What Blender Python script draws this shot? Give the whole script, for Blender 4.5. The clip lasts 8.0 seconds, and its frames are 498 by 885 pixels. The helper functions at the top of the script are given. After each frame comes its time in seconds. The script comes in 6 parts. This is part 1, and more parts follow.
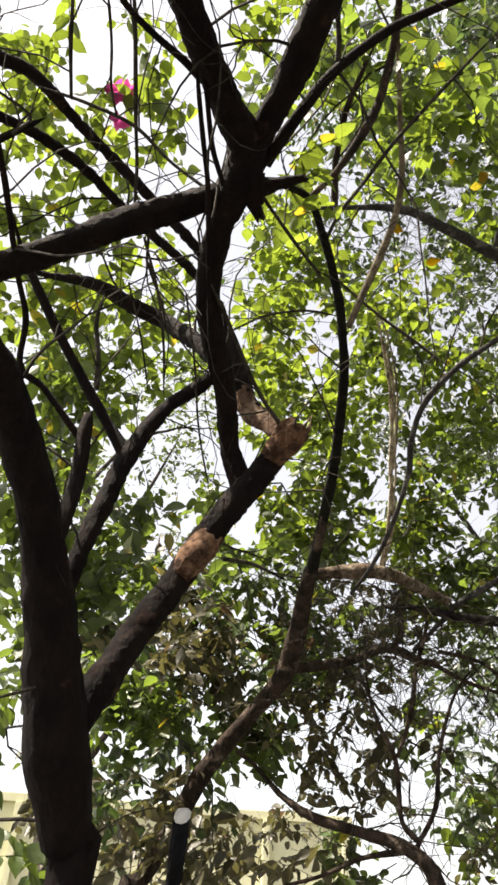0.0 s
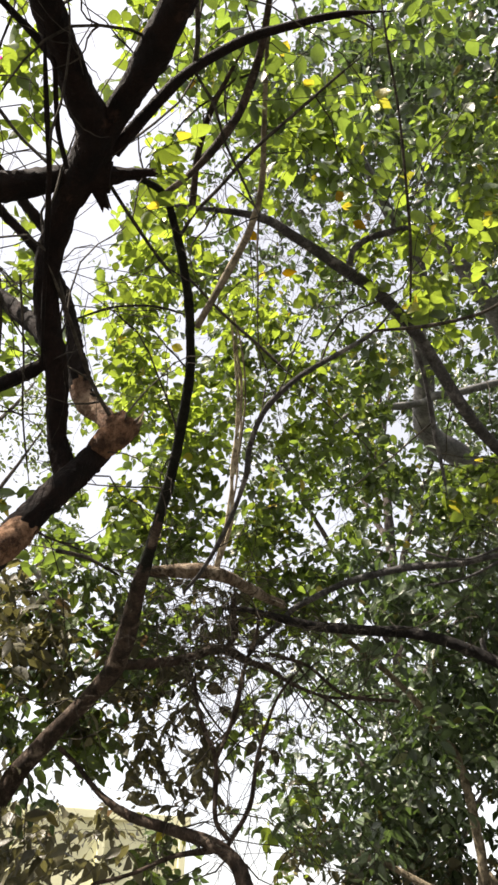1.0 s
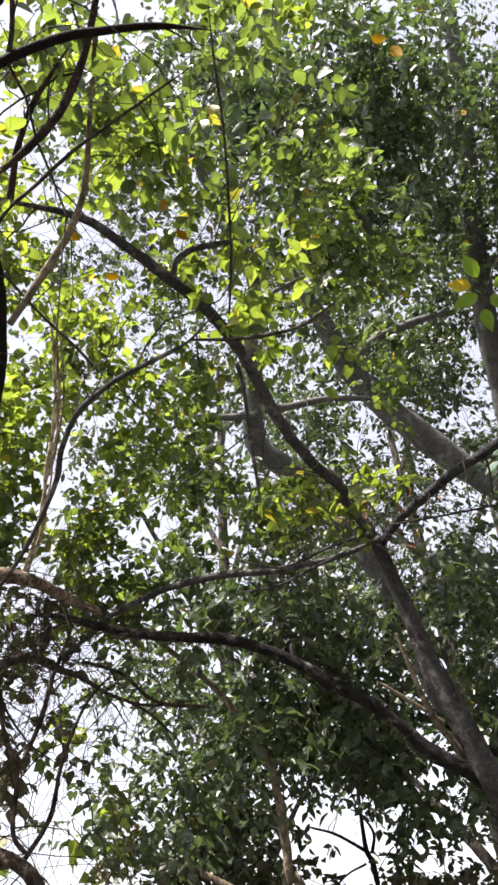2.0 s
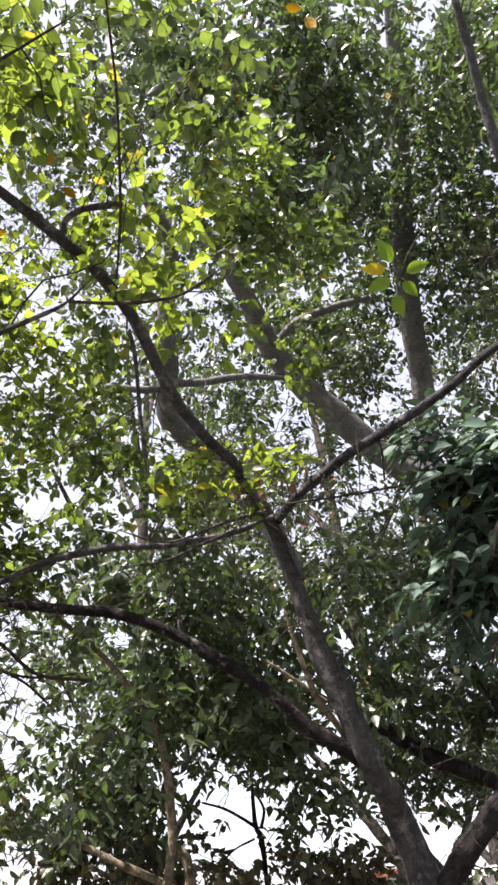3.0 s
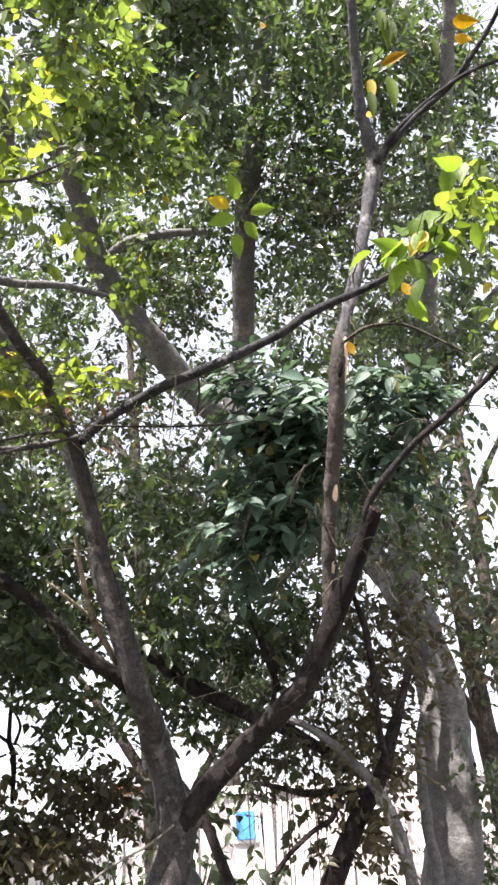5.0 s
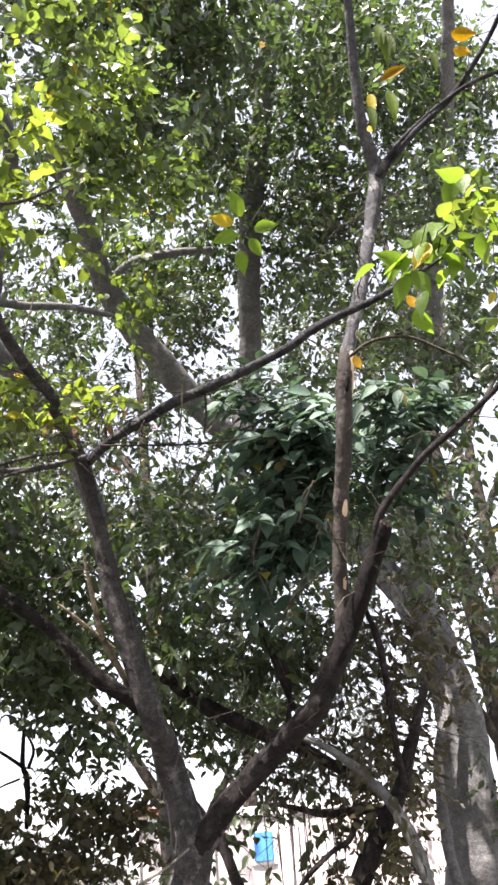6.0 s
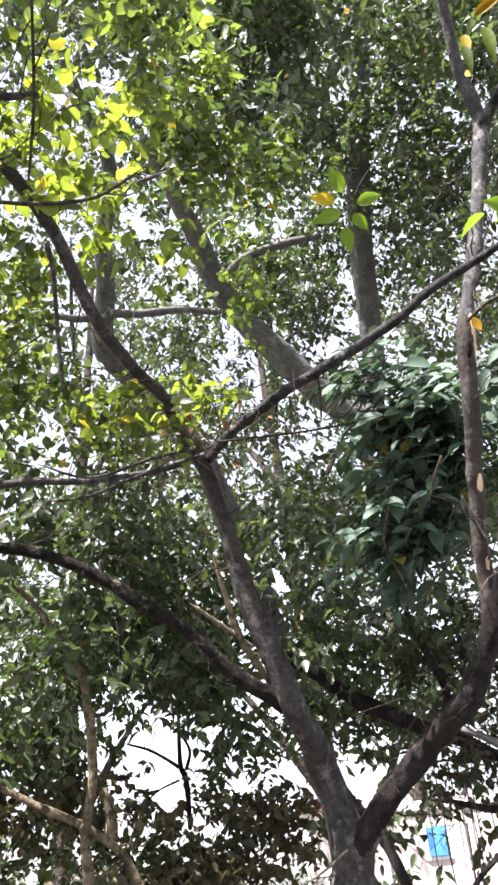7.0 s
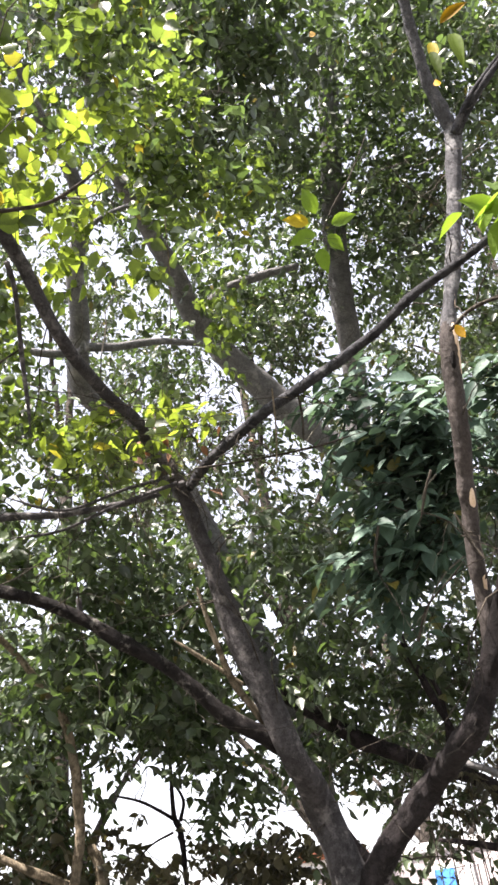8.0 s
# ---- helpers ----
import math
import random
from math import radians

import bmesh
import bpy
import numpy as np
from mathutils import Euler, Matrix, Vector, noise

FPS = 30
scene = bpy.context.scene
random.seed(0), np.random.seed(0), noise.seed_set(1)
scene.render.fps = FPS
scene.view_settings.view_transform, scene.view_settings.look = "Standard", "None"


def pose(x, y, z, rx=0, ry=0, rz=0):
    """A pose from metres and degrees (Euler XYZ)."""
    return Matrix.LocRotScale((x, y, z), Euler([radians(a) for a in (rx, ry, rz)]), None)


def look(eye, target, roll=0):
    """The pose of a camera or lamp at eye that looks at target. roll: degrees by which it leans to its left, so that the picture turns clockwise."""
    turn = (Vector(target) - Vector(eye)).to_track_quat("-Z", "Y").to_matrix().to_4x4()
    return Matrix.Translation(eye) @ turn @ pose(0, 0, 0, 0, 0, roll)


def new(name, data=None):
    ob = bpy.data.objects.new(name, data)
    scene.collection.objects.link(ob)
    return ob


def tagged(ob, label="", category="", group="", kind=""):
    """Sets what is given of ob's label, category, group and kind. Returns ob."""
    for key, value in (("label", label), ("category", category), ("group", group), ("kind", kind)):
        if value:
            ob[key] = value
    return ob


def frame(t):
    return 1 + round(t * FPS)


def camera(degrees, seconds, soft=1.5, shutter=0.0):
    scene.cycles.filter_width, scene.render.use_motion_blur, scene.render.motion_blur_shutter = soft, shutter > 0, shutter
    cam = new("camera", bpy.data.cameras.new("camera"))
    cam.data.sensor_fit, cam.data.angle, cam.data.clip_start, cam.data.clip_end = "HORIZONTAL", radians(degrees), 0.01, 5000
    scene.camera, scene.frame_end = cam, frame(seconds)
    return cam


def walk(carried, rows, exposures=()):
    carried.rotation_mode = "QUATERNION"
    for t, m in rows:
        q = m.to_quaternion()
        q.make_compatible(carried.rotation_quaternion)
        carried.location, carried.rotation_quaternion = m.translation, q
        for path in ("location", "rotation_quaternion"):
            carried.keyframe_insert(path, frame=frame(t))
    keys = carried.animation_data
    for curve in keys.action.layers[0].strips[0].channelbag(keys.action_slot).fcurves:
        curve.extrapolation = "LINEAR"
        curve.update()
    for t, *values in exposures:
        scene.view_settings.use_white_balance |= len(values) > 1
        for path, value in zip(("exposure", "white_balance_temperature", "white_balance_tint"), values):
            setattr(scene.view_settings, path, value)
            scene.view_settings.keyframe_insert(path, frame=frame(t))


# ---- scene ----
cam = camera(34.7, 8.0, soft=2.8)
PATH = [
    (0, (0.110, 0.343, 1.549), (-0.034, 1.966, 2.709), 2.6),
    (0.5, (0.185, 0.348, 1.536), (0.153, 1.978, 2.695), 1.8),
    (1, (0.232, 0.345, 1.546), (0.399, 1.960, 2.714), 0.9),
    (1.5, (0.281, 0.335, 1.542), (0.686, 1.889, 2.735), -3.0),
    (1.7, (0.295, 0.324, 1.522), (0.769, 1.860, 2.713), -4.1),
    (2.8, (0.513, 0.309, 1.531), (1.173, 1.820, 2.663), -4.9),
    (3, (0.540, 0.307, 1.524), (1.242, 1.806, 2.646), -5.1),
    (3.5, (0.508, 0.335, 1.558), (1.359, 1.782, 2.644), -4.5),
    (4, (0.517, 0.345, 1.559), (1.466, 1.768, 2.595), -3.6),
    (4.5, (0.541, 0.373, 1.561), (1.653, 1.734, 2.514), -3.3),
    (4.7, (0.538, 0.370, 1.561), (1.689, 1.711, 2.496), -4.2),
    (5.8, (0.560, 0.464, 1.595), (1.724, 1.769, 2.566), -4.0),
    (6, (0.562, 0.394, 1.575), (1.687, 1.727, 2.554), -5.0),
    (6.5, (0.644, 0.432, 1.594), (1.594, 1.868, 2.612), -3.9),
    (7, (0.709, 0.469, 1.604), (1.549, 1.987, 2.599), -5.1),
    (7.5, (0.766, 0.489, 1.585), (1.571, 1.984, 2.642), -6.8),
    (8, (0.816, 0.612, 1.617), (1.668, 2.064, 2.696), -8.2),
]
LIGHTER = [(0, 1.69, 7030, 13), (0.5, 1.73, 6980, 13), (1.0, 1.77, 6930, 14), (1.5, 1.82, 6650, 16), (3.0, 1.98, 6450, 21), (3.5, 2.14, 6430, 22), (4.5, 2.42, 6430, 20), (6.0, 2.38, 6430, 20), (6.5, 2.5, 6280, 19), (7.0, 2.5, 6350, 19), (7.5, 2.64, 6350, 19), (8.0, 2.43, 6500, 19)]    # the lens opens as it turns from the sun
walk(cam, [(t, look(eye, target, roll)) for t, eye, target, roll in PATH], LIGHTER)

# ---- daylight ----
SUN_EL, SUN_AZ = 61.0, -112.0            # degrees above the horizon, and clockwise from +y
world = bpy.data.worlds.new("sky")
scene.world = world
world.use_nodes = True
wn = world.node_tree.nodes
sky = wn.new("ShaderNodeTexSky")
sky.sky_type, sky.sun_disc = "NISHITA", False
sky.sun_elevation, sky.sun_rotation = radians(SUN_EL), radians(SUN_AZ)
sky.air_density, sky.dust_density, sky.ozone_density = 1.2, 2.5, 0.4
wn["Background"].inputs["Strength"].default_value = 0.10
haze = wn.new("ShaderNodeHueSaturation")          # thin white haze over the whole sky
haze.inputs["Saturation"].default_value = 0.35
world.node_tree.links.new(sky.outputs[0], haze.inputs["Color"])
world.node_tree.links.new(haze.outputs[0], wn["Background"].inputs[0])
sun = new("sun", bpy.data.lights.new("sun", "SUN"))
sun.data.energy, sun.data.angle, sun.data.color = 5.0, radians(0.53), (1.0, 0.94, 0.84)
sun.matrix_world = look((math.sin(radians(SUN_AZ)) * math.cos(radians(SUN_EL)) * 40, math.cos(radians(SUN_AZ)) * math.cos(radians(SUN_EL)) * 40, math.sin(radians(SUN_EL)) * 40), (0, 0, 0))


# ---- materials ----
def material(name):
    m = bpy.data.materials.new(name)
    m.use_nodes = True
    return m, m.node_tree.nodes, m.node_tree.links, m.node_tree.nodes["Principled BSDF"]


def ramp(nodes, links, fac, stops):
    r = nodes.new("ShaderNodeValToRGB")
    while len(r.color_ramp.elements) < len(stops):
        r.color_ramp.elements.new(0.5)
    for e, (p, c) in zip(r.color_ramp.elements, stops):
        e.position, e.color = p, (*c, 1)
    links.new(fac, r.inputs[0])
    return r.outputs[0]


def noise_node(nodes, links, vec, scale, detail=4, rough=0.6):
    n = nodes.new("ShaderNodeTexNoise")
    n.inputs["Scale"].default_value, n.inputs["Detail"].default_value, n.inputs["Roughness"].default_value = scale, detail, rough
    links.new(vec, n.inputs["Vector"])
    return n.outputs[0]


def mixed(nodes, links, fac, a, b, blend="MIX"):
    x = nodes.new("ShaderNodeMix")
    x.data_type, x.blend_type = "RGBA", blend
    for s, v in ((x.inputs[0], fac), (x.inputs[6], a), (x.inputs[7], b)):
        if isinstance(v, (int, float)):
            s.default_value = v
        elif isinstance(v, tuple):
            s.default_value = (*v, 1)
        else:
            links.new(v, s)
    return x.outputs[2]


def bark(name, dark, light, lichen, patchy=0.62, scale=1.0, rough=0.85, stretch=0.3, relief=1.0, scars=0.8):
    """Fissured bark: grain and plates drawn out along (stretch under 1) or across the stem, pale lichen patches, dark scars."""
    m, n, l, p = material(name)
    geo = n.new("ShaderNodeNewGeometry").outputs["Position"]
    mp = n.new("ShaderNodeMapping")
    mp.inputs["Scale"].default_value = (1, 1, stretch)
    l.new(geo, mp.inputs["Vector"])
    along = mp.outputs[0]
    fine = noise_node(n, l, along, 130 * scale, 6, 0.75)
    mid = noise_node(n, l, along, 34 * scale, 6, 0.7)
    blot = noise_node(n, l, geo, 14 * scale, 4, 0.65)
    big = noise_node(n, l, geo, 9 * scale, 5, 0.7)
    c = ramp(n, l, mid, [(0.36, dark), (0.66, light)])
    c = mixed(n, l, 0.5, c, ramp(n, l, fine, [(0.35, tuple(0.35 * x for x in dark)), (0.70, tuple(min(1, 1.35 * x) for x in light))]))
    c = mixed(n, l, ramp(n, l, blot, [(0.40, (scars, scars, scars)), (0.56, (0, 0, 0))]), c, tuple(0.5 * x for x in dark))
    c = mixed(n, l, ramp(n, l, big, [(patchy - 0.05, (0, 0, 0)), (patchy + 0.09, (1, 1, 1))]), c, mixed(n, l, fine, light, lichen))
    l.new(c, p.inputs["Base Color"])
    p.inputs["Roughness"].default_value, p.inputs["Specular IOR Level"].default_value = rough, 0.15
    b = n.new("ShaderNodeBump")
    b.inputs["Strength"].default_value, b.inputs["Distance"].default_value = 1.0, 0.022 * relief / scale
    l.new(mid, b.inputs["Height"])
    b2 = n.new("ShaderNodeBump")
    b2.inputs["Strength"].default_value, b2.inputs["Distance"].default_value = 1.0, 0.005 * relief / scale
    l.new(fine, b2.inputs["Height"])
    l.new(b.outputs[0], b2.inputs["Normal"])
    l.new(b2.outputs[0], p.inputs["Normal"])
    return m


def leafy(name, deep, fresh, glow, glow_share=0.5, gloss=0.38, odd=(0.34, 0.27, 0.02), odd_share=0.003, shine=0.55):
    """Leaf blade: waxy upper face and light that passes through; colour varies from blade to blade."""
    m, n, l, p = material(name)
    g = n.new("ShaderNodeNewGeometry")
    rnd = g.outputs["Random Per Island"]
    oi = n.new("ShaderNodeObjectInfo").outputs["Random"]
    add = n.new("ShaderNodeMath")
    add.operation = "ADD"
    l.new(rnd, add.inputs[0]), l.new(oi, add.inputs[1])
    fr = n.new("ShaderNodeMath")
    fr.operation = "FRACT"
    l.new(add.outputs[0], fr.inputs[0])
    base = ramp(n, l, fr.outputs[0], [(0.0, tuple(0.7 * c for c in deep)), (1.0 - odd_share - 0.02, tuple(1.15 * c for c in fresh)), (1.0 - odd_share, odd)])
    blot = noise_node(n, l, g.outputs["Position"], 60, 3, 0.6)
    fine = noise_node(n, l, g.outputs["Position"], 240, 3, 0.7)
    shade = mixed(n, l, 0.5, ramp(n, l, blot, [(0.3, (0.5, 0.5, 0.45)), (0.7, (1, 1, 1))]), ramp(n, l, fine, [(0.35, (0.55, 0.55, 0.5)), (0.65, (1, 1, 1))]))
    base = mixed(n, l, 0.7, base, shade, "MULTIPLY")
    l.new(base, p.inputs["Base Color"])
    p.inputs["Roughness"].default_value, p.inputs["Specular IOR Level"].default_value = gloss, shine
    dent = n.new("ShaderNodeBump")
    dent.inputs["Strength"].default_value, dent.inputs["Distance"].default_value = 0.5, 0.006
    l.new(blot, dent.inputs["Height"])
    l.new(dent.outputs[0], p.inputs["Normal"])
    t = n.new("ShaderNodeBsdfTranslucent")
    through_it = ramp(n, l, fr.outputs[0], [(0.0, tuple(0.35 * c for c in glow)), (1.0 - odd_share - 0.02, tuple(1.15 * c for c in glow)), (1.0 - odd_share, tuple(1.6 * c for c in odd))])
    l.new(mixed(n, l, 0.55, through_it, shade, "MULTIPLY"), t.inputs[0])
    mx = n.new("ShaderNodeMixShader")
    mx.inputs[0].default_value = glow_share
    l.new(p.outputs[0], mx.inputs[1]), l.new(t.outputs[0], mx.inputs[2])
    l.new(mx.outputs[0], n["Material Output"].inputs[0])
    return m


def plain(name, a, b, scale=8.0, rough=0.8, bump=0.003):
    m, n, l, p = material(name)
    geo = n.new("ShaderNodeNewGeometry").outputs["Position"]
    x = noise_node(n, l, geo, scale, 6, 0.65)
    y = noise_node(n, l, geo, scale * 7, 4, 0.6)
    c = mixed(n, l, 0.4, ramp(n, l, x, [(0.3, a), (0.7, b)]), ramp(n, l, y, [(0.3, a), (0.7, b)]))
    l.new(c, p.inputs["Base Color"])
    p.inputs["Roughness"].default_value = rough
    bp = n.new("ShaderNodeBump")
    bp.inputs["Strength"].default_value, bp.inputs["Distance"].default_value = 0.7, bump
    l.new(y, bp.inputs["Height"])
    l.new(bp.outputs[0], p.inputs["Normal"])
    return m


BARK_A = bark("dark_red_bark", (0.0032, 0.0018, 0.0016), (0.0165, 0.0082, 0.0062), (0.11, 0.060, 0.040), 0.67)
BARK_B = bark("brown_bark", (0.016, 0.0115, 0.009), (0.086, 0.061, 0.047), (0.30, 0.245, 0.195), 0.60)
BARK_L = bark("grey_bark", (0.031, 0.0292, 0.0300), (0.104, 0.099, 0.101), (0.30, 0.286, 0.272), 0.58, 1.0, 0.8, 0.9, 1.3, 0.5)
# darker copy of the grey bark, with deep shade put into the colour
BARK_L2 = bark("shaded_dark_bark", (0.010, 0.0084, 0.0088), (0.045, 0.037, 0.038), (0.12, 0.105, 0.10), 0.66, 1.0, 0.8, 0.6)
STUB = bark("near_black_bark", (0.004, 0.0032, 0.0032), (0.0165, 0.0132, 0.013), (0.08, 0.07, 0.066), 0.68, 1.0, 0.8, 0.6)
DARK_GREY = bark("dark_grey_bark", (0.010, 0.0086, 0.0088), (0.036, 0.031, 0.0315), (0.13, 0.118, 0.115), 0.63, 1.0, 0.8, 0.8)
BROWN = bark("smooth_brown_bark", (0.030, 0.0255, 0.0235), (0.092, 0.080, 0.074), (0.22, 0.19, 0.17), 0.64, 0.7, 0.75, 0.5, 0.5, 0.4)
MOTTLED = bark("mottled_grey_bark", (0.032, 0.0325, 0.035), (0.108, 0.109, 0.115), (0.34, 0.338, 0.33), 0.57, 0.9, 0.8, 0.9, 0.8, 0.35)
SLATE = bark("slate_grey_bark", (0.019, 0.0195, 0.022), (0.064, 0.065, 0.072), (0.20, 0.20, 0.205), 0.61, 1.0, 0.8, 0.7)
BARK_D = bark("flaking_dark_bark", (0.006, 0.005, 0.005), (0.026, 0.0225, 0.021), (0.36, 0.345, 0.31), 0.62, 1.3, 0.85, 1.0)
BARK_G = bark("smooth_pale_bark", (0.066, 0.066, 0.067), (0.168, 0.167, 0.166), (0.30, 0.292, 0.275), 0.60, 0.45, 0.75, 1.4, 0.3, 0.3)
BARK_F = bark("distant_bark", (0.025, 0.021, 0.018), (0.085, 0.072, 0.060), (0.16, 0.14, 0.12), 0.66, 0.6)
PALE = bark("bare_pale_wood", (0.10, 0.083, 0.057), (0.27, 0.225, 0.16), (0.42, 0.36, 0.27), 0.58)
STALK = bark("bare_grey_stalk", (0.12, 0.115, 0.095), (0.30, 0.29, 0.245), (0.45, 0.43, 0.37), 0.6)
TWIG = bark("twig_bark", (0.022, 0.0185, 0.0145), (0.09, 0.078, 0.061), (0.20, 0.178, 0.145), 0.68, 2.0)
# peeling bark, lightened to carry the sun on the broken limb
SUNLIT_FLAKY = bark("sunlit_flaking_bark", (0.07, 0.038, 0.026), (0.32, 0.20, 0.135), (0.50, 0.40, 0.30), 0.54, 1.5, 0.9, 1.0, 1.8)
# rough red bark with sunlight put into its colour
SUNLIT_WORN = bark("sunlit_worn_red_bark", (0.045, 0.024, 0.016), (0.32, 0.175, 0.105), (0.52, 0.34, 0.22), 0.58, 1.6, 0.9, 1.0, 2.0)
DARK_GREEN = bark("dark_green_bark", (0.0045, 0.0048, 0.0032), (0.017, 0.0175, 0.012), (0.06, 0.058, 0.042), 0.68)
# near-black bark with a blue cast
BLUE_BLACK = bark("blue_black_bark", (0.0035, 0.004, 0.006), (0.011, 0.012, 0.017), (0.035, 0.037, 0.045), 0.68)
# paler than the trunk: sun on one limb put into its bark colour
SUNLIT_LIMB = bark("sunlit_limb_bark", (0.045, 0.030, 0.020), (0.25, 0.185, 0.125), (0.50, 0.43, 0.34), 0.54, 1.4, 0.9, 0.8, 1.8)
# pale vine bark, brightened in colour for the sun on it
SUNLIT_DRY = bark("sunlit_dry_vine_bark", (0.20, 0.155, 0.10), (0.48, 0.41, 0.29), (0.66, 0.60, 0.48), 0.56, 1.6)
# cream of torn bare wood, and of sun flecks painted on the stem
BARE_AND_FLECK = plain("bare_and_sunfleck_wood", (0.42, 0.30, 0.20), (0.72, 0.58, 0.42), 26, 0.7, 0.003)
CUT = plain("sawn_wood", (0.42, 0.40, 0.39), (0.62, 0.60, 0.58), 30, 0.7, 0.001)
TORN = plain("torn_wood", (0.04, 0.024, 0.018), (0.13, 0.085, 0.062), 40, 0.85, 0.004)
# sun, mid, dark: lit to shaded copies of a leaf, light put into colour
LEAF = {
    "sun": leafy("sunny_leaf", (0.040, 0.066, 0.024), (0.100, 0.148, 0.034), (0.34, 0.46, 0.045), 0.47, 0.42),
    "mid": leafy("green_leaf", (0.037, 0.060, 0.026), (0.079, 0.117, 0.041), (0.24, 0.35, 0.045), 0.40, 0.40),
    "dark": leafy("shaded_green_leaf", (0.037, 0.054, 0.032), (0.074, 0.104, 0.054), (0.14, 0.23, 0.05), 0.30, 0.36, (0.12, 0.10, 0.02), 0.004),
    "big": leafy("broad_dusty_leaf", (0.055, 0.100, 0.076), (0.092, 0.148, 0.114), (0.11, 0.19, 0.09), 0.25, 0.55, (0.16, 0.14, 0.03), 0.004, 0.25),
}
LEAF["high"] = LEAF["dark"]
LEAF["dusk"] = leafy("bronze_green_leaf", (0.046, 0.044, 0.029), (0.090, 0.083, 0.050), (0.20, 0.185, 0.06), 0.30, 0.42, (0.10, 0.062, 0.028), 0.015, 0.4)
DROOP = leafy("pale_drooping_leaf", (0.06, 0.10, 0.02), (0.10, 0.15, 0.03), (0.24, 0.33, 0.04), 0.55, 0.6, shine=0.15)
YELLOW = leafy("yellow_leaf", (0.32, 0.18, 0.006), (0.45, 0.26, 0.008), (0.46, 0.27, 0.006), 0.5, 0.6, shine=0.15)
PETAL = leafy("pink_petal", (0.60, 0.05, 0.28), (0.75, 0.10, 0.40), (0.80, 0.10, 0.42), 0.5, 0.6, (0.7, 0.1, 0.4))
DEAD = leafy("dead_leaf", (0.10, 0.045, 0.02), (0.24, 0.11, 0.05), (0.30, 0.13, 0.05), 0.35, 0.7)
SOIL = plain("leaf_litter_soil", (0.075, 0.070, 0.060), (0.175, 0.165, 0.145), 3.0, 0.95, 0.02)
LIME = leafy("lime_green_leaf", (0.075, 0.14, 0.02), (0.13, 0.21, 0.025), (0.24, 0.39, 0.03), 0.5, 0.5, (0.45, 0.34, 0.02), 0.02, 0.25)
PLASTER = plain("pale_pink_plaster", (0.44, 0.39, 0.39), (0.54, 0.49, 0.49), 1.2, 0.9, 0.002)
CREAM = plain("cream_plaster", (0.60, 0.59, 0.38), (0.74, 0.73, 0.50), 1.0, 0.9, 0.002)
BLUE = plain("blue_paint", (0.03, 0.16, 0.50), (0.06, 0.24, 0.62), 4, 0.5, 0.001)
WHITE = plain("white_paint", (0.66, 0.66, 0.66), (0.80, 0.80, 0.79), 3, 0.6, 0.001)
TILE = plain("clay_tile", (0.28, 0.10, 0.05), (0.42, 0.17, 0.09), 5, 0.85, 0.003)


# ---- builders ----
def empty(name, x, y, label, category, group="", kind=""):
    e = new(name)
    e.location = (x, y, 0)
    e.empty_display_size = 0.2
    return tagged(e, label, category, group, kind)


def adopt(ob, parent):
    if parent:
        ob.parent = parent
        ob.location = Vector((0, 0, 0)) - (parent.matrix_basis.translation if parent.type == "EMPTY" else Vector((0, 0, 0)))
    return ob


def mesh_from(name, verts, faces, mats, parent=None, label="", smooth=True, ids=None):
    me = bpy.data.meshes.new(name)
    me.from_pydata([tuple(v) for v in verts], [], faces)
    for m in mats:
        me.materials.append(m)
    if smooth:
        me.polygons.foreach_set("use_smooth", [True] * len(me.polygons))
    if ids is not None:
        me.polygons.foreach_set("material_index", ids)
    me.update()
    ob = adopt(new(name, me), parent)
    return tagged(ob, label)


def spline(pts, step):
    """Points along a smooth line through pts (x, y, z, r)."""
    p = np.array(pts, float)
    p = np.vstack([2 * p[0] - p[1], p, 2 * p[-1] - p[-2]])
    p[0, 3], p[-1, 3] = p[1, 3], p[-2, 3]
    out = []
    for i in range(1, len(p) - 2):
        a, b, c, d = p[i - 1:i + 3]
        k = max(2, int(np.linalg.norm(c[:3] - b[:3]) / step))
        for u in np.linspace(0, 1, k, endpoint=False):
            q = 0.5 * (2 * b + (c - a) * u + (2 * a - 5 * b + 4 * c - d) * u * u + (3 * b - a - 3 * c + d) * u ** 3)
            q[3] = b[3] + (c[3] - b[3]) * u
            out.append(q)
    out.append(p[-2])
    return np.array(out)


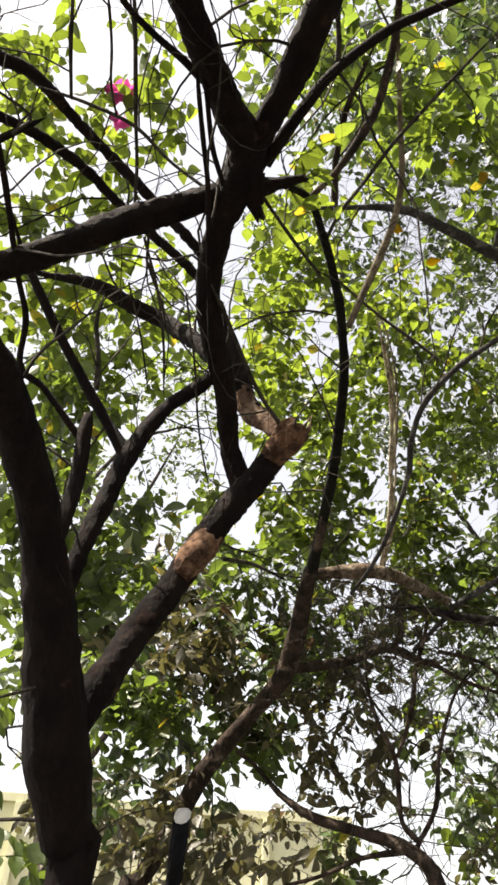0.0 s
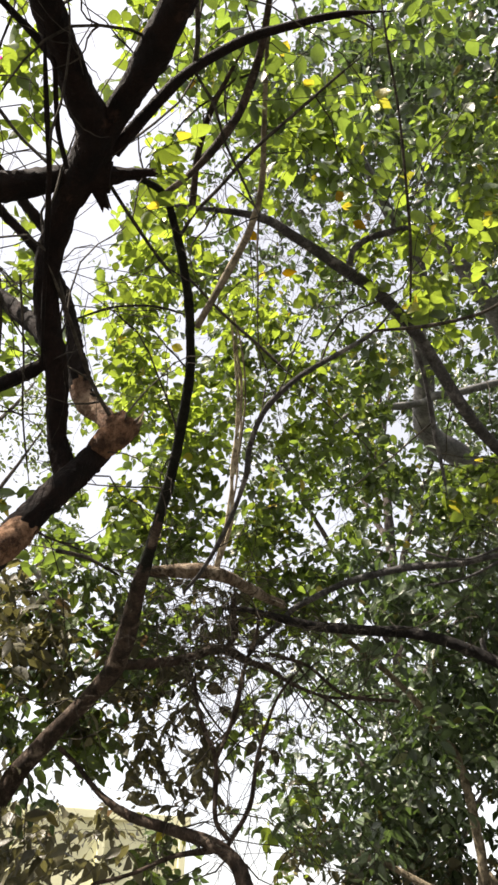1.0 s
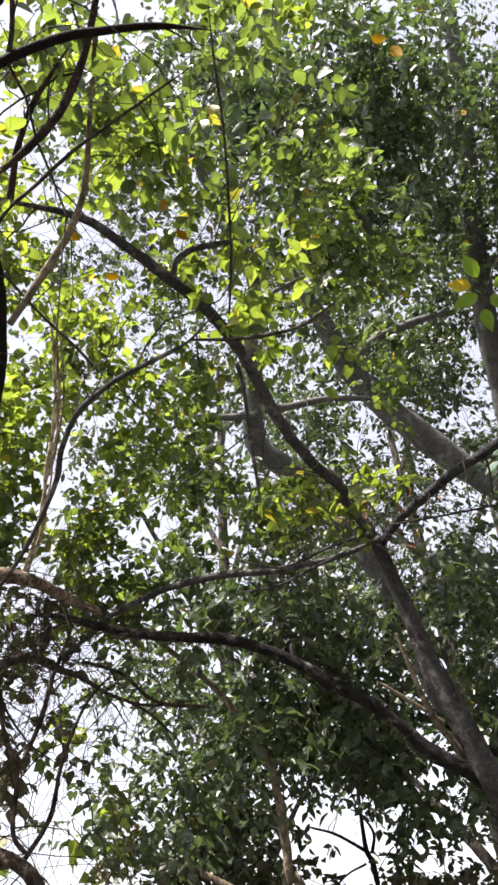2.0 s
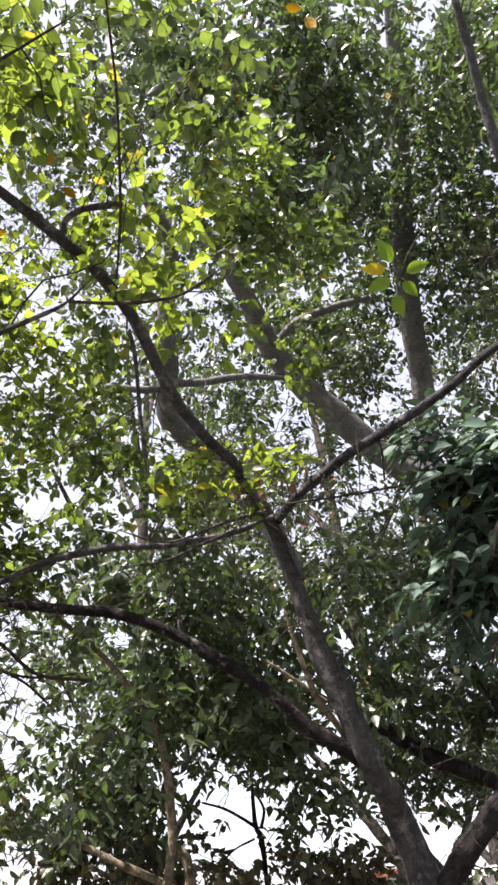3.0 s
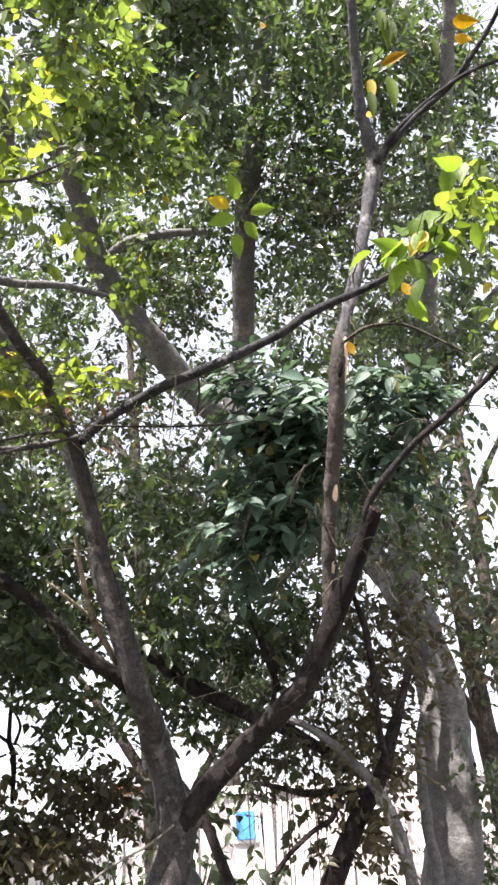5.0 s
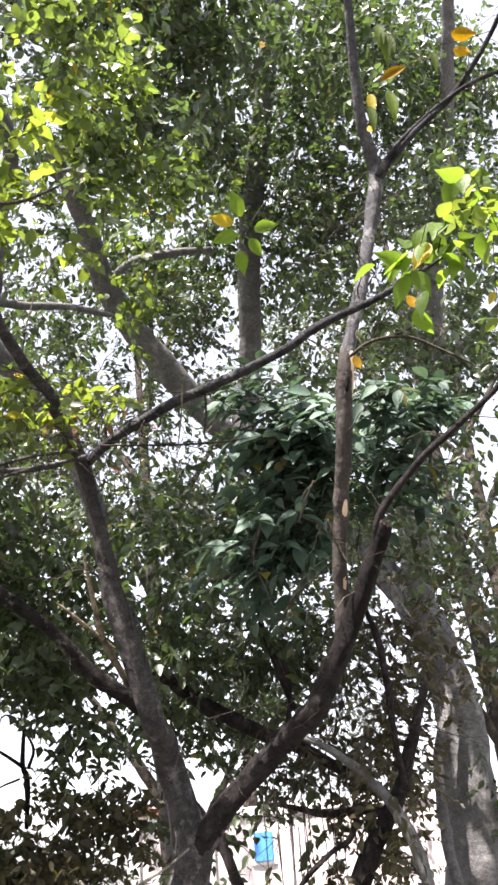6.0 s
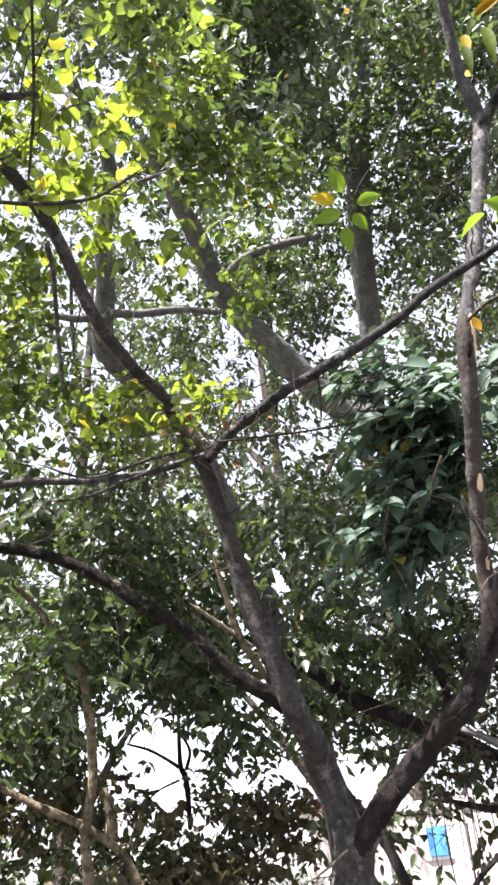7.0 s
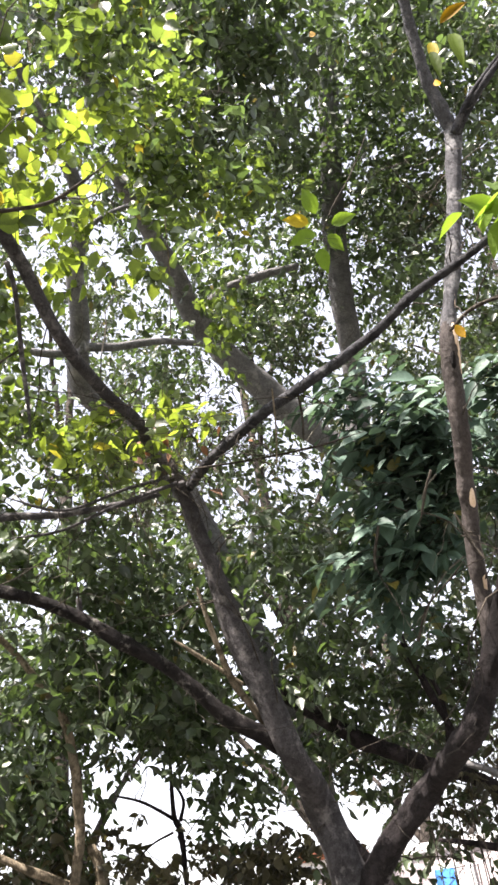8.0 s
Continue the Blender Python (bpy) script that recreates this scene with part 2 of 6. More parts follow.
def tube(q, sides, rough, seed, near=0.0):
    """Rings of vertices and faces round the line q, with knots and flutes; near: the depth of the bark's cracks."""
    n = len(q)
    tan = np.gradient(q[:, :3], axis=0)
    tan /= np.linalg.norm(tan, axis=1)[:, None] + 1e-9
    ref = np.array([0.31, 0.85, 0.42])
    verts = []
    ang = np.linspace(0, 2 * np.pi, sides, endpoint=False)
    u = np.cross(tan[0], ref)
    u /= np.linalg.norm(u)
    for i in range(n):
        u = u - tan[i] * (u @ tan[i])
        u /= np.linalg.norm(u) + 1e-9
        v = np.cross(tan[i], u)
        r = max(q[i, 3], 0.0012)
        for a in ang:
            o = math.cos(a) * u + math.sin(a) * v
            k = noise.noise(Vector((q[i, 0] * 7 + o[0] * 0.9 + seed, q[i, 1] * 7 + o[1] * 0.9, q[i, 2] * 7 + o[2] * 0.9)))
            k2 = noise.noise(Vector((q[i, 0] * 26 + o[0] * 2, q[i, 1] * 26 + o[1] * 2 + seed, q[i, 2] * 26 + o[2] * 2)))
            k3 = noise.noise(Vector((q[i, 0] * 75 + o[0] * 3.5, q[i, 1] * 75 + o[1] * 3.5 + seed, q[i, 2] * 75 + o[2] * 3.5))) if near else 0.0
            verts.append(q[i, :3] + o * (r * (1 + rough * k + 0.45 * rough * k2) + near * k3))
    faces = [(i * sides + j, i * sides + (j + 1) % sides, (i + 1) * sides + (j + 1) % sides, (i + 1) * sides + j) for i in range(n - 1) for j in range(sides)]
    return verts, faces


SEED = [0]
SHOOTS = {}
RNG2 = np.random.default_rng(21)
BARE = {"near_tree": 5.5, "curved_tree": 6.0, "forked_tree": 4.0, "sapling": 3.0, "large_tree": 1.0, "leaning_tree": 2.5, "understory_tree": 5.0}


def shoots(tree, q):
    """Thin crooked side shoots along a stem, some of them forked."""
    seg = np.linalg.norm(np.diff(q[:, :3], axis=0), axis=1)
    out = SHOOTS.setdefault(tree.name, [tree, []])[1]
    for _ in range(int(seg.sum() * BARE[tree.name] + RNG2.random())):
        i = int(RNG2.uniform(0.15, 1.0) * (len(q) - 2))
        if q[i, 2] < 1.6:
            continue
        way = (q[i + 1, :3] - q[i, :3]) / (seg[i] + 1e-9)
        d = way * 0.6 + RNG2.normal(size=3) * 0.8 + np.array([0, 0, 0.15])
        one_shoot(out, q[i, :3], d, RNG2.uniform(0.2, 0.85), min(q[i, 3] * 0.6, RNG2.uniform(0.0018, 0.0052)), 1)


def tangle(tree, x, y, z, r, rz, n, length=0.6):
    """A loose nest of thin dry climbing twigs."""
    out = SHOOTS.setdefault(tree.name, [tree, []])[1]
    for _ in range(n):
        p = np.array([x, y, z]) + RNG2.normal(size=3) * np.array([r, r, rz]) * 0.55
        one_shoot(out, p, RNG2.normal(size=3) + np.array([0, 0, -0.5]), length * RNG2.uniform(0.5, 1.4), RNG2.uniform(0.0015, 0.0035), 1)


def one_shoot(out, start, d, length, r, depth):
    k = 9
    d = d / (np.linalg.norm(d) + 1e-9)
    bend = RNG2.normal(size=3) * 0.45 + np.array([0, 0, -0.25])
    p, line = np.array(start, float), []
    for j in range(k):
        line.append((*p, r * (1 - 0.7 * j / (k - 1))))
        d = d + bend / k + RNG2.normal(size=3) * 0.24
        d /= np.linalg.norm(d)
        p = p + d * length / (k - 1)
    line = np.array(line)
    if np.min(np.linalg.norm(line[:, :3] - np.array([0.4, 0.0, 1.55]), axis=1)) < 1.25:
        return
    out.append(line)
    if depth:
        for _ in range(RNG2.integers(1, 4)):
            j = RNG2.integers(2, k - 1)
            one_shoot(out, line[j, :3], (line[j + 1, :3] - line[j, :3]) / length * k + RNG2.normal(size=3) * 0.7, length * RNG2.uniform(0.3, 0.6), line[j, 3] * 0.7, depth - 1)


STEMS = {}
RNG3 = np.random.default_rng(33)


def reach(tree, x, y, z):
    """A thin crooked branch from the nearest stem of the tree to a leafy bough; later boughs may fork from it."""
    stems = STEMS.get(tree.name)
    if not stems or not BARE[tree.name]:
        return
    p = np.concatenate(stems)
    b = np.array([x, y, z])
    far = np.linalg.norm(p[:, :3] - b, axis=1)
    i = int(np.argmin(far + 0.5 * np.maximum(0, p[:, 2] - z)))
    if far[i] < 0.25 or far[i] > 3.0:
        return
    u = np.linspace(0, 1, 9)
    bow = np.sin(np.pi * u)[:, None]
    way = p[i, :3] + (b - p[i, :3]) * u[:, None] + bow * (RNG3.normal(size=3) * 0.10 + np.array([0, 0, 0.08])) * far[i] + bow * RNG3.normal(size=(9, 3)) * 0.025 * far[i]
    if np.min(np.linalg.norm(way - np.array([0.4, 0.0, 1.55]), axis=1)) < 1.25:
        return
    r = min(p[i, 3] * 0.6, 0.003 + 0.0012 * far[i])
    line = np.hstack([way, (r * (1 - 0.7 * u))[:, None]])
    SHOOTS.setdefault(tree.name, [tree, []])[1].append(line)
    stems.append(line)


def limb(tree, part, pts, cut=0, skin=None, higher=()):
    """One tapered, slightly crooked stem of a tree; cut 1: a torn end, 2: a sawn pale end; higher: (height, bark) that follow up the stem."""
    SEED[0] += 1
    rmax = max(p[3] for p in pts)
    crusty = {"near_tree": 0.0055, "curved_tree": 0.0035, "forked_tree": 0.003}.get(tree.name, 0.0) if rmax > 0.02 else 0.0
    q = spline(pts, max(0.012, min(0.06, rmax * (0.3 if crusty else 0.8))))
    n = len(q)
    amp = np.minimum(q[:, 3] * 0.22, 0.012)
    for i in range(1, n - 1):
        w = noise.noise_vector(Vector((q[i, 0] * 5, q[i, 1] * 5, q[i, 2] * 5 + SEED[0])))
        q[i, :3] += np.array(w) * amp[i]
    run = np.concatenate([[0], np.cumsum(np.linalg.norm(np.diff(q[:, :3], axis=0), axis=1))])
    if part not in ("aerial_root", "vine") and not cut and rmax > 0.004:
        STEMS.setdefault(tree.name, []).append(q[q[:, 2] > 1.5].copy())
    krng = np.random.default_rng(500 + SEED[0])
    for _ in range(int(run[-1] * 3.0)):
        at, wide, tall = krng.uniform(0, run[-1]), krng.uniform(0.012, 0.035) + rmax * 0.3, krng.uniform(-0.07, 0.17)
        q[:, 3] *= 1 + tall * min(1.0, 0.045 / rmax) * np.exp(-((run - at) / wide) ** 2)
    if not cut and q[-1, 3] < 0.007:
        k = max(3, n // 6)
        q[-k:, 3] *= np.linspace(1.0, 0.2, k)
    sides = 28 if rmax > 0.12 else 20 if crusty and rmax > 0.03 else 14 if rmax > 0.03 else 10 if rmax > 0.012 else 6
    verts, faces = tube(q, sides, 0.07 if rmax > 0.12 else 0.16 if rmax > 0.012 else 0.25, SEED[0], crusty)
    ids = [0] * len(faces)
    base = (n - 1) * sides
    tip = q[-1, :3] + (q[-1, :3] - q[-2, :3]) * (0.0 if cut == 2 else 0.6)
    if cut == 2:                                   # sawn on the slant
        lean = (q[-1, :3] - q[-2, :3]) / np.linalg.norm(q[-1, :3] - q[-2, :3])
        for j in range(sides):
            verts[base + j] = np.array(verts[base + j]) + lean * 0.8 * (verts[base + j][1] - q[-1, 1])
    if cut == 1:
        for j in range(sides):
            verts[base + j] = verts[base + j] + (q[-1, :3] - q[-2, :3]) * random.uniform(-0.5, 1.2)
        tip = q[-1, :3] - (q[-1, :3] - q[-2, :3]) * 0.5
    verts.append(tip)
    for j in range(sides):
        faces.append((base + j, base + (j + 1) % sides, len(verts) - 1))
        ids.append(1 if cut else 0)
    verts.append(q[0, :3])
    for j in range(sides):
        faces.append(((j + 1) % sides, j, len(verts) - 1))
        ids.append(0)
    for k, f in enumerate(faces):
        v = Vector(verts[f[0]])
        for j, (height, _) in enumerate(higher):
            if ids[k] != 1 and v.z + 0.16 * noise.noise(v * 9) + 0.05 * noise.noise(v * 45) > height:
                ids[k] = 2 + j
    skin = skin if skin else PALE if part in ("pale_limb", "vine") else BARKS[tree.name] if rmax > 0.009 else TWIG
    ob = mesh_from(part, verts, faces, [skin, CUT if cut == 2 else TORN] + [m for _, m in higher], tree, ids=ids)
    if rmax > 0.004 and part not in ("aerial_root", "vine", "pale_limb"):
        shoots(tree, q)
    if part == "sawn_stem":
        ob["label"] = "dark stem sawn off with a pale cut end"
    return ob


def blade_shape(profile, ribs):
    """A leaf one metre long: points (along, half width) down its edge, and a sagging midrib."""
    v = [(0, 0, 0)] + [(k * w, y, 0.30 * w - 0.20 * y * y) for y, w in profile for k in (-1, 1)]
    v += [(0, y, -0.20 * y * y) for y in ribs] + [(0, 1, -0.22)]
    return np.array(v)


# three grades of blade: near, middle, far
FINE = blade_shape([(0.07, 0.13), (0.24, 0.28), (0.46, 0.32), (0.68, 0.23), (0.86, 0.09)], (0.24, 0.46, 0.68))
FINE_FACES = [(0, 11, 3, 1), (0, 2, 4, 11), (11, 12, 5, 3), (11, 4, 6, 12), (12, 13, 7, 5), (12, 6, 8, 13), (13, 14, 9, 7), (13, 8, 10, 14)]
BLADE = blade_shape([(0.20, 0.21), (0.46, 0.30), (0.77, 0.165)], (0.45,))
BLADE_FACES = [(0, 7, 3, 1), (0, 2, 4, 7), (3, 7, 5), (7, 4, 6), (7, 8, 5), (7, 6, 8)]
FAR = blade_shape([(0.30, 0.26), (0.68, 0.22)], ())
FAR_FACES = [(0, 2, 1), (1, 2, 4, 3), (3, 4, 5)]
SHAPE = {"sun": (FINE, FINE_FACES), "mid": (FINE, FINE_FACES), "big": (FINE, FINE_FACES), "dark": (BLADE, BLADE_FACES), "high": (BLADE, BLADE_FACES), "dusk": (BLADE, BLADE_FACES)}


def blades(form, pos, along, up, size, wide):
    """Vertices of many leaf blades: base, direction, upper side, length and relative width of each."""
    y = along / (np.linalg.norm(along, axis=1)[:, None] + 1e-9)
    x = np.cross(y, up)
    x /= np.linalg.norm(x, axis=1)[:, None] + 1e-9
    z = np.cross(x, y)
    b = form[None, :, :] * size[:, None, None]
    return pos[:, None, :] + b[:, :, 0:1] * wide[:, None, None] * x[:, None, :] + b[:, :, 1:2] * y[:, None, :] + b[:, :, 2:3] * z[:, None, :]


STORE = {}
RNG = np.random.default_rng(7)
LENGTH = {"sun": 0.070, "mid": 0.070, "dark": 0.094, "dusk": 0.088, "high": 0.097, "big": 0.122}
SHARE = {"sun": 0.82, "mid": 0.82, "dark": 0.78, "dusk": 0.78, "high": 0.70, "big": 1.25, "far": 0.65, "farsun": 0.65}


def bough(tree, style, x, y, z, rx, ry, rz, count):
    """Leafy sprays through an oval of the crown: short drooping twigs, each with alternate leaves."""
    reach(tree, x, y, z)
    per = 9
    n = max(1, int(count * SHARE[style]) // per)
    if style in ("dark", "high", "dusk"):
        rx, ry, rz = 1.3 * rx, 1.3 * ry, 1.3 * rz
    L = LENGTH[style]
    d = RNG.normal(size=(n, 3))
    d /= np.linalg.norm(d, axis=1)[:, None]
    c = d * (RNG.random(n) ** 0.6)[:, None] * 1.2 * np.array([rx, ry, rz]) + np.array([x, y, z])
    heart = c[RNG.integers(0, min(n, max(2, n // 6)), n)]                      # sprays gather in clumps with gaps between
    pull = 0.25 if style in ("dark", "high", "dusk") else 0.42
    c = heart * pull + c * (1 - pull) + RNG.normal(size=(n, 3)) * 0.05
    way = RNG.normal(size=(n, 3)) * np.array([1, 1, 0.55]) + np.array([0, 0, -0.15])
    if style == "big":                                                        # arching twigs that spread outwards in layers
        way = way * 0.5 + (c - np.array([3.75, 3.6, 3.75])) * np.array([1.5, 1.0, 0.25]) + np.array([-0.3, 0.1, -0.1])
    way /= np.linalg.norm(way, axis=1)[:, None]
    span = L * RNG.uniform(2.2, 4.2, n)
    side = np.cross(way, np.array([0, 0, 1.0]))
    side /= np.linalg.norm(side, axis=1)[:, None] + 1e-9
    store = STORE.setdefault((tree.name, style), [tree, [], []])
    u = np.linspace(0.1, 1, per)
    line = c[:, None, :] + way[:, None, :] * (span[:, None] * (u - 0.5))[:, :, None]
    line[:, :, 2] -= span[:, None] * (0.18 if style == "big" else 0.35) * u ** 2
    sgn = np.where(np.arange(per) % 2 == 0, 1.0, -1.0)
    hang, toss = {"big": (0.22, 0.30), "dark": (0.55, 0.85), "high": (0.55, 0.85), "dusk": (0.55, 0.85), "mid": (0.4, 0.85)}.get(style, (0.30, 0.75))
    tilt = np.array([-0.35, -0.5, 0.85]) if style == "big" else np.array([0, 0, 1.0])
    al = way[:, None, :] * 0.55 + side[:, None, :] * sgn[None, :, None] * 0.8 + RNG.normal(size=(n, per, 3)) * 0.35 + np.array([0, 0, -hang])
    up = tilt + RNG.normal(size=(n, per, 3)) * toss
    size = L * RNG.uniform(0.45, 1.3, (n, per))
    low, high = {"sun": (0.85, 1.3), "mid": (0.8, 1.25), "big": (0.6, 0.9)}.get(style, (0.65, 1.1))
    wide = RNG.uniform(low, high, (n, per))
    store[1].append(np.hstack([line.reshape(-1, 3), al.reshape(-1, 3), up.reshape(-1, 3), size.reshape(-1, 1), wide.reshape(-1, 1)]))
    store[2].append(np.concatenate([line, np.full((n, per, 1), 0.0014 if L < 0.1 else 0.002)], axis=2))


def leaf_mesh(name, v, shape, mats, parent):
    k = len(v)
    flat = v.reshape(-1, 3)
    me = bpy.data.meshes.new(name)
    loops = np.concatenate([np.array(t) for t in shape])
    sizes = np.array([len(t) for t in shape])
    nb = v.shape[1]
    vi = (loops[None, :] + (np.arange(k) * nb)[:, None]).reshape(-1).astype(np.int32)
    tot = np.tile(sizes, k).astype(np.int32)
    start = np.concatenate([[0], np.cumsum(tot)[:-1]]).astype(np.int32)
    me.vertices.add(len(flat)), me.loops.add(len(vi)), me.polygons.add(len(tot))
    me.vertices.foreach_set("co", flat.astype(np.float32).reshape(-1))
    me.loops.foreach_set("vertex_index", vi)
    me.polygons.foreach_set("loop_start", start)
    me.polygons.foreach_set("use_smooth", [True] * len(tot))
    me.update(calc_edges=True)
    for m in mats:
        me.materials.append(m)
    return adopt(new(name, me), parent)


def twig_mesh(name, lines, parent):
    """Thin three-sided twigs under the leaves, joined."""
    n, k, _ = lines.shape
    p, r = lines[:, :, :3], lines[:, :, 3:4]
    t = np.gradient(p, axis=1)
    t /= np.linalg.norm(t, axis=2)[:, :, None] + 1e-9
    a = np.cross(t, np.array([0.3, 0.5, 0.81]))
    a /= np.linalg.norm(a, axis=2)[:, :, None] + 1e-9
    b = np.cross(t, a)
    ring = np.stack([p + r * (math.cos(w) * a + math.sin(w) * b) for w in (0, 2.094, 4.189)], axis=2)
    idx = np.arange(n * k * 3).reshape(n, k, 3)
    q = np.stack([np.stack([idx[:, :-1, j], idx[:, :-1, (j + 1) % 3], idx[:, 1:, (j + 1) % 3], idx[:, 1:, j]], axis=2) for j in range(3)], axis=2).reshape(-1, 4)
    me = bpy.data.meshes.new(name)
    me.vertices.add(n * k * 3), me.loops.add(len(q) * 4), me.polygons.add(len(q))
    me.vertices.foreach_set("co", ring.astype(np.float32).reshape(-1))
    me.loops.foreach_set("vertex_index", q.astype(np.int32).reshape(-1))
    me.polygons.foreach_set("loop_start", (np.arange(len(q)) * 4).astype(np.int32))
    me.update(calc_edges=True)
    me.materials.append(TWIG)
    return adopt(new(name, me), parent)


SINGLE = {"near_tree": 240, "curved_tree": 160, "forked_tree": 280}     # leaves over the path that stand as parts of their own


def single_leaf(tree, mesh, at, along, up, size, name="leaf", label=""):
    y = Vector(along).normalized()
    x = y.cross(Vector(up)).normalized()
    z = x.cross(y)
    ob = new(name, mesh)
    ob.parent = tree
    m = Matrix((x, y, z)).transposed().to_4x4() @ Matrix.Scale(size, 4)
    m.translation = Vector(at) - tree.matrix_basis.translation
    ob.matrix_basis = m
    return tagged(ob, label)


def blade_mesh(name, mat, wide=1.0):
    me = bpy.data.meshes.new(name)
    me.from_pydata([(v[0] * wide, v[1], v[2]) for v in FINE], [], FINE_FACES)
    me.polygons.foreach_set("use_smooth", [True] * len(me.polygons))
    me.materials.append(mat)
    return me


SUNWARD = np.array([math.sin(radians(SUN_AZ)) * math.cos(radians(SUN_EL)), math.cos(radians(SUN_AZ)) * math.cos(radians(SUN_EL)), math.sin(radians(SUN_EL))])
# openings in the canopy through which the sun falls: a lit spot and the width of the opening
OPENINGS = [(-0.13, 2.05, 2.50, 0.13), (0.03, 2.08, 2.80, 0.15), (0.38, 3.27, 3.01, 0.16), (0.45, 3.00, 3.35, 0.10), (0.44, 2.80, 3.58, 0.08),
            (2.08, 3.42, 3.60, 0.40), (3.08, 2.78, 2.98, 0.07), (3.12, 2.85, 2.80, 0.06), (1.72, 3.94, 3.00, 0.10), (1.45, 3.98, 3.09, 0.07),
            (7.13, 5.45, 2.40, 0.15), (7.12, 5.48, 1.75, 0.14), (7.12, 5.42, 2.85, 0.07), (2.42, 3.70, 2.95, 0.07), (2.34, 3.66, 3.12, 0.06), (2.62, 3.80, 2.50, 0.05),
            (1.90, 4.90, 3.60, 0.20), (2.40, 5.20, 3.00, 0.16), (1.30, 4.60, 3.90, 0.25), (3.30, 3.30, 3.80, 0.14), (1.95, 4.70, 5.60, 0.20), (-0.20, 3.95, 2.62, 0.10), (2.55, 1.75, 3.62, 0.30), (1.2, 2.7, 3.86, 0.15)]


def lit_through(p):
    """Which of the points p lie in an opening of the canopy."""
    out = np.zeros(len(p), bool)
    for x, y, z, r in OPENINGS:
        d = p - np.array([x, y, z])
        far = d @ SUNWARD
        out |= (far > 0.12) & (np.linalg.norm(d - far[:, None] * SUNWARD, axis=1) < r)
    return out


def finish_crowns():
    for tree, lines in SHOOTS.values():
        if lines:
            tagged(twig_mesh("side_shoot", np.array(lines), tree), kind="stuff")
    for (tn, style), (tree, vs, ls) in STORE.items():
        a, sprays = np.concatenate(vs), np.concatenate(ls)
        a = a[~lit_through(a[:, 0:3])]
        sprays = sprays[~lit_through(sprays[:, 4, :3])][:, ::2 if style in SHAPE and style != "high" else 4]
        form, faces = SHAPE.get(style, (FAR, FAR_FACES))
        if tn in SINGLE and style in ("sun", "mid"):
            far = np.hypot(a[:, 0] - 0.6, a[:, 1] - 1.0) + 0.4 * a[:, 2]
            pick = np.argsort(far)[:SINGLE[tn] // 2]
            me = blade_mesh("leaf", LEAF[style])
            for r in a[pick]:
                single_leaf(tree, me, r[0:3], r[3:6], r[6:9], r[9])
            a = np.delete(a, pick, axis=0)
        tagged(leaf_mesh("crown", blades(form, a[:, 0:3], a[:, 3:6], a[:, 6:9], a[:, 9], a[:, 10]), faces, [LEAF[style]], tree), kind="stuff")
        tagged(twig_mesh("spray", sprays, tree), kind="stuff")


# ---- ground ----
def ground():
    n, verts, faces = 72, [], []
    radii = [0.0, 1, 2, 3, 4.5, 6, 8, 11, 15, 22, 35, 60, 120, 300, 900]
    for i, r in enumerate(radii):
        for j in range(n):
            a = 2 * math.pi * j / n
            x, y = r * math.cos(a), r * math.sin(a)
            verts.append((x, y, 0.05 * noise.noise(Vector((x * 0.6, y * 0.6, 0))) * min(1, r / 2) - 0.03))
    for i in range(len(radii) - 1):
        for j in range(n):
            faces.append((i * n + j, (i + 1) * n + j, (i + 1) * n + (j + 1) % n, i * n + (j + 1) % n))
    tagged(mesh_from("ground", verts, faces, [SOIL]), "bare brown soil with dry leaf litter", "ground", kind="structure")


ground()

# ---- trees ----
A = empty("near_tree", -0.42, 1.62, "dark reddish-brown tree with crooked limbs and a sawn-off shoot", "tree", "trees")
B = empty("curved_tree", -0.85, 4.0, "slender brown tree with a long curved stem", "tree", "trees")
L = empty("forked_tree", 3.08, 4.05, "grey-barked tree forking low with a broken stub", "tree", "trees")
S = empty("sapling", 2.45, 5.4, "thin pale sapling in the shady understory", "tree", "trees")
G = empty("large_tree", 7.45, 4.75, "large smooth pale-barked tree with thick upright stems", "tree", "trees")
H = empty("leaning_tree", 5.2, 5.85, "grey leaning tree behind the forked tree", "tree", "trees")
U = empty("understory_tree", 4.75, 3.95, "dark low twisted tree in the shade", "tree", "trees")
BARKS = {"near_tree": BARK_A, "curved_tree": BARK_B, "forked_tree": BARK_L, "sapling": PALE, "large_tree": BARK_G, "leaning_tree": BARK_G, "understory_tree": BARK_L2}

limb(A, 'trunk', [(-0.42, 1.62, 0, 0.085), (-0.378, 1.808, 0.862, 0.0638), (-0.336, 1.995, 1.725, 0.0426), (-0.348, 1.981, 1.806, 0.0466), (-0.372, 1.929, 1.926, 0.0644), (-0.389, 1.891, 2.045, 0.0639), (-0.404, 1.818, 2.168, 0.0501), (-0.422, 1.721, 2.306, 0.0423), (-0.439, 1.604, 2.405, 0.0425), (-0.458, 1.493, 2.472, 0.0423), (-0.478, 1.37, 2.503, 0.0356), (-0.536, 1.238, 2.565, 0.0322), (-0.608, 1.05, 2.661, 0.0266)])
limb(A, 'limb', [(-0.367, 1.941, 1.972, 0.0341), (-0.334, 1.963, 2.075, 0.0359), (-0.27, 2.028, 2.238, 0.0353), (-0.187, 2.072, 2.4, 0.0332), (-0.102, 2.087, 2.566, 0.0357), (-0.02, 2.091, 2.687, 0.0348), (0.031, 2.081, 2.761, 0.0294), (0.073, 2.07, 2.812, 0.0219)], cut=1)
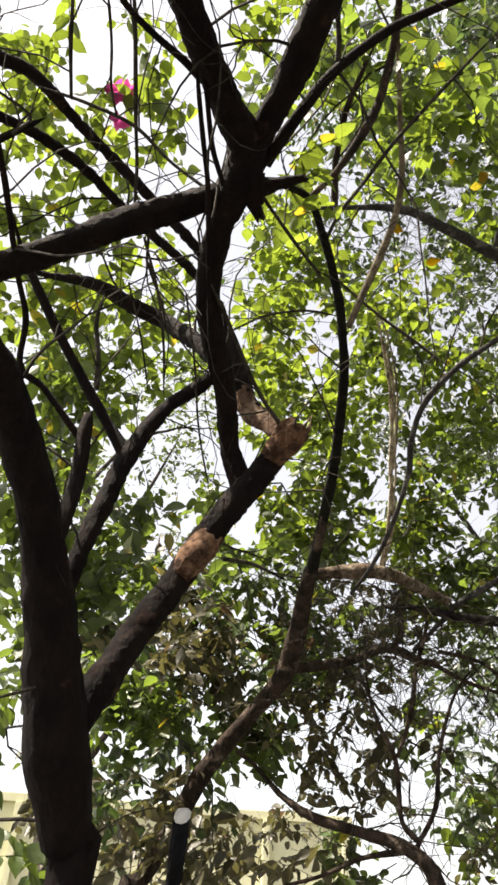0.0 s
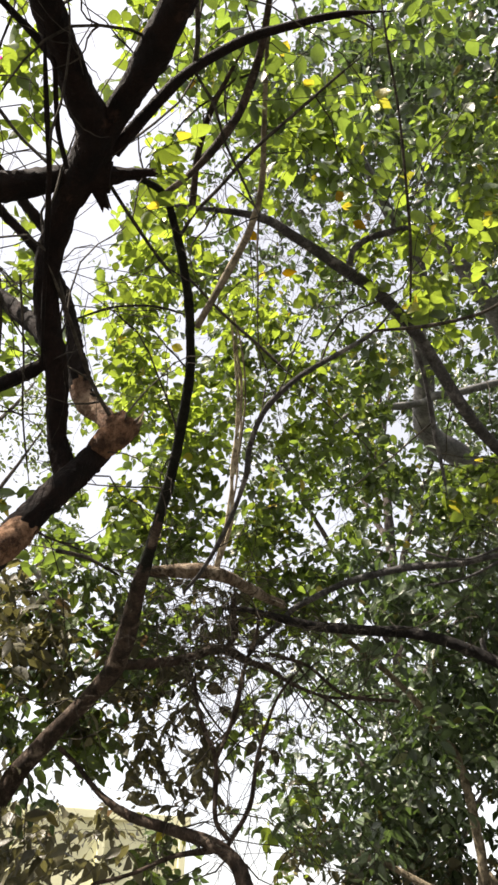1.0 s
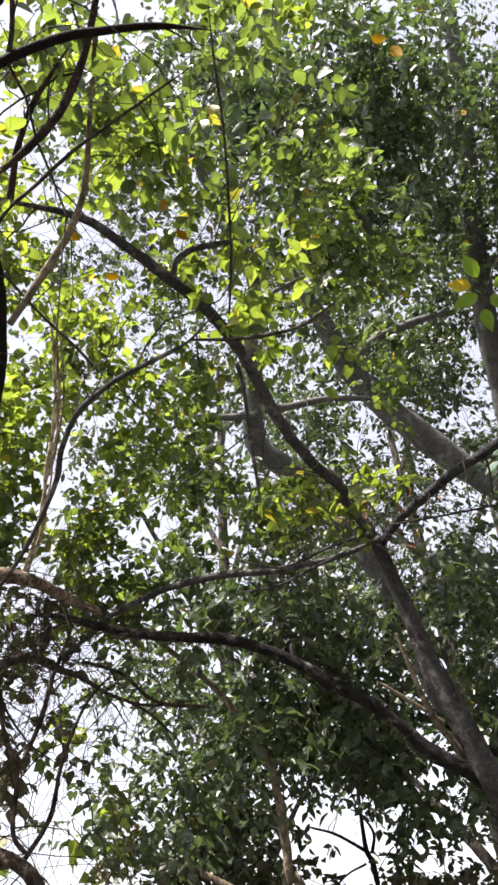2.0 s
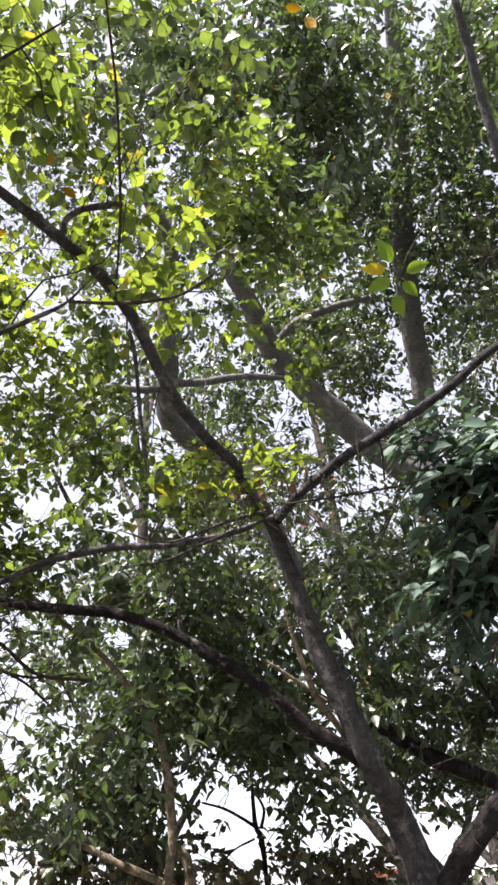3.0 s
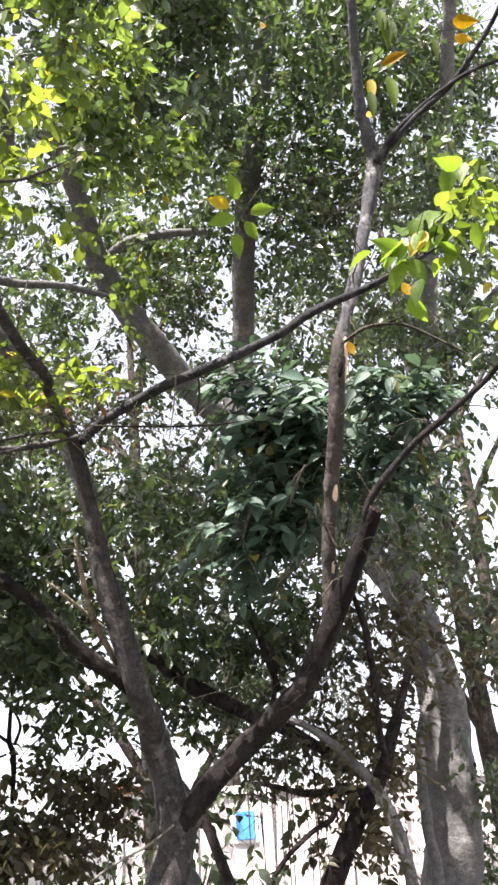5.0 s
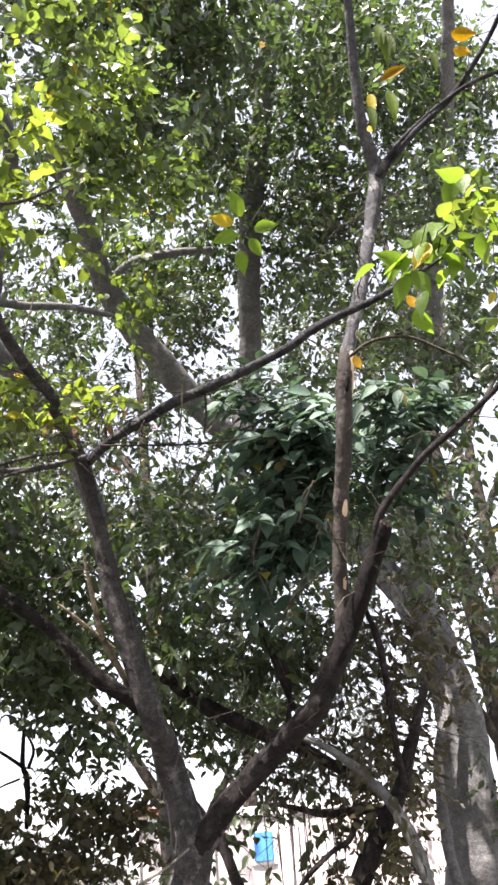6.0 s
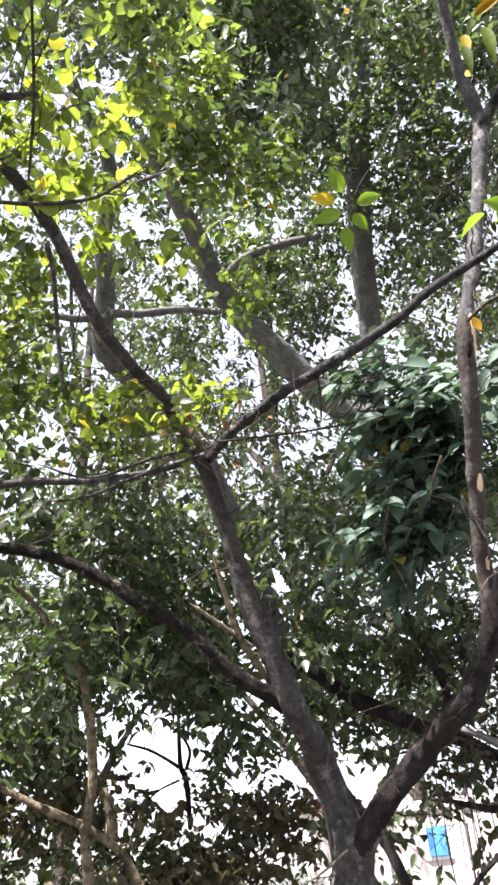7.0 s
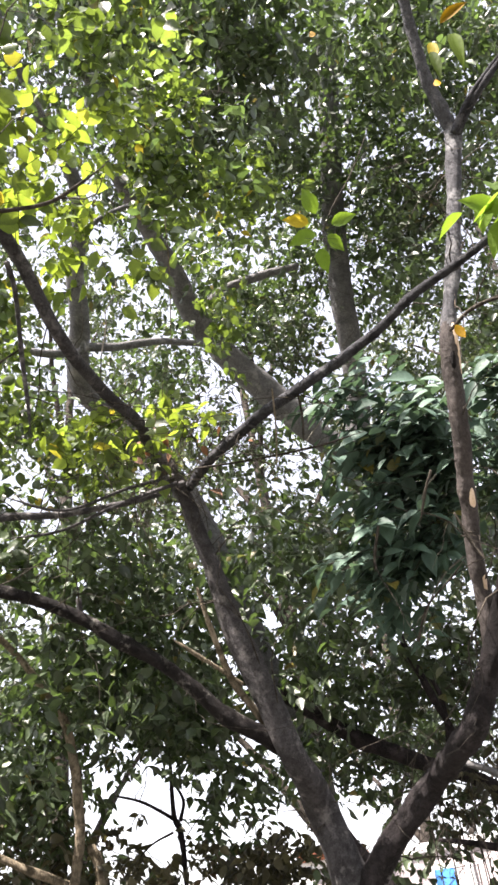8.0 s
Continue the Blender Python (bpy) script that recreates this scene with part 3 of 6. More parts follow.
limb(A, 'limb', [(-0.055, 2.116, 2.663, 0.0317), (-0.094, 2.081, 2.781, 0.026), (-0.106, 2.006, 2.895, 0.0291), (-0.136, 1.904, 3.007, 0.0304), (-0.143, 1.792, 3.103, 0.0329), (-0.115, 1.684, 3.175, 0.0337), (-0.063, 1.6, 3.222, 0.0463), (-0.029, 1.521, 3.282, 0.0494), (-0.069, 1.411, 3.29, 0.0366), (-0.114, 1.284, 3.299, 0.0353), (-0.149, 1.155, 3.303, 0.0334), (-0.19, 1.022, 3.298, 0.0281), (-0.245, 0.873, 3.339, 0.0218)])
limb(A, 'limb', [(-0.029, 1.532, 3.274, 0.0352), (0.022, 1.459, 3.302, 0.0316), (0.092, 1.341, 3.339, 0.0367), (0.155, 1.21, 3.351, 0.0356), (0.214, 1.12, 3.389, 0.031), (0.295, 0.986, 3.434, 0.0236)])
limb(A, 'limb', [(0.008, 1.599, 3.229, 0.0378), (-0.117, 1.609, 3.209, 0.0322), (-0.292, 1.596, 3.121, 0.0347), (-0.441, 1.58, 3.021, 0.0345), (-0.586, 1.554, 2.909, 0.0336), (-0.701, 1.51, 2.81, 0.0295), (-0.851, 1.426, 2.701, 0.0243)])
limb(A, 'stub', [(-0.032, 1.6, 3.225, 0.0306), (0.039, 1.602, 3.253, 0.0162), (0.107, 1.606, 3.277, 0.0096)], cut=1)
limb(A, 'stub', [(-0.032, 1.608, 3.219, 0.0266), (-0.002, 1.653, 3.187, 0.0109)], cut=1)
limb(A, 'pale_limb', [(0.063, 2.098, 2.807, 0.0272), (0.002, 2.146, 2.908, 0.0282), (-0.062, 2.17, 2.985, 0.0343), (-0.099, 2.16, 3.118, 0.0326)], skin=SUNLIT_FLAKY, higher=((2.985, BARK_A),))
limb(A, 'limb', [(-0.074, 2.172, 3.029, 0.0279), (-0.103, 2.162, 3.131, 0.0264), (-0.131, 2.156, 3.253, 0.0212), (-0.168, 2.122, 3.355, 0.0181), (-0.25, 2.072, 3.457, 0.0141), (-0.369, 2.011, 3.552, 0.0154), (-0.502, 1.928, 3.647, 0.0151), (-0.596, 1.829, 3.69, 0.016), (-0.717, 1.732, 3.711, 0.0162), (-0.889, 1.619, 3.708, 0.0147)])
limb(A, 'limb', [(-0.124, 1.968, 2.953, 0.0195), (-0.199, 2.017, 3.096, 0.0245), (-0.319, 2.108, 3.267, 0.0265), (-0.437, 2.087, 3.327, 0.0256), (-0.547, 2.059, 3.388, 0.021), (-0.693, 2.042, 3.417, 0.0101), (-0.822, 2.022, 3.447, 0.0076)])
limb(A, 'limb', [(-0.399, 1.856, 2.24, 0.0181), (-0.377, 1.867, 2.373, 0.0209), (-0.351, 1.894, 2.506, 0.0227), (-0.321, 1.914, 2.639, 0.0235), (-0.262, 1.958, 2.806, 0.0194), (-0.187, 1.982, 2.892, 0.0183), (-0.147, 1.975, 2.925, 0.0154), (-0.112, 1.961, 2.947, 0.0142)])
limb(A, 'limb', [(-0.329, 1.915, 2.634, 0.0198), (-0.381, 1.891, 2.716, 0.0147), (-0.451, 1.848, 2.823, 0.0133), (-0.521, 1.785, 2.939, 0.0125), (-0.58, 1.725, 3.045, 0.0116), (-0.622, 1.686, 3.13, 0.0074), (-0.636, 1.606, 3.188, 0.0061)])
limb(A, 'limb', [(-0.406, 1.757, 2.294, 0.0152), (-0.398, 1.771, 2.361, 0.0162), (-0.394, 1.791, 2.493, 0.0177), (-0.396, 1.784, 2.612, 0.0173), (-0.393, 1.777, 2.655, 0.0112)], cut=1)
limb(A, 'limb', [(-0.408, 1.788, 2.599, 0.0111), (-0.49, 1.735, 2.695, 0.0082), (-0.547, 1.7, 2.737, 0.0082), (-0.541, 1.647, 2.844, 0.0076), (-0.552, 1.568, 2.914, 0.0075), (-0.557, 1.437, 3.019, 0.0079), (-0.561, 1.363, 3.069, 0.0072), (-0.563, 1.247, 3.14, 0.0058)])
limb(A, 'limb', [(-0.193, 1.987, 3.408, 0.0156), (-0.241, 1.935, 3.444, 0.0161), (-0.353, 1.863, 3.543, 0.0165), (-0.471, 1.777, 3.638, 0.0168), (-0.572, 1.665, 3.681, 0.0165), (-0.666, 1.55, 3.717, 0.0185), (-0.748, 1.498, 3.715, 0.0212), (-0.878, 1.415, 3.702, 0.0207)])
limb(A, 'stub', [(-0.549, 1.268, 2.945, 0.0114), (-0.506, 1.265, 2.967, 0.0092), (-0.462, 1.258, 2.99, 0.0076), (-0.417, 1.25, 3.012, 0.0051)])
limb(A, 'twig', [(-0.153, 1.712, 3.379, 0.0048), (-0.272, 1.694, 3.495, 0.0047), (-0.368, 1.636, 3.575, 0.0057), (-0.497, 1.594, 3.627, 0.0057), (-0.64, 1.525, 3.621, 0.0043)])
limb(A, 'twig', [(-0.338, 1.674, 3.243, 0.0043), (-0.324, 1.588, 3.31, 0.005), (-0.316, 1.476, 3.386, 0.0062), (-0.3, 1.323, 3.476, 0.0053), (-0.29, 1.195, 3.537, 0.0051)])
limb(A, 'twig', [(-0.134, 1.926, 2.864, 0.003), (-0.134, 1.831, 2.938, 0.0052), (-0.125, 1.647, 3.047, 0.0067), (-0.116, 1.495, 3.106, 0.007), (-0.121, 1.414, 3.162, 0.0069), (-0.127, 1.303, 3.229, 0.0061), (-0.127, 1.225, 3.272, 0.0048)], skin=BARK_A)
limb(A, 'twig', [(-0.085, 1.528, 3.149, 0.0069), (-0.107, 1.454, 3.198, 0.007), (-0.114, 1.36, 3.256, 0.0063), (-0.118, 1.309, 3.285, 0.0055)], skin=BARK_A)
limb(A, 'limb', [(-0.08, 1.379, 3.296, 0.0138), (-0.132, 1.351, 3.317, 0.0109), (-0.169, 1.317, 3.331, 0.0102), (-0.232, 1.261, 3.35, 0.008), (-0.284, 1.204, 3.367, 0.0068), (-0.329, 1.129, 3.391, 0.006)])
limb(A, 'twig', [(-0.52, 1.524, 3.541, 0.0052), (-0.505, 1.412, 3.608, 0.0058), (-0.481, 1.299, 3.67, 0.0056)])
limb(A, 'twig', [(-0.407, 1.578, 3.541, 0.0037), (-0.413, 1.51, 3.58, 0.0044), (-0.401, 1.428, 3.628, 0.0044), (-0.396, 1.322, 3.681, 0.005)])
limb(A, 'limb', [(0.012, 1.551, 3.264, 0.017), (0.083, 1.483, 3.336, 0.0151), (0.181, 1.424, 3.441, 0.0126), (0.308, 1.38, 3.536, 0.0126), (0.421, 1.357, 3.59, 0.0112), (0.538, 1.314, 3.589, 0.0089), (0.675, 1.28, 3.572, 0.0063)])
limb(A, 'twig', [(0.193, 1.414, 3.469, 0.0075), (0.195, 1.357, 3.5, 0.0073), (0.183, 1.27, 3.543, 0.0065)])
limb(A, 'twig', [(-0.003, 1.64, 3.26, 0.0052), (0.048, 1.766, 3.291, 0.0048), (0.117, 1.936, 3.344, 0.0051), (0.165, 2.114, 3.452, 0.0055)])
limb(A, 'twig', [(0.053, 2.051, 2.804, 0.0054), (-0.022, 2.002, 2.91, 0.0059), (-0.085, 1.898, 3.021, 0.0054), (-0.136, 1.765, 3.075, 0.0052)])
limb(A, 'twig', [(-0.183, 1.711, 2.978, 0.0027), (-0.167, 1.837, 2.85, 0.0027), (-0.159, 1.935, 2.729, 0.0027), (-0.131, 2.033, 2.591, 0.0027)])
limb(A, 'twig', [(-0.341, 1.738, 3.052, 0.0027), (-0.316, 1.844, 2.955, 0.0028), (-0.302, 1.933, 2.858, 0.0028)])
limb(A, 'twig', [(-0.355, 1.849, 3.359, 0.0046), (-0.323, 1.974, 3.256, 0.0048), (-0.312, 2.091, 3.139, 0.0041), (-0.315, 2.178, 3.037, 0.0041)])
limb(A, 'twig', [(-0.431, 1.909, 2.839, 0.0084), (-0.423, 1.863, 2.896, 0.0077), (-0.436, 1.829, 3.004, 0.0064), (-0.426, 1.815, 3.093, 0.0042)])
# bark turns darker and greener in the upper stem
limb(B, 'trunk', [(-0.85, 4, 0, 0.0984), (-0.763, 4.074, 0.948, 0.0677), (-0.676, 4.147, 1.895, 0.037), (-0.615, 4.151, 1.977, 0.0382), (-0.5, 4.144, 2.176, 0.0371), (-0.358, 4.069, 2.397, 0.0429), (-0.183, 3.984, 2.597, 0.0353), (-0.009, 3.839, 2.756, 0.0423), (0.062, 3.593, 2.848, 0.0406), (0.1, 3.291, 2.917, 0.0317), (0.151, 3.025, 3.002, 0.0204), (0.205, 2.755, 3.156, 0.0185), (0.237, 2.507, 3.321, 0.0168), (0.231, 2.306, 3.399, 0.0152), (0.198, 2.108, 3.483, 0.0136), (0.161, 1.984, 3.526, 0.0123), (0.123, 1.877, 3.548, 0.0107), (0.064, 1.808, 3.512, 0.0093), (0.012, 1.734, 3.441, 0.0079)], higher=((2.97, DARK_GREEN),))
limb(A, 'sawn_stem', [(-0.372, 1.84, 1.05, 0.03), (-0.3, 1.88, 1.3, 0.024), (-0.22, 1.91, 1.52, 0.019), (-0.161, 2.107, 1.693, 0.0175), (-0.156, 2.095, 1.745, 0.0168), (-0.147, 2.065, 1.804, 0.0172), (-0.139, 2.04, 1.858, 0.0166)], cut=2, skin=BLUE_BLACK)
limb(B, 'limb', [(0.123, 1.877, 3.548, 0.0093), (0.208, 1.831, 3.618, 0.0102), (0.281, 1.777, 3.711, 0.0142), (0.333, 1.726, 3.798, 0.0139), (0.367, 1.657, 3.894, 0.0137), (0.384, 1.561, 3.943, 0.0112), (0.391, 1.431, 4.004, 0.0094)])
limb(B, 'twig', [(0.206, 2.049, 3.716, 0.0145), (0.209, 1.979, 3.77, 0.0116), (0.214, 1.902, 3.812, 0.0105), (0.245, 1.79, 3.884, 0.0099), (0.287, 1.707, 3.931, 0.0078), (0.332, 1.624, 3.972, 0.0061)])
limb(B, 'twig', [(0.171, 2.03, 3.527, 0.0062), (0.215, 1.964, 3.579, 0.0064), (0.284, 1.909, 3.643, 0.0061), (0.387, 1.816, 3.734, 0.0065), (0.49, 1.752, 3.821, 0.0061), (0.605, 1.67, 3.906, 0.0048), (0.707, 1.571, 3.936, 0.0034)])
limb(B, 'pale_limb', [(0.252, 2.305, 3.426, 0.0115), (0.34, 2.227, 3.608, 0.0136), (0.412, 2.127, 3.754, 0.0125), (0.438, 2.037, 3.882, 0.0112), (0.424, 1.874, 3.993, 0.0092), (0.41, 1.699, 4.095, 0.0071), (0.393, 1.501, 4.191, 0.006)])
limb(B, 'pale_limb', [(0.129, 3.302, 3.007, 0.0179), (0.255, 3.282, 3.002, 0.0289), (0.357, 3.258, 2.998, 0.0307), (0.451, 3.296, 2.998, 0.0252), (0.564, 3.486, 3.042, 0.0235), (0.781, 3.945, 3.185, 0.0195)], skin=SUNLIT_LIMB)
VINE = [(0.404, 3.275, 3.003), (0.443, 3.15, 3.164), (0.449, 2.999, 3.311), (0.45, 2.88, 3.477), (0.44, 2.782, 3.6), (0.394, 2.62, 3.782)]
for k in range(5):                         # a loose rope of pale climbing stems
    limb(B, 'vine', [(x + 0.013 * math.sin(2.1 * i + 1.9 * k), y + 0.016 * math.cos(1.7 * i + 1.3 * k), z, (0.0085, 0.006, 0.005, 0.004, 0.0035)[k] * (1 - 0.08 * i)) for i, (x, y, z) in enumerate(VINE)], skin=SUNLIT_DRY)
limb(B, 'vine', [(0.456, 3.04, 3.339, 0.0053), (0.47, 2.96, 3.451, 0.0047), (0.473, 2.847, 3.596, 0.004), (0.437, 2.715, 3.751, 0.0038), (0.364, 2.559, 3.844, 0.0031)])
limb(B, 'limb', [(-0.021, 3.805, 2.79, 0.0279), (0.15, 3.858, 2.821, 0.0238), (0.317, 3.943, 2.885, 0.0219), (0.484, 4.06, 2.985, 0.0223), (0.644, 4.162, 2.968, 0.02), (0.753, 4.256, 2.973, 0.0123), (0.911, 4.264, 2.887, 0.0089), (1.108, 4.243, 2.839, 0.0067), (1.381, 4.169, 2.857, 0.0068)])
limb(B, 'twig', [(0.511, 4.06, 2.981, 0.0109), (0.558, 4.028, 3.054, 0.0176), (0.543, 3.988, 3.151, 0.0132), (0.536, 3.955, 3.224, 0.008)])
limb(B, 'twig', [(-0.206, 4.012, 2.487, 0.0092), (-0.117, 4.034, 2.422, 0.0094), (-0.003, 4.014, 2.305, 0.0125), (0.141, 3.983, 2.213, 0.0208), (0.324, 3.936, 2.157, 0.0233), (0.474, 3.882, 2.1, 0.0268), (0.577, 3.881, 2.024, 0.0301), (0.632, 3.887, 1.911, 0.0356)])
limb(B, 'twig', [(0.527, 3.889, 2.092, 0.0152), (0.324, 3.907, 2.059, 0.0095), (0.167, 3.918, 1.996, 0.0082), (0.013, 3.919, 1.952, 0.0073)])
limb(B, 'twig', [(0.539, 3.883, 2.122, 0.0113), (0.483, 3.874, 2.203, 0.011), (0.477, 3.877, 2.425, 0.0115), (0.426, 3.851, 2.534, 0.0099), (0.385, 3.868, 2.66, 0.0083), (0.362, 3.815, 2.819, 0.0061)])
limb(B, 'twig', [(0.482, 3.873, 2.436, 0.0088), (0.547, 3.821, 2.601, 0.0103), (0.583, 3.805, 2.796, 0.0095), (0.637, 3.727, 2.978, 0.0071), (0.599, 3.68, 3.093, 0.006)])
limb(B, 'twig', [(-0.223, 3.173, 3.005, 0.0086), (-0.101, 3.192, 2.99, 0.0072), (0.031, 3.317, 2.978, 0.006)])
limb(B, 'twig', [(-0.126, 2.218, 3.335, 0.0032), (-0.022, 2.228, 3.407, 0.0043), (0.107, 2.241, 3.441, 0.0045), (0.219, 2.268, 3.439, 0.0045)])
limb(L, 'trunk', [(3.08, 4.05, 0, 0.184), (3.058, 4.082, 0.682, 0.1452), (3.035, 4.113, 1.363, 0.1063), (3.063, 4.069, 1.777, 0.1007), (3.012, 4.065, 1.959, 0.0778), (2.951, 4.075, 2.176, 0.0732), (2.716, 3.843, 2.345, 0.0578), (2.607, 3.825, 2.58, 0.0605), (2.489, 3.792, 2.815, 0.0597), (2.38, 3.734, 3.076, 0.0448), (2.281, 3.686, 3.285, 0.0391), (2.184, 3.623, 3.488, 0.0347), (2.087, 3.556, 3.591, 0.0296), (1.947, 3.47, 3.665, 0.0232), (1.845, 3.251, 3.579, 0.0249), (1.621, 3.098, 3.614, 0.0241), (1.379, 2.843, 3.628, 0.0247), (1.188, 2.693, 3.829, 0.0251), (1.01, 2.552, 3.897, 0.0233), (0.822, 2.47, 3.972, 0.0243), (0.612, 2.313, 3.932, 0.0241), (0.434, 2.163, 3.852, 0.0234), (0.118, 1.981, 3.632, 0.0136), (0.057, 1.933, 3.542, 0.0059)])
# bark goes from grey to near black up this stem
limb(L, 'stem', [(3.052, 4.1, 1.42, 0.055), (3.066, 4.06, 1.68, 0.066), (3.099, 3.954, 1.845, 0.064), (3.161, 3.779, 2.006, 0.055), (3.233, 3.539, 2.167, 0.053), (3.111, 3.141, 2.254, 0.053), (3.139, 2.972, 2.445, 0.051), (3.154, 2.819, 2.644, 0.046), (3.153, 2.662, 2.837, 0.039), (3.128, 2.542, 2.948, 0.03)], cut=1, higher=((1.80, DARK_GREY), (2.42, STUB)))
limb(L, 'stem', [(3.177, 2.981, 2.478, 0.036), (3.159, 2.909, 2.67, 0.0364), (3.103, 2.832, 2.856, 0.0343), (3.052, 2.726, 3.077, 0.0333), (2.983, 2.598, 3.314, 0.0364), (2.939, 2.5, 3.526, 0.0386), (2.91, 2.432, 3.667, 0.0384), (2.933, 2.385, 3.843, 0.0289), (2.977, 2.325, 4.062, 0.0328), (3.028, 2.246, 4.395, 0.0319), (3.068, 2.158, 4.718, 0.0398), (3.016, 2.124, 4.832, 0.0324), (2.913, 2.068, 4.989, 0.0281), (2.812, 1.966, 5.218, 0.0259), (2.7, 1.843, 5.432, 0.0222), (2.555, 1.699, 5.665, 0.0171)], skin=BROWN, higher=((3.72, MOTTLED),))
limb(L, 'limb', [(3.068, 2.158, 4.718, 0.024), (3.07, 2.051, 4.774, 0.0175), (3.1, 1.844, 4.851, 0.0155), (3.132, 1.674, 4.898, 0.014), (3.12, 1.449, 4.986, 0.0125), (3.061, 1.19, 5.099, 0.0105)], skin=SLATE)
limb(L, 'limb', [(3.152, 2.71, 2.76, 0.0150), (3.135, 2.64, 2.87, 0.0190), (3.104, 2.536, 3.001, 0.0179), (3.14, 2.302, 3.16, 0.0159), (3.176, 2.093, 3.247, 0.0149), (3.191, 1.911, 3.313, 0.0127), (3.178, 1.681, 3.417, 0.0103)], skin=DARK_GREY)
limb(L, 'limb', [(2.203, 3.6, 3.51, 0.0216), (2.233, 3.501, 3.561, 0.0254), (2.265, 3.362, 3.585, 0.0257), (2.353, 3.04, 3.61, 0.0247), (2.45, 2.722, 3.601, 0.0228), (2.527, 2.454, 3.607, 0.02), (2.554, 2.195, 3.607, 0.0182), (2.613, 1.962, 3.595, 0.0146), (2.666, 1.684, 3.61, 0.0097), (2.761, 1.55, 3.7, 0.0068)], skin=SLATE)
limb(L, 'limb', [(2.668, 3.881, 2.397, 0.0423), (2.594, 3.877, 2.44, 0.0392), (2.379, 3.882, 2.552, 0.0344), (2.187, 3.888, 2.724, 0.0322), (1.992, 3.909, 2.839, 0.0304), (1.715, 3.946, 3.002, 0.0274), (1.438, 3.988, 3.09, 0.0292), (1.167, 4.034, 3.114, 0.024), (0.9, 4.057, 3.141, 0.0236), (0.595, 4.069, 3.205, 0.0122), (0.377, 4.09, 3.186, 0.0079), (0.145, 4.124, 3.102, 0.0063)], skin=BARK_D)
limb(L, 'twig', [(1.776, 3.952, 2.994, 0.0137), (1.764, 3.929, 3.058, 0.0123)])
limb(L, 'pale_limb', [(2.674, 3.946, 2.46, 0.0164), (2.595, 3.93, 2.56, 0.0173), (2.491, 3.906, 2.675, 0.0169), (2.407, 3.859, 2.807, 0.0154), (2.328, 3.797, 2.949, 0.0117), (2.28, 3.767, 3.078, 0.0079)])
limb(L, 'pale_limb', [(2.523, 3.889, 2.673, 0.0106), (2.384, 3.888, 2.757, 0.0095), (2.244, 3.881, 2.837, 0.0084), (2.189, 3.892, 2.876, 0.0064)])
limb(L, 'limb', [(2.157, 3.539, 3.502, 0.013), (1.95, 3.551, 3.392, 0.0118), (1.614, 3.607, 3.303, 0.0157), (1.367, 3.727, 3.32, 0.0184), (1.135, 3.938, 3.333, 0.0181), (0.905, 4.205, 3.302, 0.0167), (0.798, 4.313, 3.225, 0.0127), (0.666, 4.424, 3.121, 0.0127)])
limb(L, 'twig', [(2.068, 3.449, 3.472, 0.0105), (1.862, 3.476, 3.394, 0.0076), (1.59, 3.533, 3.28, 0.0062), (1.337, 3.505, 3.293, 0.0062)])
limb(L, 'twig', [(0.817, 2.374, 3.883, 0.0144), (0.822, 2.333, 3.916, 0.0121), (0.871, 2.287, 3.943, 0.0134), (0.952, 2.251, 3.951, 0.0133), (1.002, 2.209, 3.93, 0.0102)])
limb(L, 'twig', [(1.012, 2.307, 3.641, 0.0041), (0.988, 2.171, 3.766, 0.0058), (0.947, 2.029, 3.884, 0.0051), (0.876, 1.819, 4.035, 0.0044), (0.791, 1.62, 4.154, 0.0042), (0.743, 1.49, 4.219, 0.0035)])
limb(L, 'twig', [(0.285, 3.328, 2.932, 0.0068), (0.357, 3.098, 2.945, 0.0086), (0.428, 2.883, 3.022, 0.009), (0.467, 2.712, 3.104, 0.0111), (0.469, 2.61, 3.163, 0.0109), (0.508, 2.487, 3.239, 0.0106), (0.602, 2.369, 3.289, 0.0105), (0.721, 2.281, 3.332, 0.0095), (0.82, 2.198, 3.362, 0.0071), (0.884, 2.114, 3.411, 0.0064), (0.929, 2.067, 3.44, 0.0053)])
limb(L, 'twig', [(0.828, 2.19, 3.368, 0.0054), (0.995, 2.131, 3.355, 0.0062), (1.136, 2.038, 3.34, 0.0058), (1.204, 1.959, 3.351, 0.005), (1.256, 1.896, 3.378, 0.004)])
limb(L, 'twig', [(0.196, 2.198, 3.563, 0.0046), (0.339, 2.321, 3.514, 0.0046), (0.468, 2.417, 3.479, 0.0056), (0.594, 2.441, 3.361, 0.0054)])
limb(L, 'twig', [(2.415, 2.876, 3.613, 0.0051), (2.448, 2.917, 3.53, 0.0051), (2.472, 2.975, 3.429, 0.0051)])
limb(L, 'twig', [(2.186, 3.443, 3.528, 0.0054), (2.383, 3.236, 3.483, 0.0053), (2.519, 2.96, 3.399, 0.0051), (2.628, 2.761, 3.367, 0.0037)])
limb(L, 'twig', [(2.882, 2.389, 3.669, 0.0074), (2.908, 2.259, 3.689, 0.0082), (2.97, 2.118, 3.653, 0.0082), (3.058, 2.019, 3.558, 0.0065), (3.16, 1.916, 3.434, 0.0063)])
limb(L, 'twig', [(3, 2.772, 3.04, 0.0047), (3.062, 2.781, 2.915, 0.007), (3.089, 2.766, 2.832, 0.0056)])
limb(L, 'twig', [(2.855, 3.008, 2.573, 0.0056), (2.855, 2.91, 2.675, 0.0049), (2.897, 2.779, 2.747, 0.0044), (2.932, 2.717, 2.799, 0.0034)])
limb(L, 'twig', [(2.753, 2.58, 3.092, 0.0054), (2.746, 2.628, 3.033, 0.0056), (2.742, 2.692, 2.936, 0.0056)])
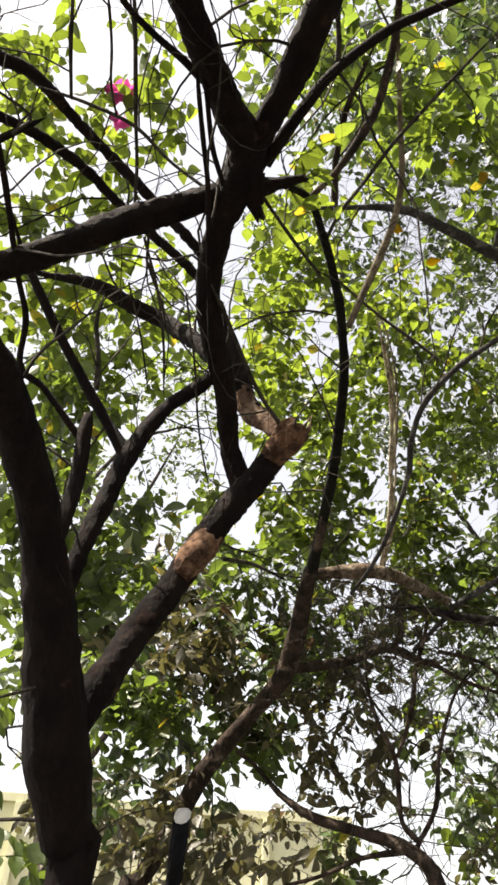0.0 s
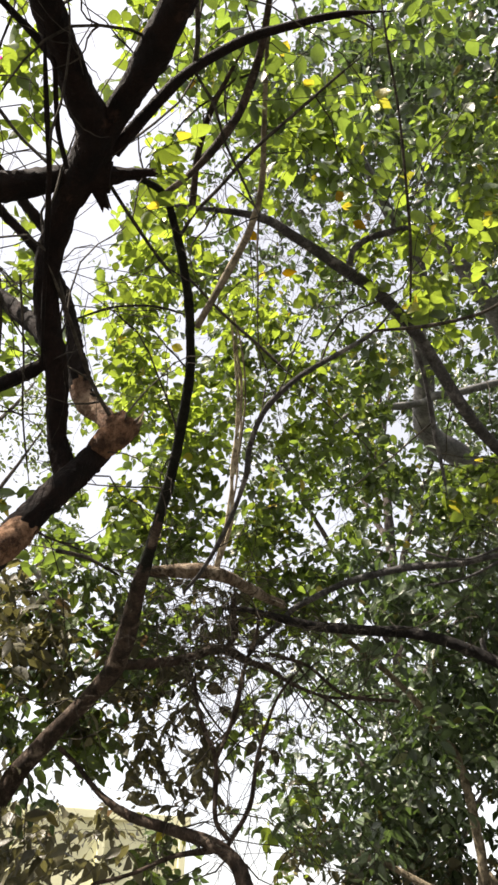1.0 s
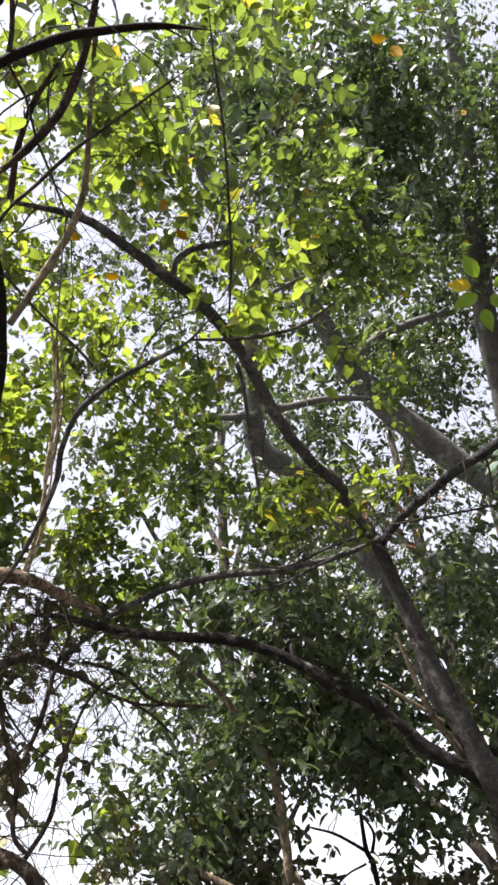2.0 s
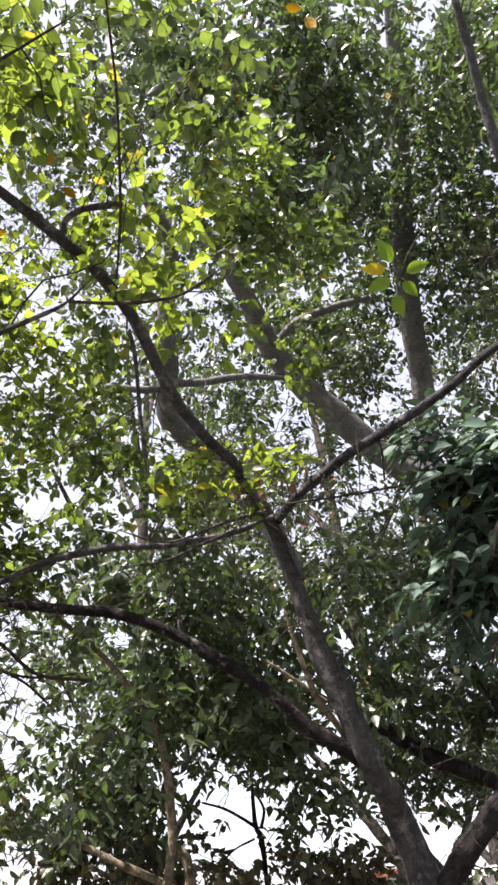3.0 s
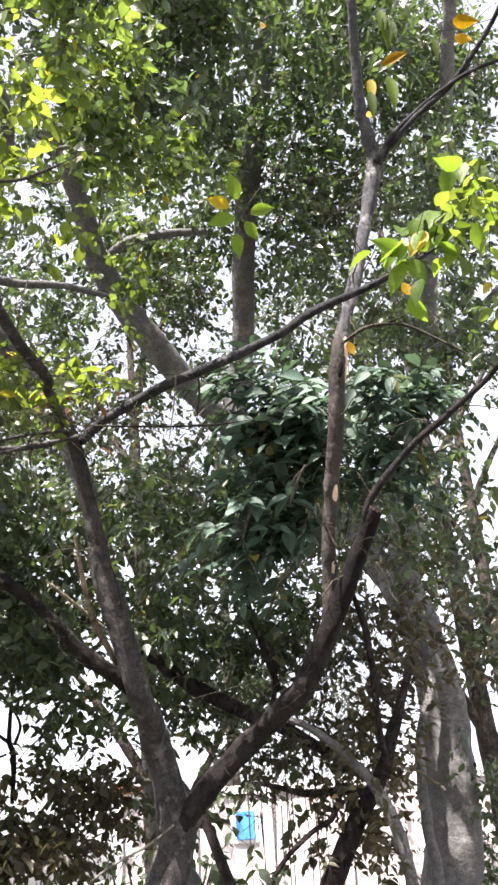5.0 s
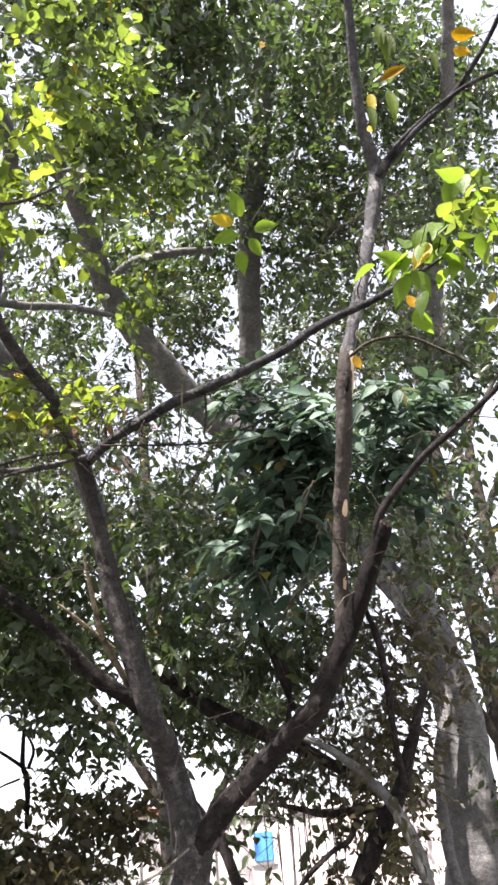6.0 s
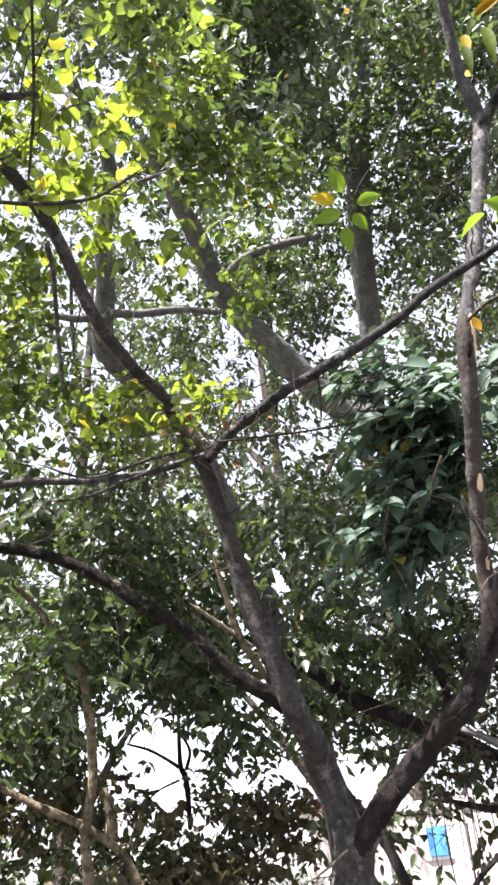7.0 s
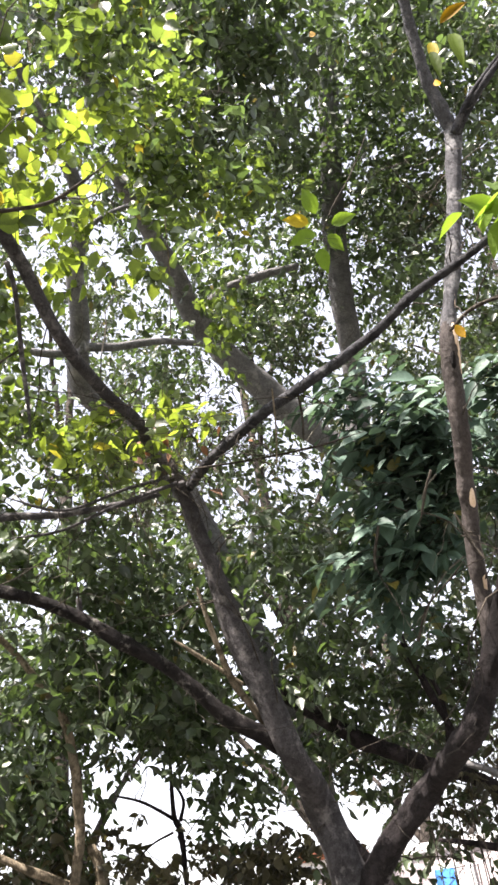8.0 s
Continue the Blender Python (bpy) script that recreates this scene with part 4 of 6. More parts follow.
limb(L, 'twig', [(2.617, 2.797, 2.948, 0.0057), (2.614, 2.854, 2.849, 0.0058), (2.619, 2.878, 2.793, 0.0047)])
limb(L, 'twig', [(2.827, 3.746, 1.763, 0.0059), (2.699, 3.738, 1.691, 0.0061), (2.507, 3.752, 1.61, 0.006), (2.383, 3.72, 1.555, 0.0056)], skin=STALK)
limb(S, 'trunk', [(2.45, 5.4, 0, 0.05), (2.332, 5.505, 0.968, 0.0401), (2.214, 5.61, 1.935, 0.0302), (2.217, 5.597, 2.099, 0.0307), (2.234, 5.561, 2.352, 0.0299), (2.188, 5.513, 2.683, 0.0288), (2.108, 5.47, 2.949, 0.0257), (1.937, 5.444, 3.177, 0.0222), (1.703, 5.411, 3.413, 0.0186), (1.194, 5.032, 3.595, 0.0154), (0.96, 4.962, 3.804, 0.0115)])
limb(S, 'limb', [(2.519, 6.038, 2.005, 0.0431), (2.485, 6.028, 2.223, 0.0331), (2.433, 6.032, 2.322, 0.0308)])
limb(G, 'trunk', [(7.45, 4.75, 0, 0.44), (7.345, 5.246, 0.53, 0.3554), (7.241, 5.742, 1.061, 0.2709), (7.313, 5.672, 1.688, 0.2654), (7.323, 5.613, 2.268, 0.2521), (7.285, 5.529, 2.934, 0.2354), (7.165, 5.513, 3.477, 0.2062), (7.035, 5.64, 3.963, 0.1569), (6.896, 5.848, 4.536, 0.1382), (6.527, 6.155, 5.243, 0.1169), (6.101, 6.475, 5.844, 0.1141), (5.774, 6.607, 6.263, 0.1346), (5.728, 6.419, 6.738, 0.1314), (5.575, 6.153, 7.173, 0.1314), (5.346, 5.818, 7.685, 0.1305), (5.171, 5.505, 8.223, 0.1303), (4.99, 5.139, 8.607, 0.1252), (4.839, 4.765, 9.066, 0.1178), (4.667, 4.395, 9.488, 0.1071), (4.445, 3.947, 9.928, 0.0898), (4.138, 3.459, 10.253, 0.0692)])
limb(G, 'stem', [(7.156, 5.482, 3.584, 0.1821), (6.977, 5.485, 4.093, 0.1565), (6.89, 5.299, 4.896, 0.1512), (6.807, 5.02, 5.634, 0.1461), (6.772, 4.631, 6.279, 0.1319), (6.59, 4.277, 6.962, 0.1149), (6.411, 3.906, 7.55, 0.0991), (6.137, 3.416, 8.199, 0.0857), (5.811, 2.95, 8.777, 0.0725), (5.375, 2.42, 9.358, 0.0536)])
limb(G, 'limb', [(5.731, 6.724, 6.153, 0.1292), (5.342, 6.635, 6.291, 0.1333), (4.963, 6.592, 6.52, 0.151), (4.498, 6.516, 6.815, 0.1492), (4.025, 6.4, 7.106, 0.1406), (3.632, 6.213, 7.373, 0.1258), (3.358, 5.973, 7.594, 0.1055), (2.979, 5.705, 7.853, 0.0826), (2.573, 5.411, 8.098, 0.055)])
limb(G, 'limb', [(3.759, 6.315, 7.353, 0.0441), (3.945, 6.103, 7.609, 0.0484), (4.27, 5.815, 7.683, 0.0473), (4.61, 5.548, 7.698, 0.0358)])
limb(G, 'limb', [(6.741, 4.667, 6.287, 0.0671), (6.796, 4.27, 6.371, 0.0682), (6.792, 3.96, 6.434, 0.0521), (6.787, 3.428, 6.622, 0.04)])
limb(G, 'aerial_root', [(7.01, 5.33, 3.45, 0.0090), (6.96, 5.33, 3.22, 0.0250), (6.911, 5.338, 2.978, 0.0400), (6.772, 5.465, 2.483, 0.0502), (6.741, 5.495, 1.917, 0.0532), (6.719, 5.452, 1.397, 0.0511), (6.687, 5.474, 1.101, 0.0504)])
limb(H, 'trunk', [(5.2, 5.85, 0, 0.22), (4.97, 6.274, 0.944, 0.1632), (4.74, 6.699, 1.888, 0.1064), (4.546, 6.613, 2.69, 0.1041), (4.256, 6.51, 3.378, 0.0993), (3.867, 6.264, 4.025, 0.0885), (3.365, 5.928, 4.75, 0.094), (3.096, 5.802, 4.97, 0.097), (2.833, 5.68, 5.138, 0.099), (2.521, 5.542, 5.326, 0.100), (2.213, 5.401, 5.479, 0.094), (2.051, 4.874, 5.537, 0.074), (1.94, 4.572, 5.753, 0.060), (1.876, 4.236, 5.952, 0.054), (1.75, 3.996, 6.062, 0.048), (1.558, 3.824, 6.125, 0.042), (1.382, 3.602, 6.206, 0.0343), (1.183, 3.399, 6.383, 0.0257), (0.977, 3.136, 6.573, 0.0187)])
limb(H, 'limb', [(2.102, 4.908, 5.474, 0.027), (2.069, 4.976, 5.409, 0.0273), (1.855, 4.972, 5.344, 0.0276), (1.581, 4.967, 5.293, 0.0246), (1.421, 5.057, 5.231, 0.0151), (1.269, 5.193, 5.097, 0.0104)])
limb(H, 'limb', [(1.895, 4.325, 5.865, 0.019), (2.031, 4.159, 5.961, 0.017), (2.316, 3.937, 6.024, 0.0145)])
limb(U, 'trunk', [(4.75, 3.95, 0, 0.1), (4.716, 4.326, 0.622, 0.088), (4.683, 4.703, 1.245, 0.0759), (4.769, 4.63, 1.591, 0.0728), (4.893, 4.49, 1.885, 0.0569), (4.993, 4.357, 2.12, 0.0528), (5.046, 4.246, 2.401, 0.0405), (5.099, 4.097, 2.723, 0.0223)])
# pale bark here stands in for light falling on this limb
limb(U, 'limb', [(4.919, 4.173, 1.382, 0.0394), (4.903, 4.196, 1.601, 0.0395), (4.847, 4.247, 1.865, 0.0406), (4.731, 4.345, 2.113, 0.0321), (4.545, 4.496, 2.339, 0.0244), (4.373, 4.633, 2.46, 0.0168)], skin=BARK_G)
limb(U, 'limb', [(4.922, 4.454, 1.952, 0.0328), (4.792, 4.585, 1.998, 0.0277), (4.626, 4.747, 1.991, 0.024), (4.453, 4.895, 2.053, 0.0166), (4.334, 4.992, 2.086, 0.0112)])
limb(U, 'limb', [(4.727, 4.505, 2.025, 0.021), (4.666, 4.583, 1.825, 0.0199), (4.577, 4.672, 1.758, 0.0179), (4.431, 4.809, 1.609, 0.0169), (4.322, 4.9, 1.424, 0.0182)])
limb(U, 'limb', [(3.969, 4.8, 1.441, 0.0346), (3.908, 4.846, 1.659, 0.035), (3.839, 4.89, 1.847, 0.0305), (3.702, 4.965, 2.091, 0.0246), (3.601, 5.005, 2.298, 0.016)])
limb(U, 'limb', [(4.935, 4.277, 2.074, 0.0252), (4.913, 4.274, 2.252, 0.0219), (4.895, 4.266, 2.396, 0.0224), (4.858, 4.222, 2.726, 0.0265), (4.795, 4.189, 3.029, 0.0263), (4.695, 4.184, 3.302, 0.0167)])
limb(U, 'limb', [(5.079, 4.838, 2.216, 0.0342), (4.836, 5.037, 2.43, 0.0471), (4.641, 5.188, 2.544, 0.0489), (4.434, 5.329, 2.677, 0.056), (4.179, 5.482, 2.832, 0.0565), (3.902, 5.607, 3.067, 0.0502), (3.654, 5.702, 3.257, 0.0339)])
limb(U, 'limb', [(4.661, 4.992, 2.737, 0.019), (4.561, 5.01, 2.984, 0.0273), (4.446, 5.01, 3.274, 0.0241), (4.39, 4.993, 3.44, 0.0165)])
limb(L, 'twig', [(1.156, 2.677, 3.761, 0.0101), (1.204, 2.76, 3.713, 0.0089), (1.259, 2.884, 3.542, 0.009), (1.312, 2.982, 3.382, 0.0067), (1.335, 3.036, 3.29, 0.0045)])
limb(L, 'twig', [(2.018, 3.309, 3.347, 0.0096), (1.782, 3.469, 3.284, 0.0083), (1.587, 3.593, 3.212, 0.0062), (1.383, 3.675, 3.194, 0.0052)])
limb(U, 'twig', [(4.579, 5.122, 2.47, 0.0154), (4.632, 5.027, 2.7, 0.0203), (4.614, 4.977, 2.94, 0.0165), (4.544, 4.972, 3.146, 0.0121)])
limb(B, 'twig', [(0.539, 3.886, 2.102, 0.0099), (0.62, 3.851, 2.246, 0.0097), (0.647, 3.804, 2.435, 0.009), (0.72, 3.731, 2.65, 0.0063), (0.841, 3.656, 2.8, 0.0048)])
limb(B, 'twig', [(0.349, 4.102, 2.91, 0.0087), (0.406, 4.145, 2.775, 0.0068), (0.527, 4.181, 2.63, 0.0046), (0.671, 4.192, 2.535, 0.0041)])
limb(B, 'twig', [(0.686, 4.158, 2.969, 0.0093), (0.848, 4.167, 2.878, 0.0084), (1.058, 4.157, 2.785, 0.0067), (1.253, 4.158, 2.619, 0.005)])
limb(B, 'twig', [(0.741, 4.136, 3.006, 0.0104), (0.93, 4.125, 2.951, 0.0084), (1.111, 4.133, 2.819, 0.0087), (1.362, 4.076, 2.781, 0.0077)])
limb(U, 'twig', [(3.157, 6.255, 2.075, 0.0155), (3.13, 6.232, 2.388, 0.0216), (3.086, 6.232, 2.516, 0.0179), (3.062, 6.172, 2.879, 0.0123)])
limb(U, 'twig', [(3.114, 6.228, 2.465, 0.0136), (2.904, 6.289, 2.604, 0.0109), (2.72, 6.344, 2.668, 0.0077)])
limb(U, 'twig', [(3.129, 6.222, 2.464, 0.0138), (3.149, 6.192, 2.595, 0.0113), (3.077, 6.201, 2.715, 0.0075), (2.985, 6.225, 2.779, 0.0068)])
limb(U, 'twig', [(3.085, 6.249, 2.403, 0.0089), (2.961, 6.305, 2.352, 0.0065), (2.876, 6.346, 2.277, 0.0068), (2.863, 6.36, 2.187, 0.0058)])
limb(S, 'limb', [(1.533, 5.85, 2.39, 0.0189), (1.734, 5.825, 2.32, 0.02), (1.938, 5.795, 2.217, 0.0212), (2.172, 5.747, 2.11, 0.0242), (2.339, 5.706, 2.015, 0.0242), (2.487, 5.667, 1.873, 0.027), (2.567, 5.645, 1.702, 0.0327)])
limb(L, 'vine', [(1.778, 2.673, 4.242, 0.0024), (1.847, 2.826, 4.075, 0.0024), (1.912, 3.017, 3.844, 0.0024)])
limb(L, 'vine', [(2.291, 2.874, 3.595, 0.0036), (2.33, 2.953, 3.462, 0.0036), (2.356, 3.04, 3.314, 0.0024)])

limb(L, 'limb', [(3.043, 2.134, 4.714, 0.0158), (3.062, 1.991, 4.811, 0.0137), (3.1, 1.822, 4.879, 0.0119), (3.123, 1.673, 4.892, 0.0108), (3.149, 1.55, 4.888, 0.0101), (3.199, 1.438, 4.879, 0.0086), (3.243, 1.268, 4.855, 0.0058)], skin=SLATE)
limb(A, 'burl', [(0.012, 2.087, 2.735, 0.0330), (0.046, 2.078, 2.776, 0.0420), (0.068, 2.072, 2.804, 0.0450), (0.084, 2.068, 2.824, 0.0380)], cut=1, skin=SUNLIT_WORN)
# sleeve round the limb: a sun patch painted as lighter rough bark
limb(A, 'worn_bark', [(-0.193, 2.053, 2.379, 0.0200), (-0.172, 2.057, 2.421, 0.0345), (-0.147, 2.080, 2.483, 0.0372), (-0.125, 2.103, 2.542, 0.0362), (-0.104, 2.112, 2.584, 0.0220)], skin=SUNLIT_WORN)
for k in range(7):                         # splinters round the torn end
    w = k * 0.9
    x, y, z = 0.076 + 0.030 * math.cos(w), 2.070 + 0.022 * math.sin(1.3 * w), 2.815 + 0.028 * math.sin(w)
    limb(A, 'splinter', [(x, y, z, 0.0075), (x + 0.010, y - 0.004, z + 0.012, 0.0060), (x + 0.018 + 0.012 * math.sin(2.3 * k), y - 0.010, z + 0.030 + 0.014 * math.cos(k), 0.0015)], skin=TORN if k % 2 else SUNLIT_FLAKY)
limb(U, 'twig', [(3.182, 2.992, 3.382, 0.0036), (3.149, 3.053, 3.334, 0.0039), (3.144, 3.106, 3.264, 0.0038), (3.148, 3.150, 3.195, 0.0024)], skin=STALK)
limb(U, 'twig', [(3.014, 3.242, 3.222, 0.0036), (2.998, 3.293, 3.167, 0.0039), (2.999, 3.332, 3.110, 0.0038), (3.010, 3.354, 3.066, 0.0024)], skin=STALK)
limb(U, 'twig', [(3.329, 3.115, 3.036, 0.0036), (3.263, 3.212, 2.975, 0.0039), (3.226, 3.316, 2.869, 0.0038), (3.219, 3.403, 2.751, 0.0024)], skin=STALK)
limb(U, 'twig', [(3.041, 3.171, 3.290, 0.0036), (3.094, 3.152, 3.257, 0.0039), (3.129, 3.153, 3.214, 0.0038), (3.159, 3.151, 3.182, 0.0024)], skin=STALK)
limb(U, 'twig', [(2.848, 3.479, 3.076, 0.0036), (2.902, 3.428, 3.086, 0.0039), (2.951, 3.370, 3.113, 0.0038), (3.022, 3.320, 3.101, 0.0024)], skin=STALK)
limb(U, 'twig', [(3.253, 2.762, 3.629, 0.0036), (3.269, 2.777, 3.587, 0.0039), (3.291, 2.789, 3.546, 0.0038), (3.300, 2.809, 3.505, 0.0024)], skin=STALK)
limb(U, 'twig', [(3.596, 2.977, 2.921, 0.0036), (3.651, 2.978, 2.854, 0.0039), (3.697, 2.996, 2.776, 0.0038), (3.745, 2.991, 2.727, 0.0024)], skin=STALK)
limb(U, 'twig', [(2.672, 3.233, 3.633, 0.0036), (2.696, 3.185, 3.674, 0.0039), (2.726, 3.134, 3.713, 0.0038), (2.735, 3.105, 3.742, 0.0024)], skin=STALK)
limb(L, 'bare_wood', [(2.963, 2.482, 3.507, 0.0040), (2.945, 2.448, 3.573, 0.0100), (2.921, 2.415, 3.633, 0.0150), (2.913, 2.398, 3.694, 0.0170), (2.913, 2.383, 3.773, 0.0110)], cut=1, skin=BARE_AND_FLECK)
limb(L, 'splinter', [(2.923, 2.382, 3.756, 0.0090), (2.931, 2.368, 3.800, 0.0070), (2.939, 2.354, 3.849, 0.0030)], cut=1, skin=BARE_AND_FLECK)
limb(L, 'knot', [(2.925, 2.474, 3.523, 0.0070), (2.916, 2.455, 3.555, 0.0125), (2.909, 2.437, 3.593, 0.0125), (2.905, 2.422, 3.629, 0.0060)], skin=STUB)
# two sun flecks on the stem, modelled as cream patches
limb(L, 'bare_wood', [(3.034, 2.678, 3.131, 0.0080), (3.040, 2.692, 3.097, 0.0165), (3.051, 2.709, 3.060, 0.0165), (3.061, 2.730, 3.028, 0.0080)], cut=1, skin=BARE_AND_FLECK)
limb(L, 'bare_wood', [(3.096, 2.799, 2.892, 0.0080), (3.109, 2.820, 2.837, 0.0160), (3.121, 2.840, 2.782, 0.0160), (3.140, 2.868, 2.720, 0.0080)], cut=1, skin=BARE_AND_FLECK)
limb(H, 'limb', [(2.106, 4.909, 5.409, 0.0300), (2.347, 4.921, 5.489, 0.0310), (2.601, 4.866, 5.560, 0.0290), (2.887, 4.863, 5.625, 0.0260), (3.188, 4.865, 5.669, 0.0180)])

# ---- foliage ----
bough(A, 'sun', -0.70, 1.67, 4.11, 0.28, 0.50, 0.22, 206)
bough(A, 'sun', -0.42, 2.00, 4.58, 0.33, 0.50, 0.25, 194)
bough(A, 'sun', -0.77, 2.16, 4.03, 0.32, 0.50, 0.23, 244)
bough(A, 'sun', 0.11, 1.69, 3.54, 0.14, 0.25, 0.11, 37)
bough(A, 'sun', -0.86, 2.35, 3.55, 0.18, 0.40, 0.16, 84)
bough(A, 'mid', 0.15, 1.72, 4.10, 0.22, 0.40, 0.20, 112)
bough(A, 'mid', 0.51, 1.75, 4.05, 0.27, 0.40, 0.24, 194)
bough(A, 'mid', -0.80, 2.50, 3.43, 0.25, 0.40, 0.21, 229)
bough(A, 'mid', -0.81, 2.48, 2.72, 0.11, 0.30, 0.21, 144)
bough(A, 'mid', -0.80, 2.78, 2.27, 0.10, 0.30, 0.26, 123)
bough(A, 'mid', -0.46, 2.68, 2.99, 0.24, 0.30, 0.10, 81)
bough(A, 'mid', -0.76, 3.08, 1.94, 0.11, 0.30, 0.11, 34)
bough(B, 'sun', 0.62, 2.17, 4.25, 0.23, 0.40, 0.21, 190)
bough(B, 'sun', 0.16, 3.04, 4.50, 0.36, 0.50, 0.30, 414)
bough(B, 'sun', -0.07, 3.41, 4.41, 0.29, 0.50, 0.27, 297)
bough(B, 'sun', 0.35, 3.88, 4.32, 0.60, 0.50, 0.41, 702)
bough(B, 'sun', 0.13, 4.26, 3.96, 0.42, 0.50, 0.36, 571)
bough(B, 'mid', -0.74, 3.26, 3.07, 0.31, 0.40, 0.23, 323)
bough(B, 'mid', -0.15, 3.92, 3.33, 0.34, 0.40, 0.22, 377)
bough(B, 'dusk', -0.42, 4.21, 3.09, 0.43, 0.40, 0.29, 753)
bough(B, 'mid', -0.70, 4.18, 2.73, 0.38, 0.40, 0.27, 579)
bough(B, 'mid', 0.15, 4.22, 3.16, 0.43, 0.40, 0.17, 339)
bough(B, 'dusk', 0.33, 4.52, 2.91, 0.41, 0.40, 0.21, 257)
bough(B, 'mid', -0.27, 4.67, 2.74, 0.39, 0.40, 0.33, 451)
bough(B, 'dusk', -0.63, 3.91, 2.18, 0.42, 0.40, 0.19, 239)
bough(B, 'dusk', -0.19, 4.29, 2.14, 0.38, 0.40, 0.18, 168)
bough(B, 'mid', 0.24, 4.31, 2.07, 0.40, 0.40, 0.10, 119)
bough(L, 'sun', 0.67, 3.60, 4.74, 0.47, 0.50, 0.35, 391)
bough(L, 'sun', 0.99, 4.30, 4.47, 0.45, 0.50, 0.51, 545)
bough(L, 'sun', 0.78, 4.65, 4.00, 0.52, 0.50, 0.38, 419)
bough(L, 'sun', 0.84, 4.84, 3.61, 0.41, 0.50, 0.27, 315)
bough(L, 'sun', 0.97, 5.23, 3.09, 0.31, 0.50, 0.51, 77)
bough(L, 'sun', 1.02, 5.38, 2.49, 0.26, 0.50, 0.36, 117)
bough(L, 'mid', 1.04, 1.86, 4.71, 0.27, 0.40, 0.21, 131)
bough(L, 'mid', 1.39, 2.57, 4.92, 0.45, 0.50, 0.34, 355)
bough(L, 'mid', 1.80, 3.08, 4.34, 0.35, 0.40, 0.23, 285)
bough(L, 'mid', 1.19, 3.61, 4.64, 0.49, 0.50, 0.26, 317)
bough(L, 'mid', 2.10, 4.40, 4.23, 0.58, 0.50, 0.33, 859)
bough(L, 'mid', 1.58, 4.82, 4.44, 0.58, 0.50, 0.47, 954)
bough(L, 'mid', 0.99, 4.78, 3.71, 0.45, 0.50, 0.24, 549)
bough(L, 'dusk', 0.60, 4.92, 2.92, 0.41, 0.50, 0.38, 81)
bough(L, 'mid', 0.81, 2.04, 4.32, 0.24, 0.40, 0.22, 185)
bough(L, 'sun', 1.23, 2.55, 3.95, 0.36, 0.30, 0.17, 223)
bough(L, 'sun', 1.98, 3.18, 3.59, 0.27, 0.25, 0.13, 136)
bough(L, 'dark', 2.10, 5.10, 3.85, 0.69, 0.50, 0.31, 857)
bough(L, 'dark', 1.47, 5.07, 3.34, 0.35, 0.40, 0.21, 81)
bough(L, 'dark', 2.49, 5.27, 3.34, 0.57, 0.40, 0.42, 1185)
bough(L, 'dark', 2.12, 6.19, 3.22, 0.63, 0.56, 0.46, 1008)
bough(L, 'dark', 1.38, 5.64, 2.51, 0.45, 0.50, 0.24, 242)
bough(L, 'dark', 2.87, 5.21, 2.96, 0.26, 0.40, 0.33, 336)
bough(H, 'high', 2.46, 3.21, 7.54, 0.71, 0.80, 0.66, 1724)
bough(H, 'high', 3.15, 3.53, 7.32, 0.42, 0.60, 0.55, 612)
bough(L, 'dark', 2.12, 3.25, 5.77, 0.62, 0.50, 0.40, 660)
bough(L, 'mid', 1.28, 4.44, 4.24, 0.52, 0.50, 0.41, 757)
bough(L, 'sun', 1.60, 3.05, 4.08, 0.41, 0.35, 0.25, 288)
bough(L, 'sun', 1.66, 3.31, 3.57, 0.32, 0.25, 0.13, 184)
bough(G, 'high', 5.09, 6.07, 9.06, 0.50, 0.45, 0.45, 380)
bough(G, 'high', 4.84, 6.44, 8.76, 0.50, 0.45, 0.45, 320)
bough(G, 'high', 5.67, 6.03, 8.84, 0.50, 0.45, 0.45, 300)
bough(G, 'high', 5.25, 5.65, 9.49, 0.50, 0.45, 0.45, 320)
bough(G, 'high', 6.57, 4.83, 9.00, 0.50, 0.45, 0.45, 380)
bough(G, 'high', 6.07, 5.35, 8.88, 0.50, 0.45, 0.45, 300)
bough(G, 'high', 5.20, 3.45, 9.38, 0.50, 0.45, 0.50, 420)
bough(G, 'high', 5.46, 4.09, 8.32, 0.50, 0.45, 0.50, 420)
bough(G, 'high', 5.86, 4.43, 7.55, 0.50, 0.45, 0.50, 300)
bough(G, 'high', 5.47, 4.45, 9.86, 0.50, 0.45, 0.50, 420)
bough(G, 'high', 6.18, 4.23, 10.30, 0.50, 0.45, 0.50, 420)
bough(G, 'high', 3.48, 4.18, 9.10, 0.99, 1.00, 0.81, 3998)
bough(G, 'high', 5.66, 4.52, 10.24, 0.98, 1.22, 1.26, 2200)
bough(G, 'high', 4.23, 3.04, 8.56, 0.83, 0.80, 0.62, 682)
bough(G, 'high', 4.18, 4.69, 8.49, 0.72, 0.60, 0.54, 1166)
bough(G, 'high', 4.60, 6.65, 8.41, 1.07, 0.50, 0.71, 1010)
bough(L, 'dark', 3.68, 5.31, 4.24, 0.50, 0.50, 0.41, 538)
bough(L, 'dark', 1.87, 5.00, 3.84, 0.75, 0.50, 0.30, 896)
bough(L, 'dark', 2.43, 6.21, 3.42, 0.87, 0.56, 0.39, 1094)
bough(L, 'dark', 1.66, 6.07, 2.77, 0.57, 0.50, 0.34, 363)
bough(L, 'dark', 4.02, 5.47, 3.39, 0.48, 0.50, 0.52, 748)
bough(U, 'big', 3.14, 3.05, 3.62, 0.26, 0.24, 0.18, 71)
bough(U, 'big', 3.14, 3.17, 3.56, 0.26, 0.24, 0.18, 66)
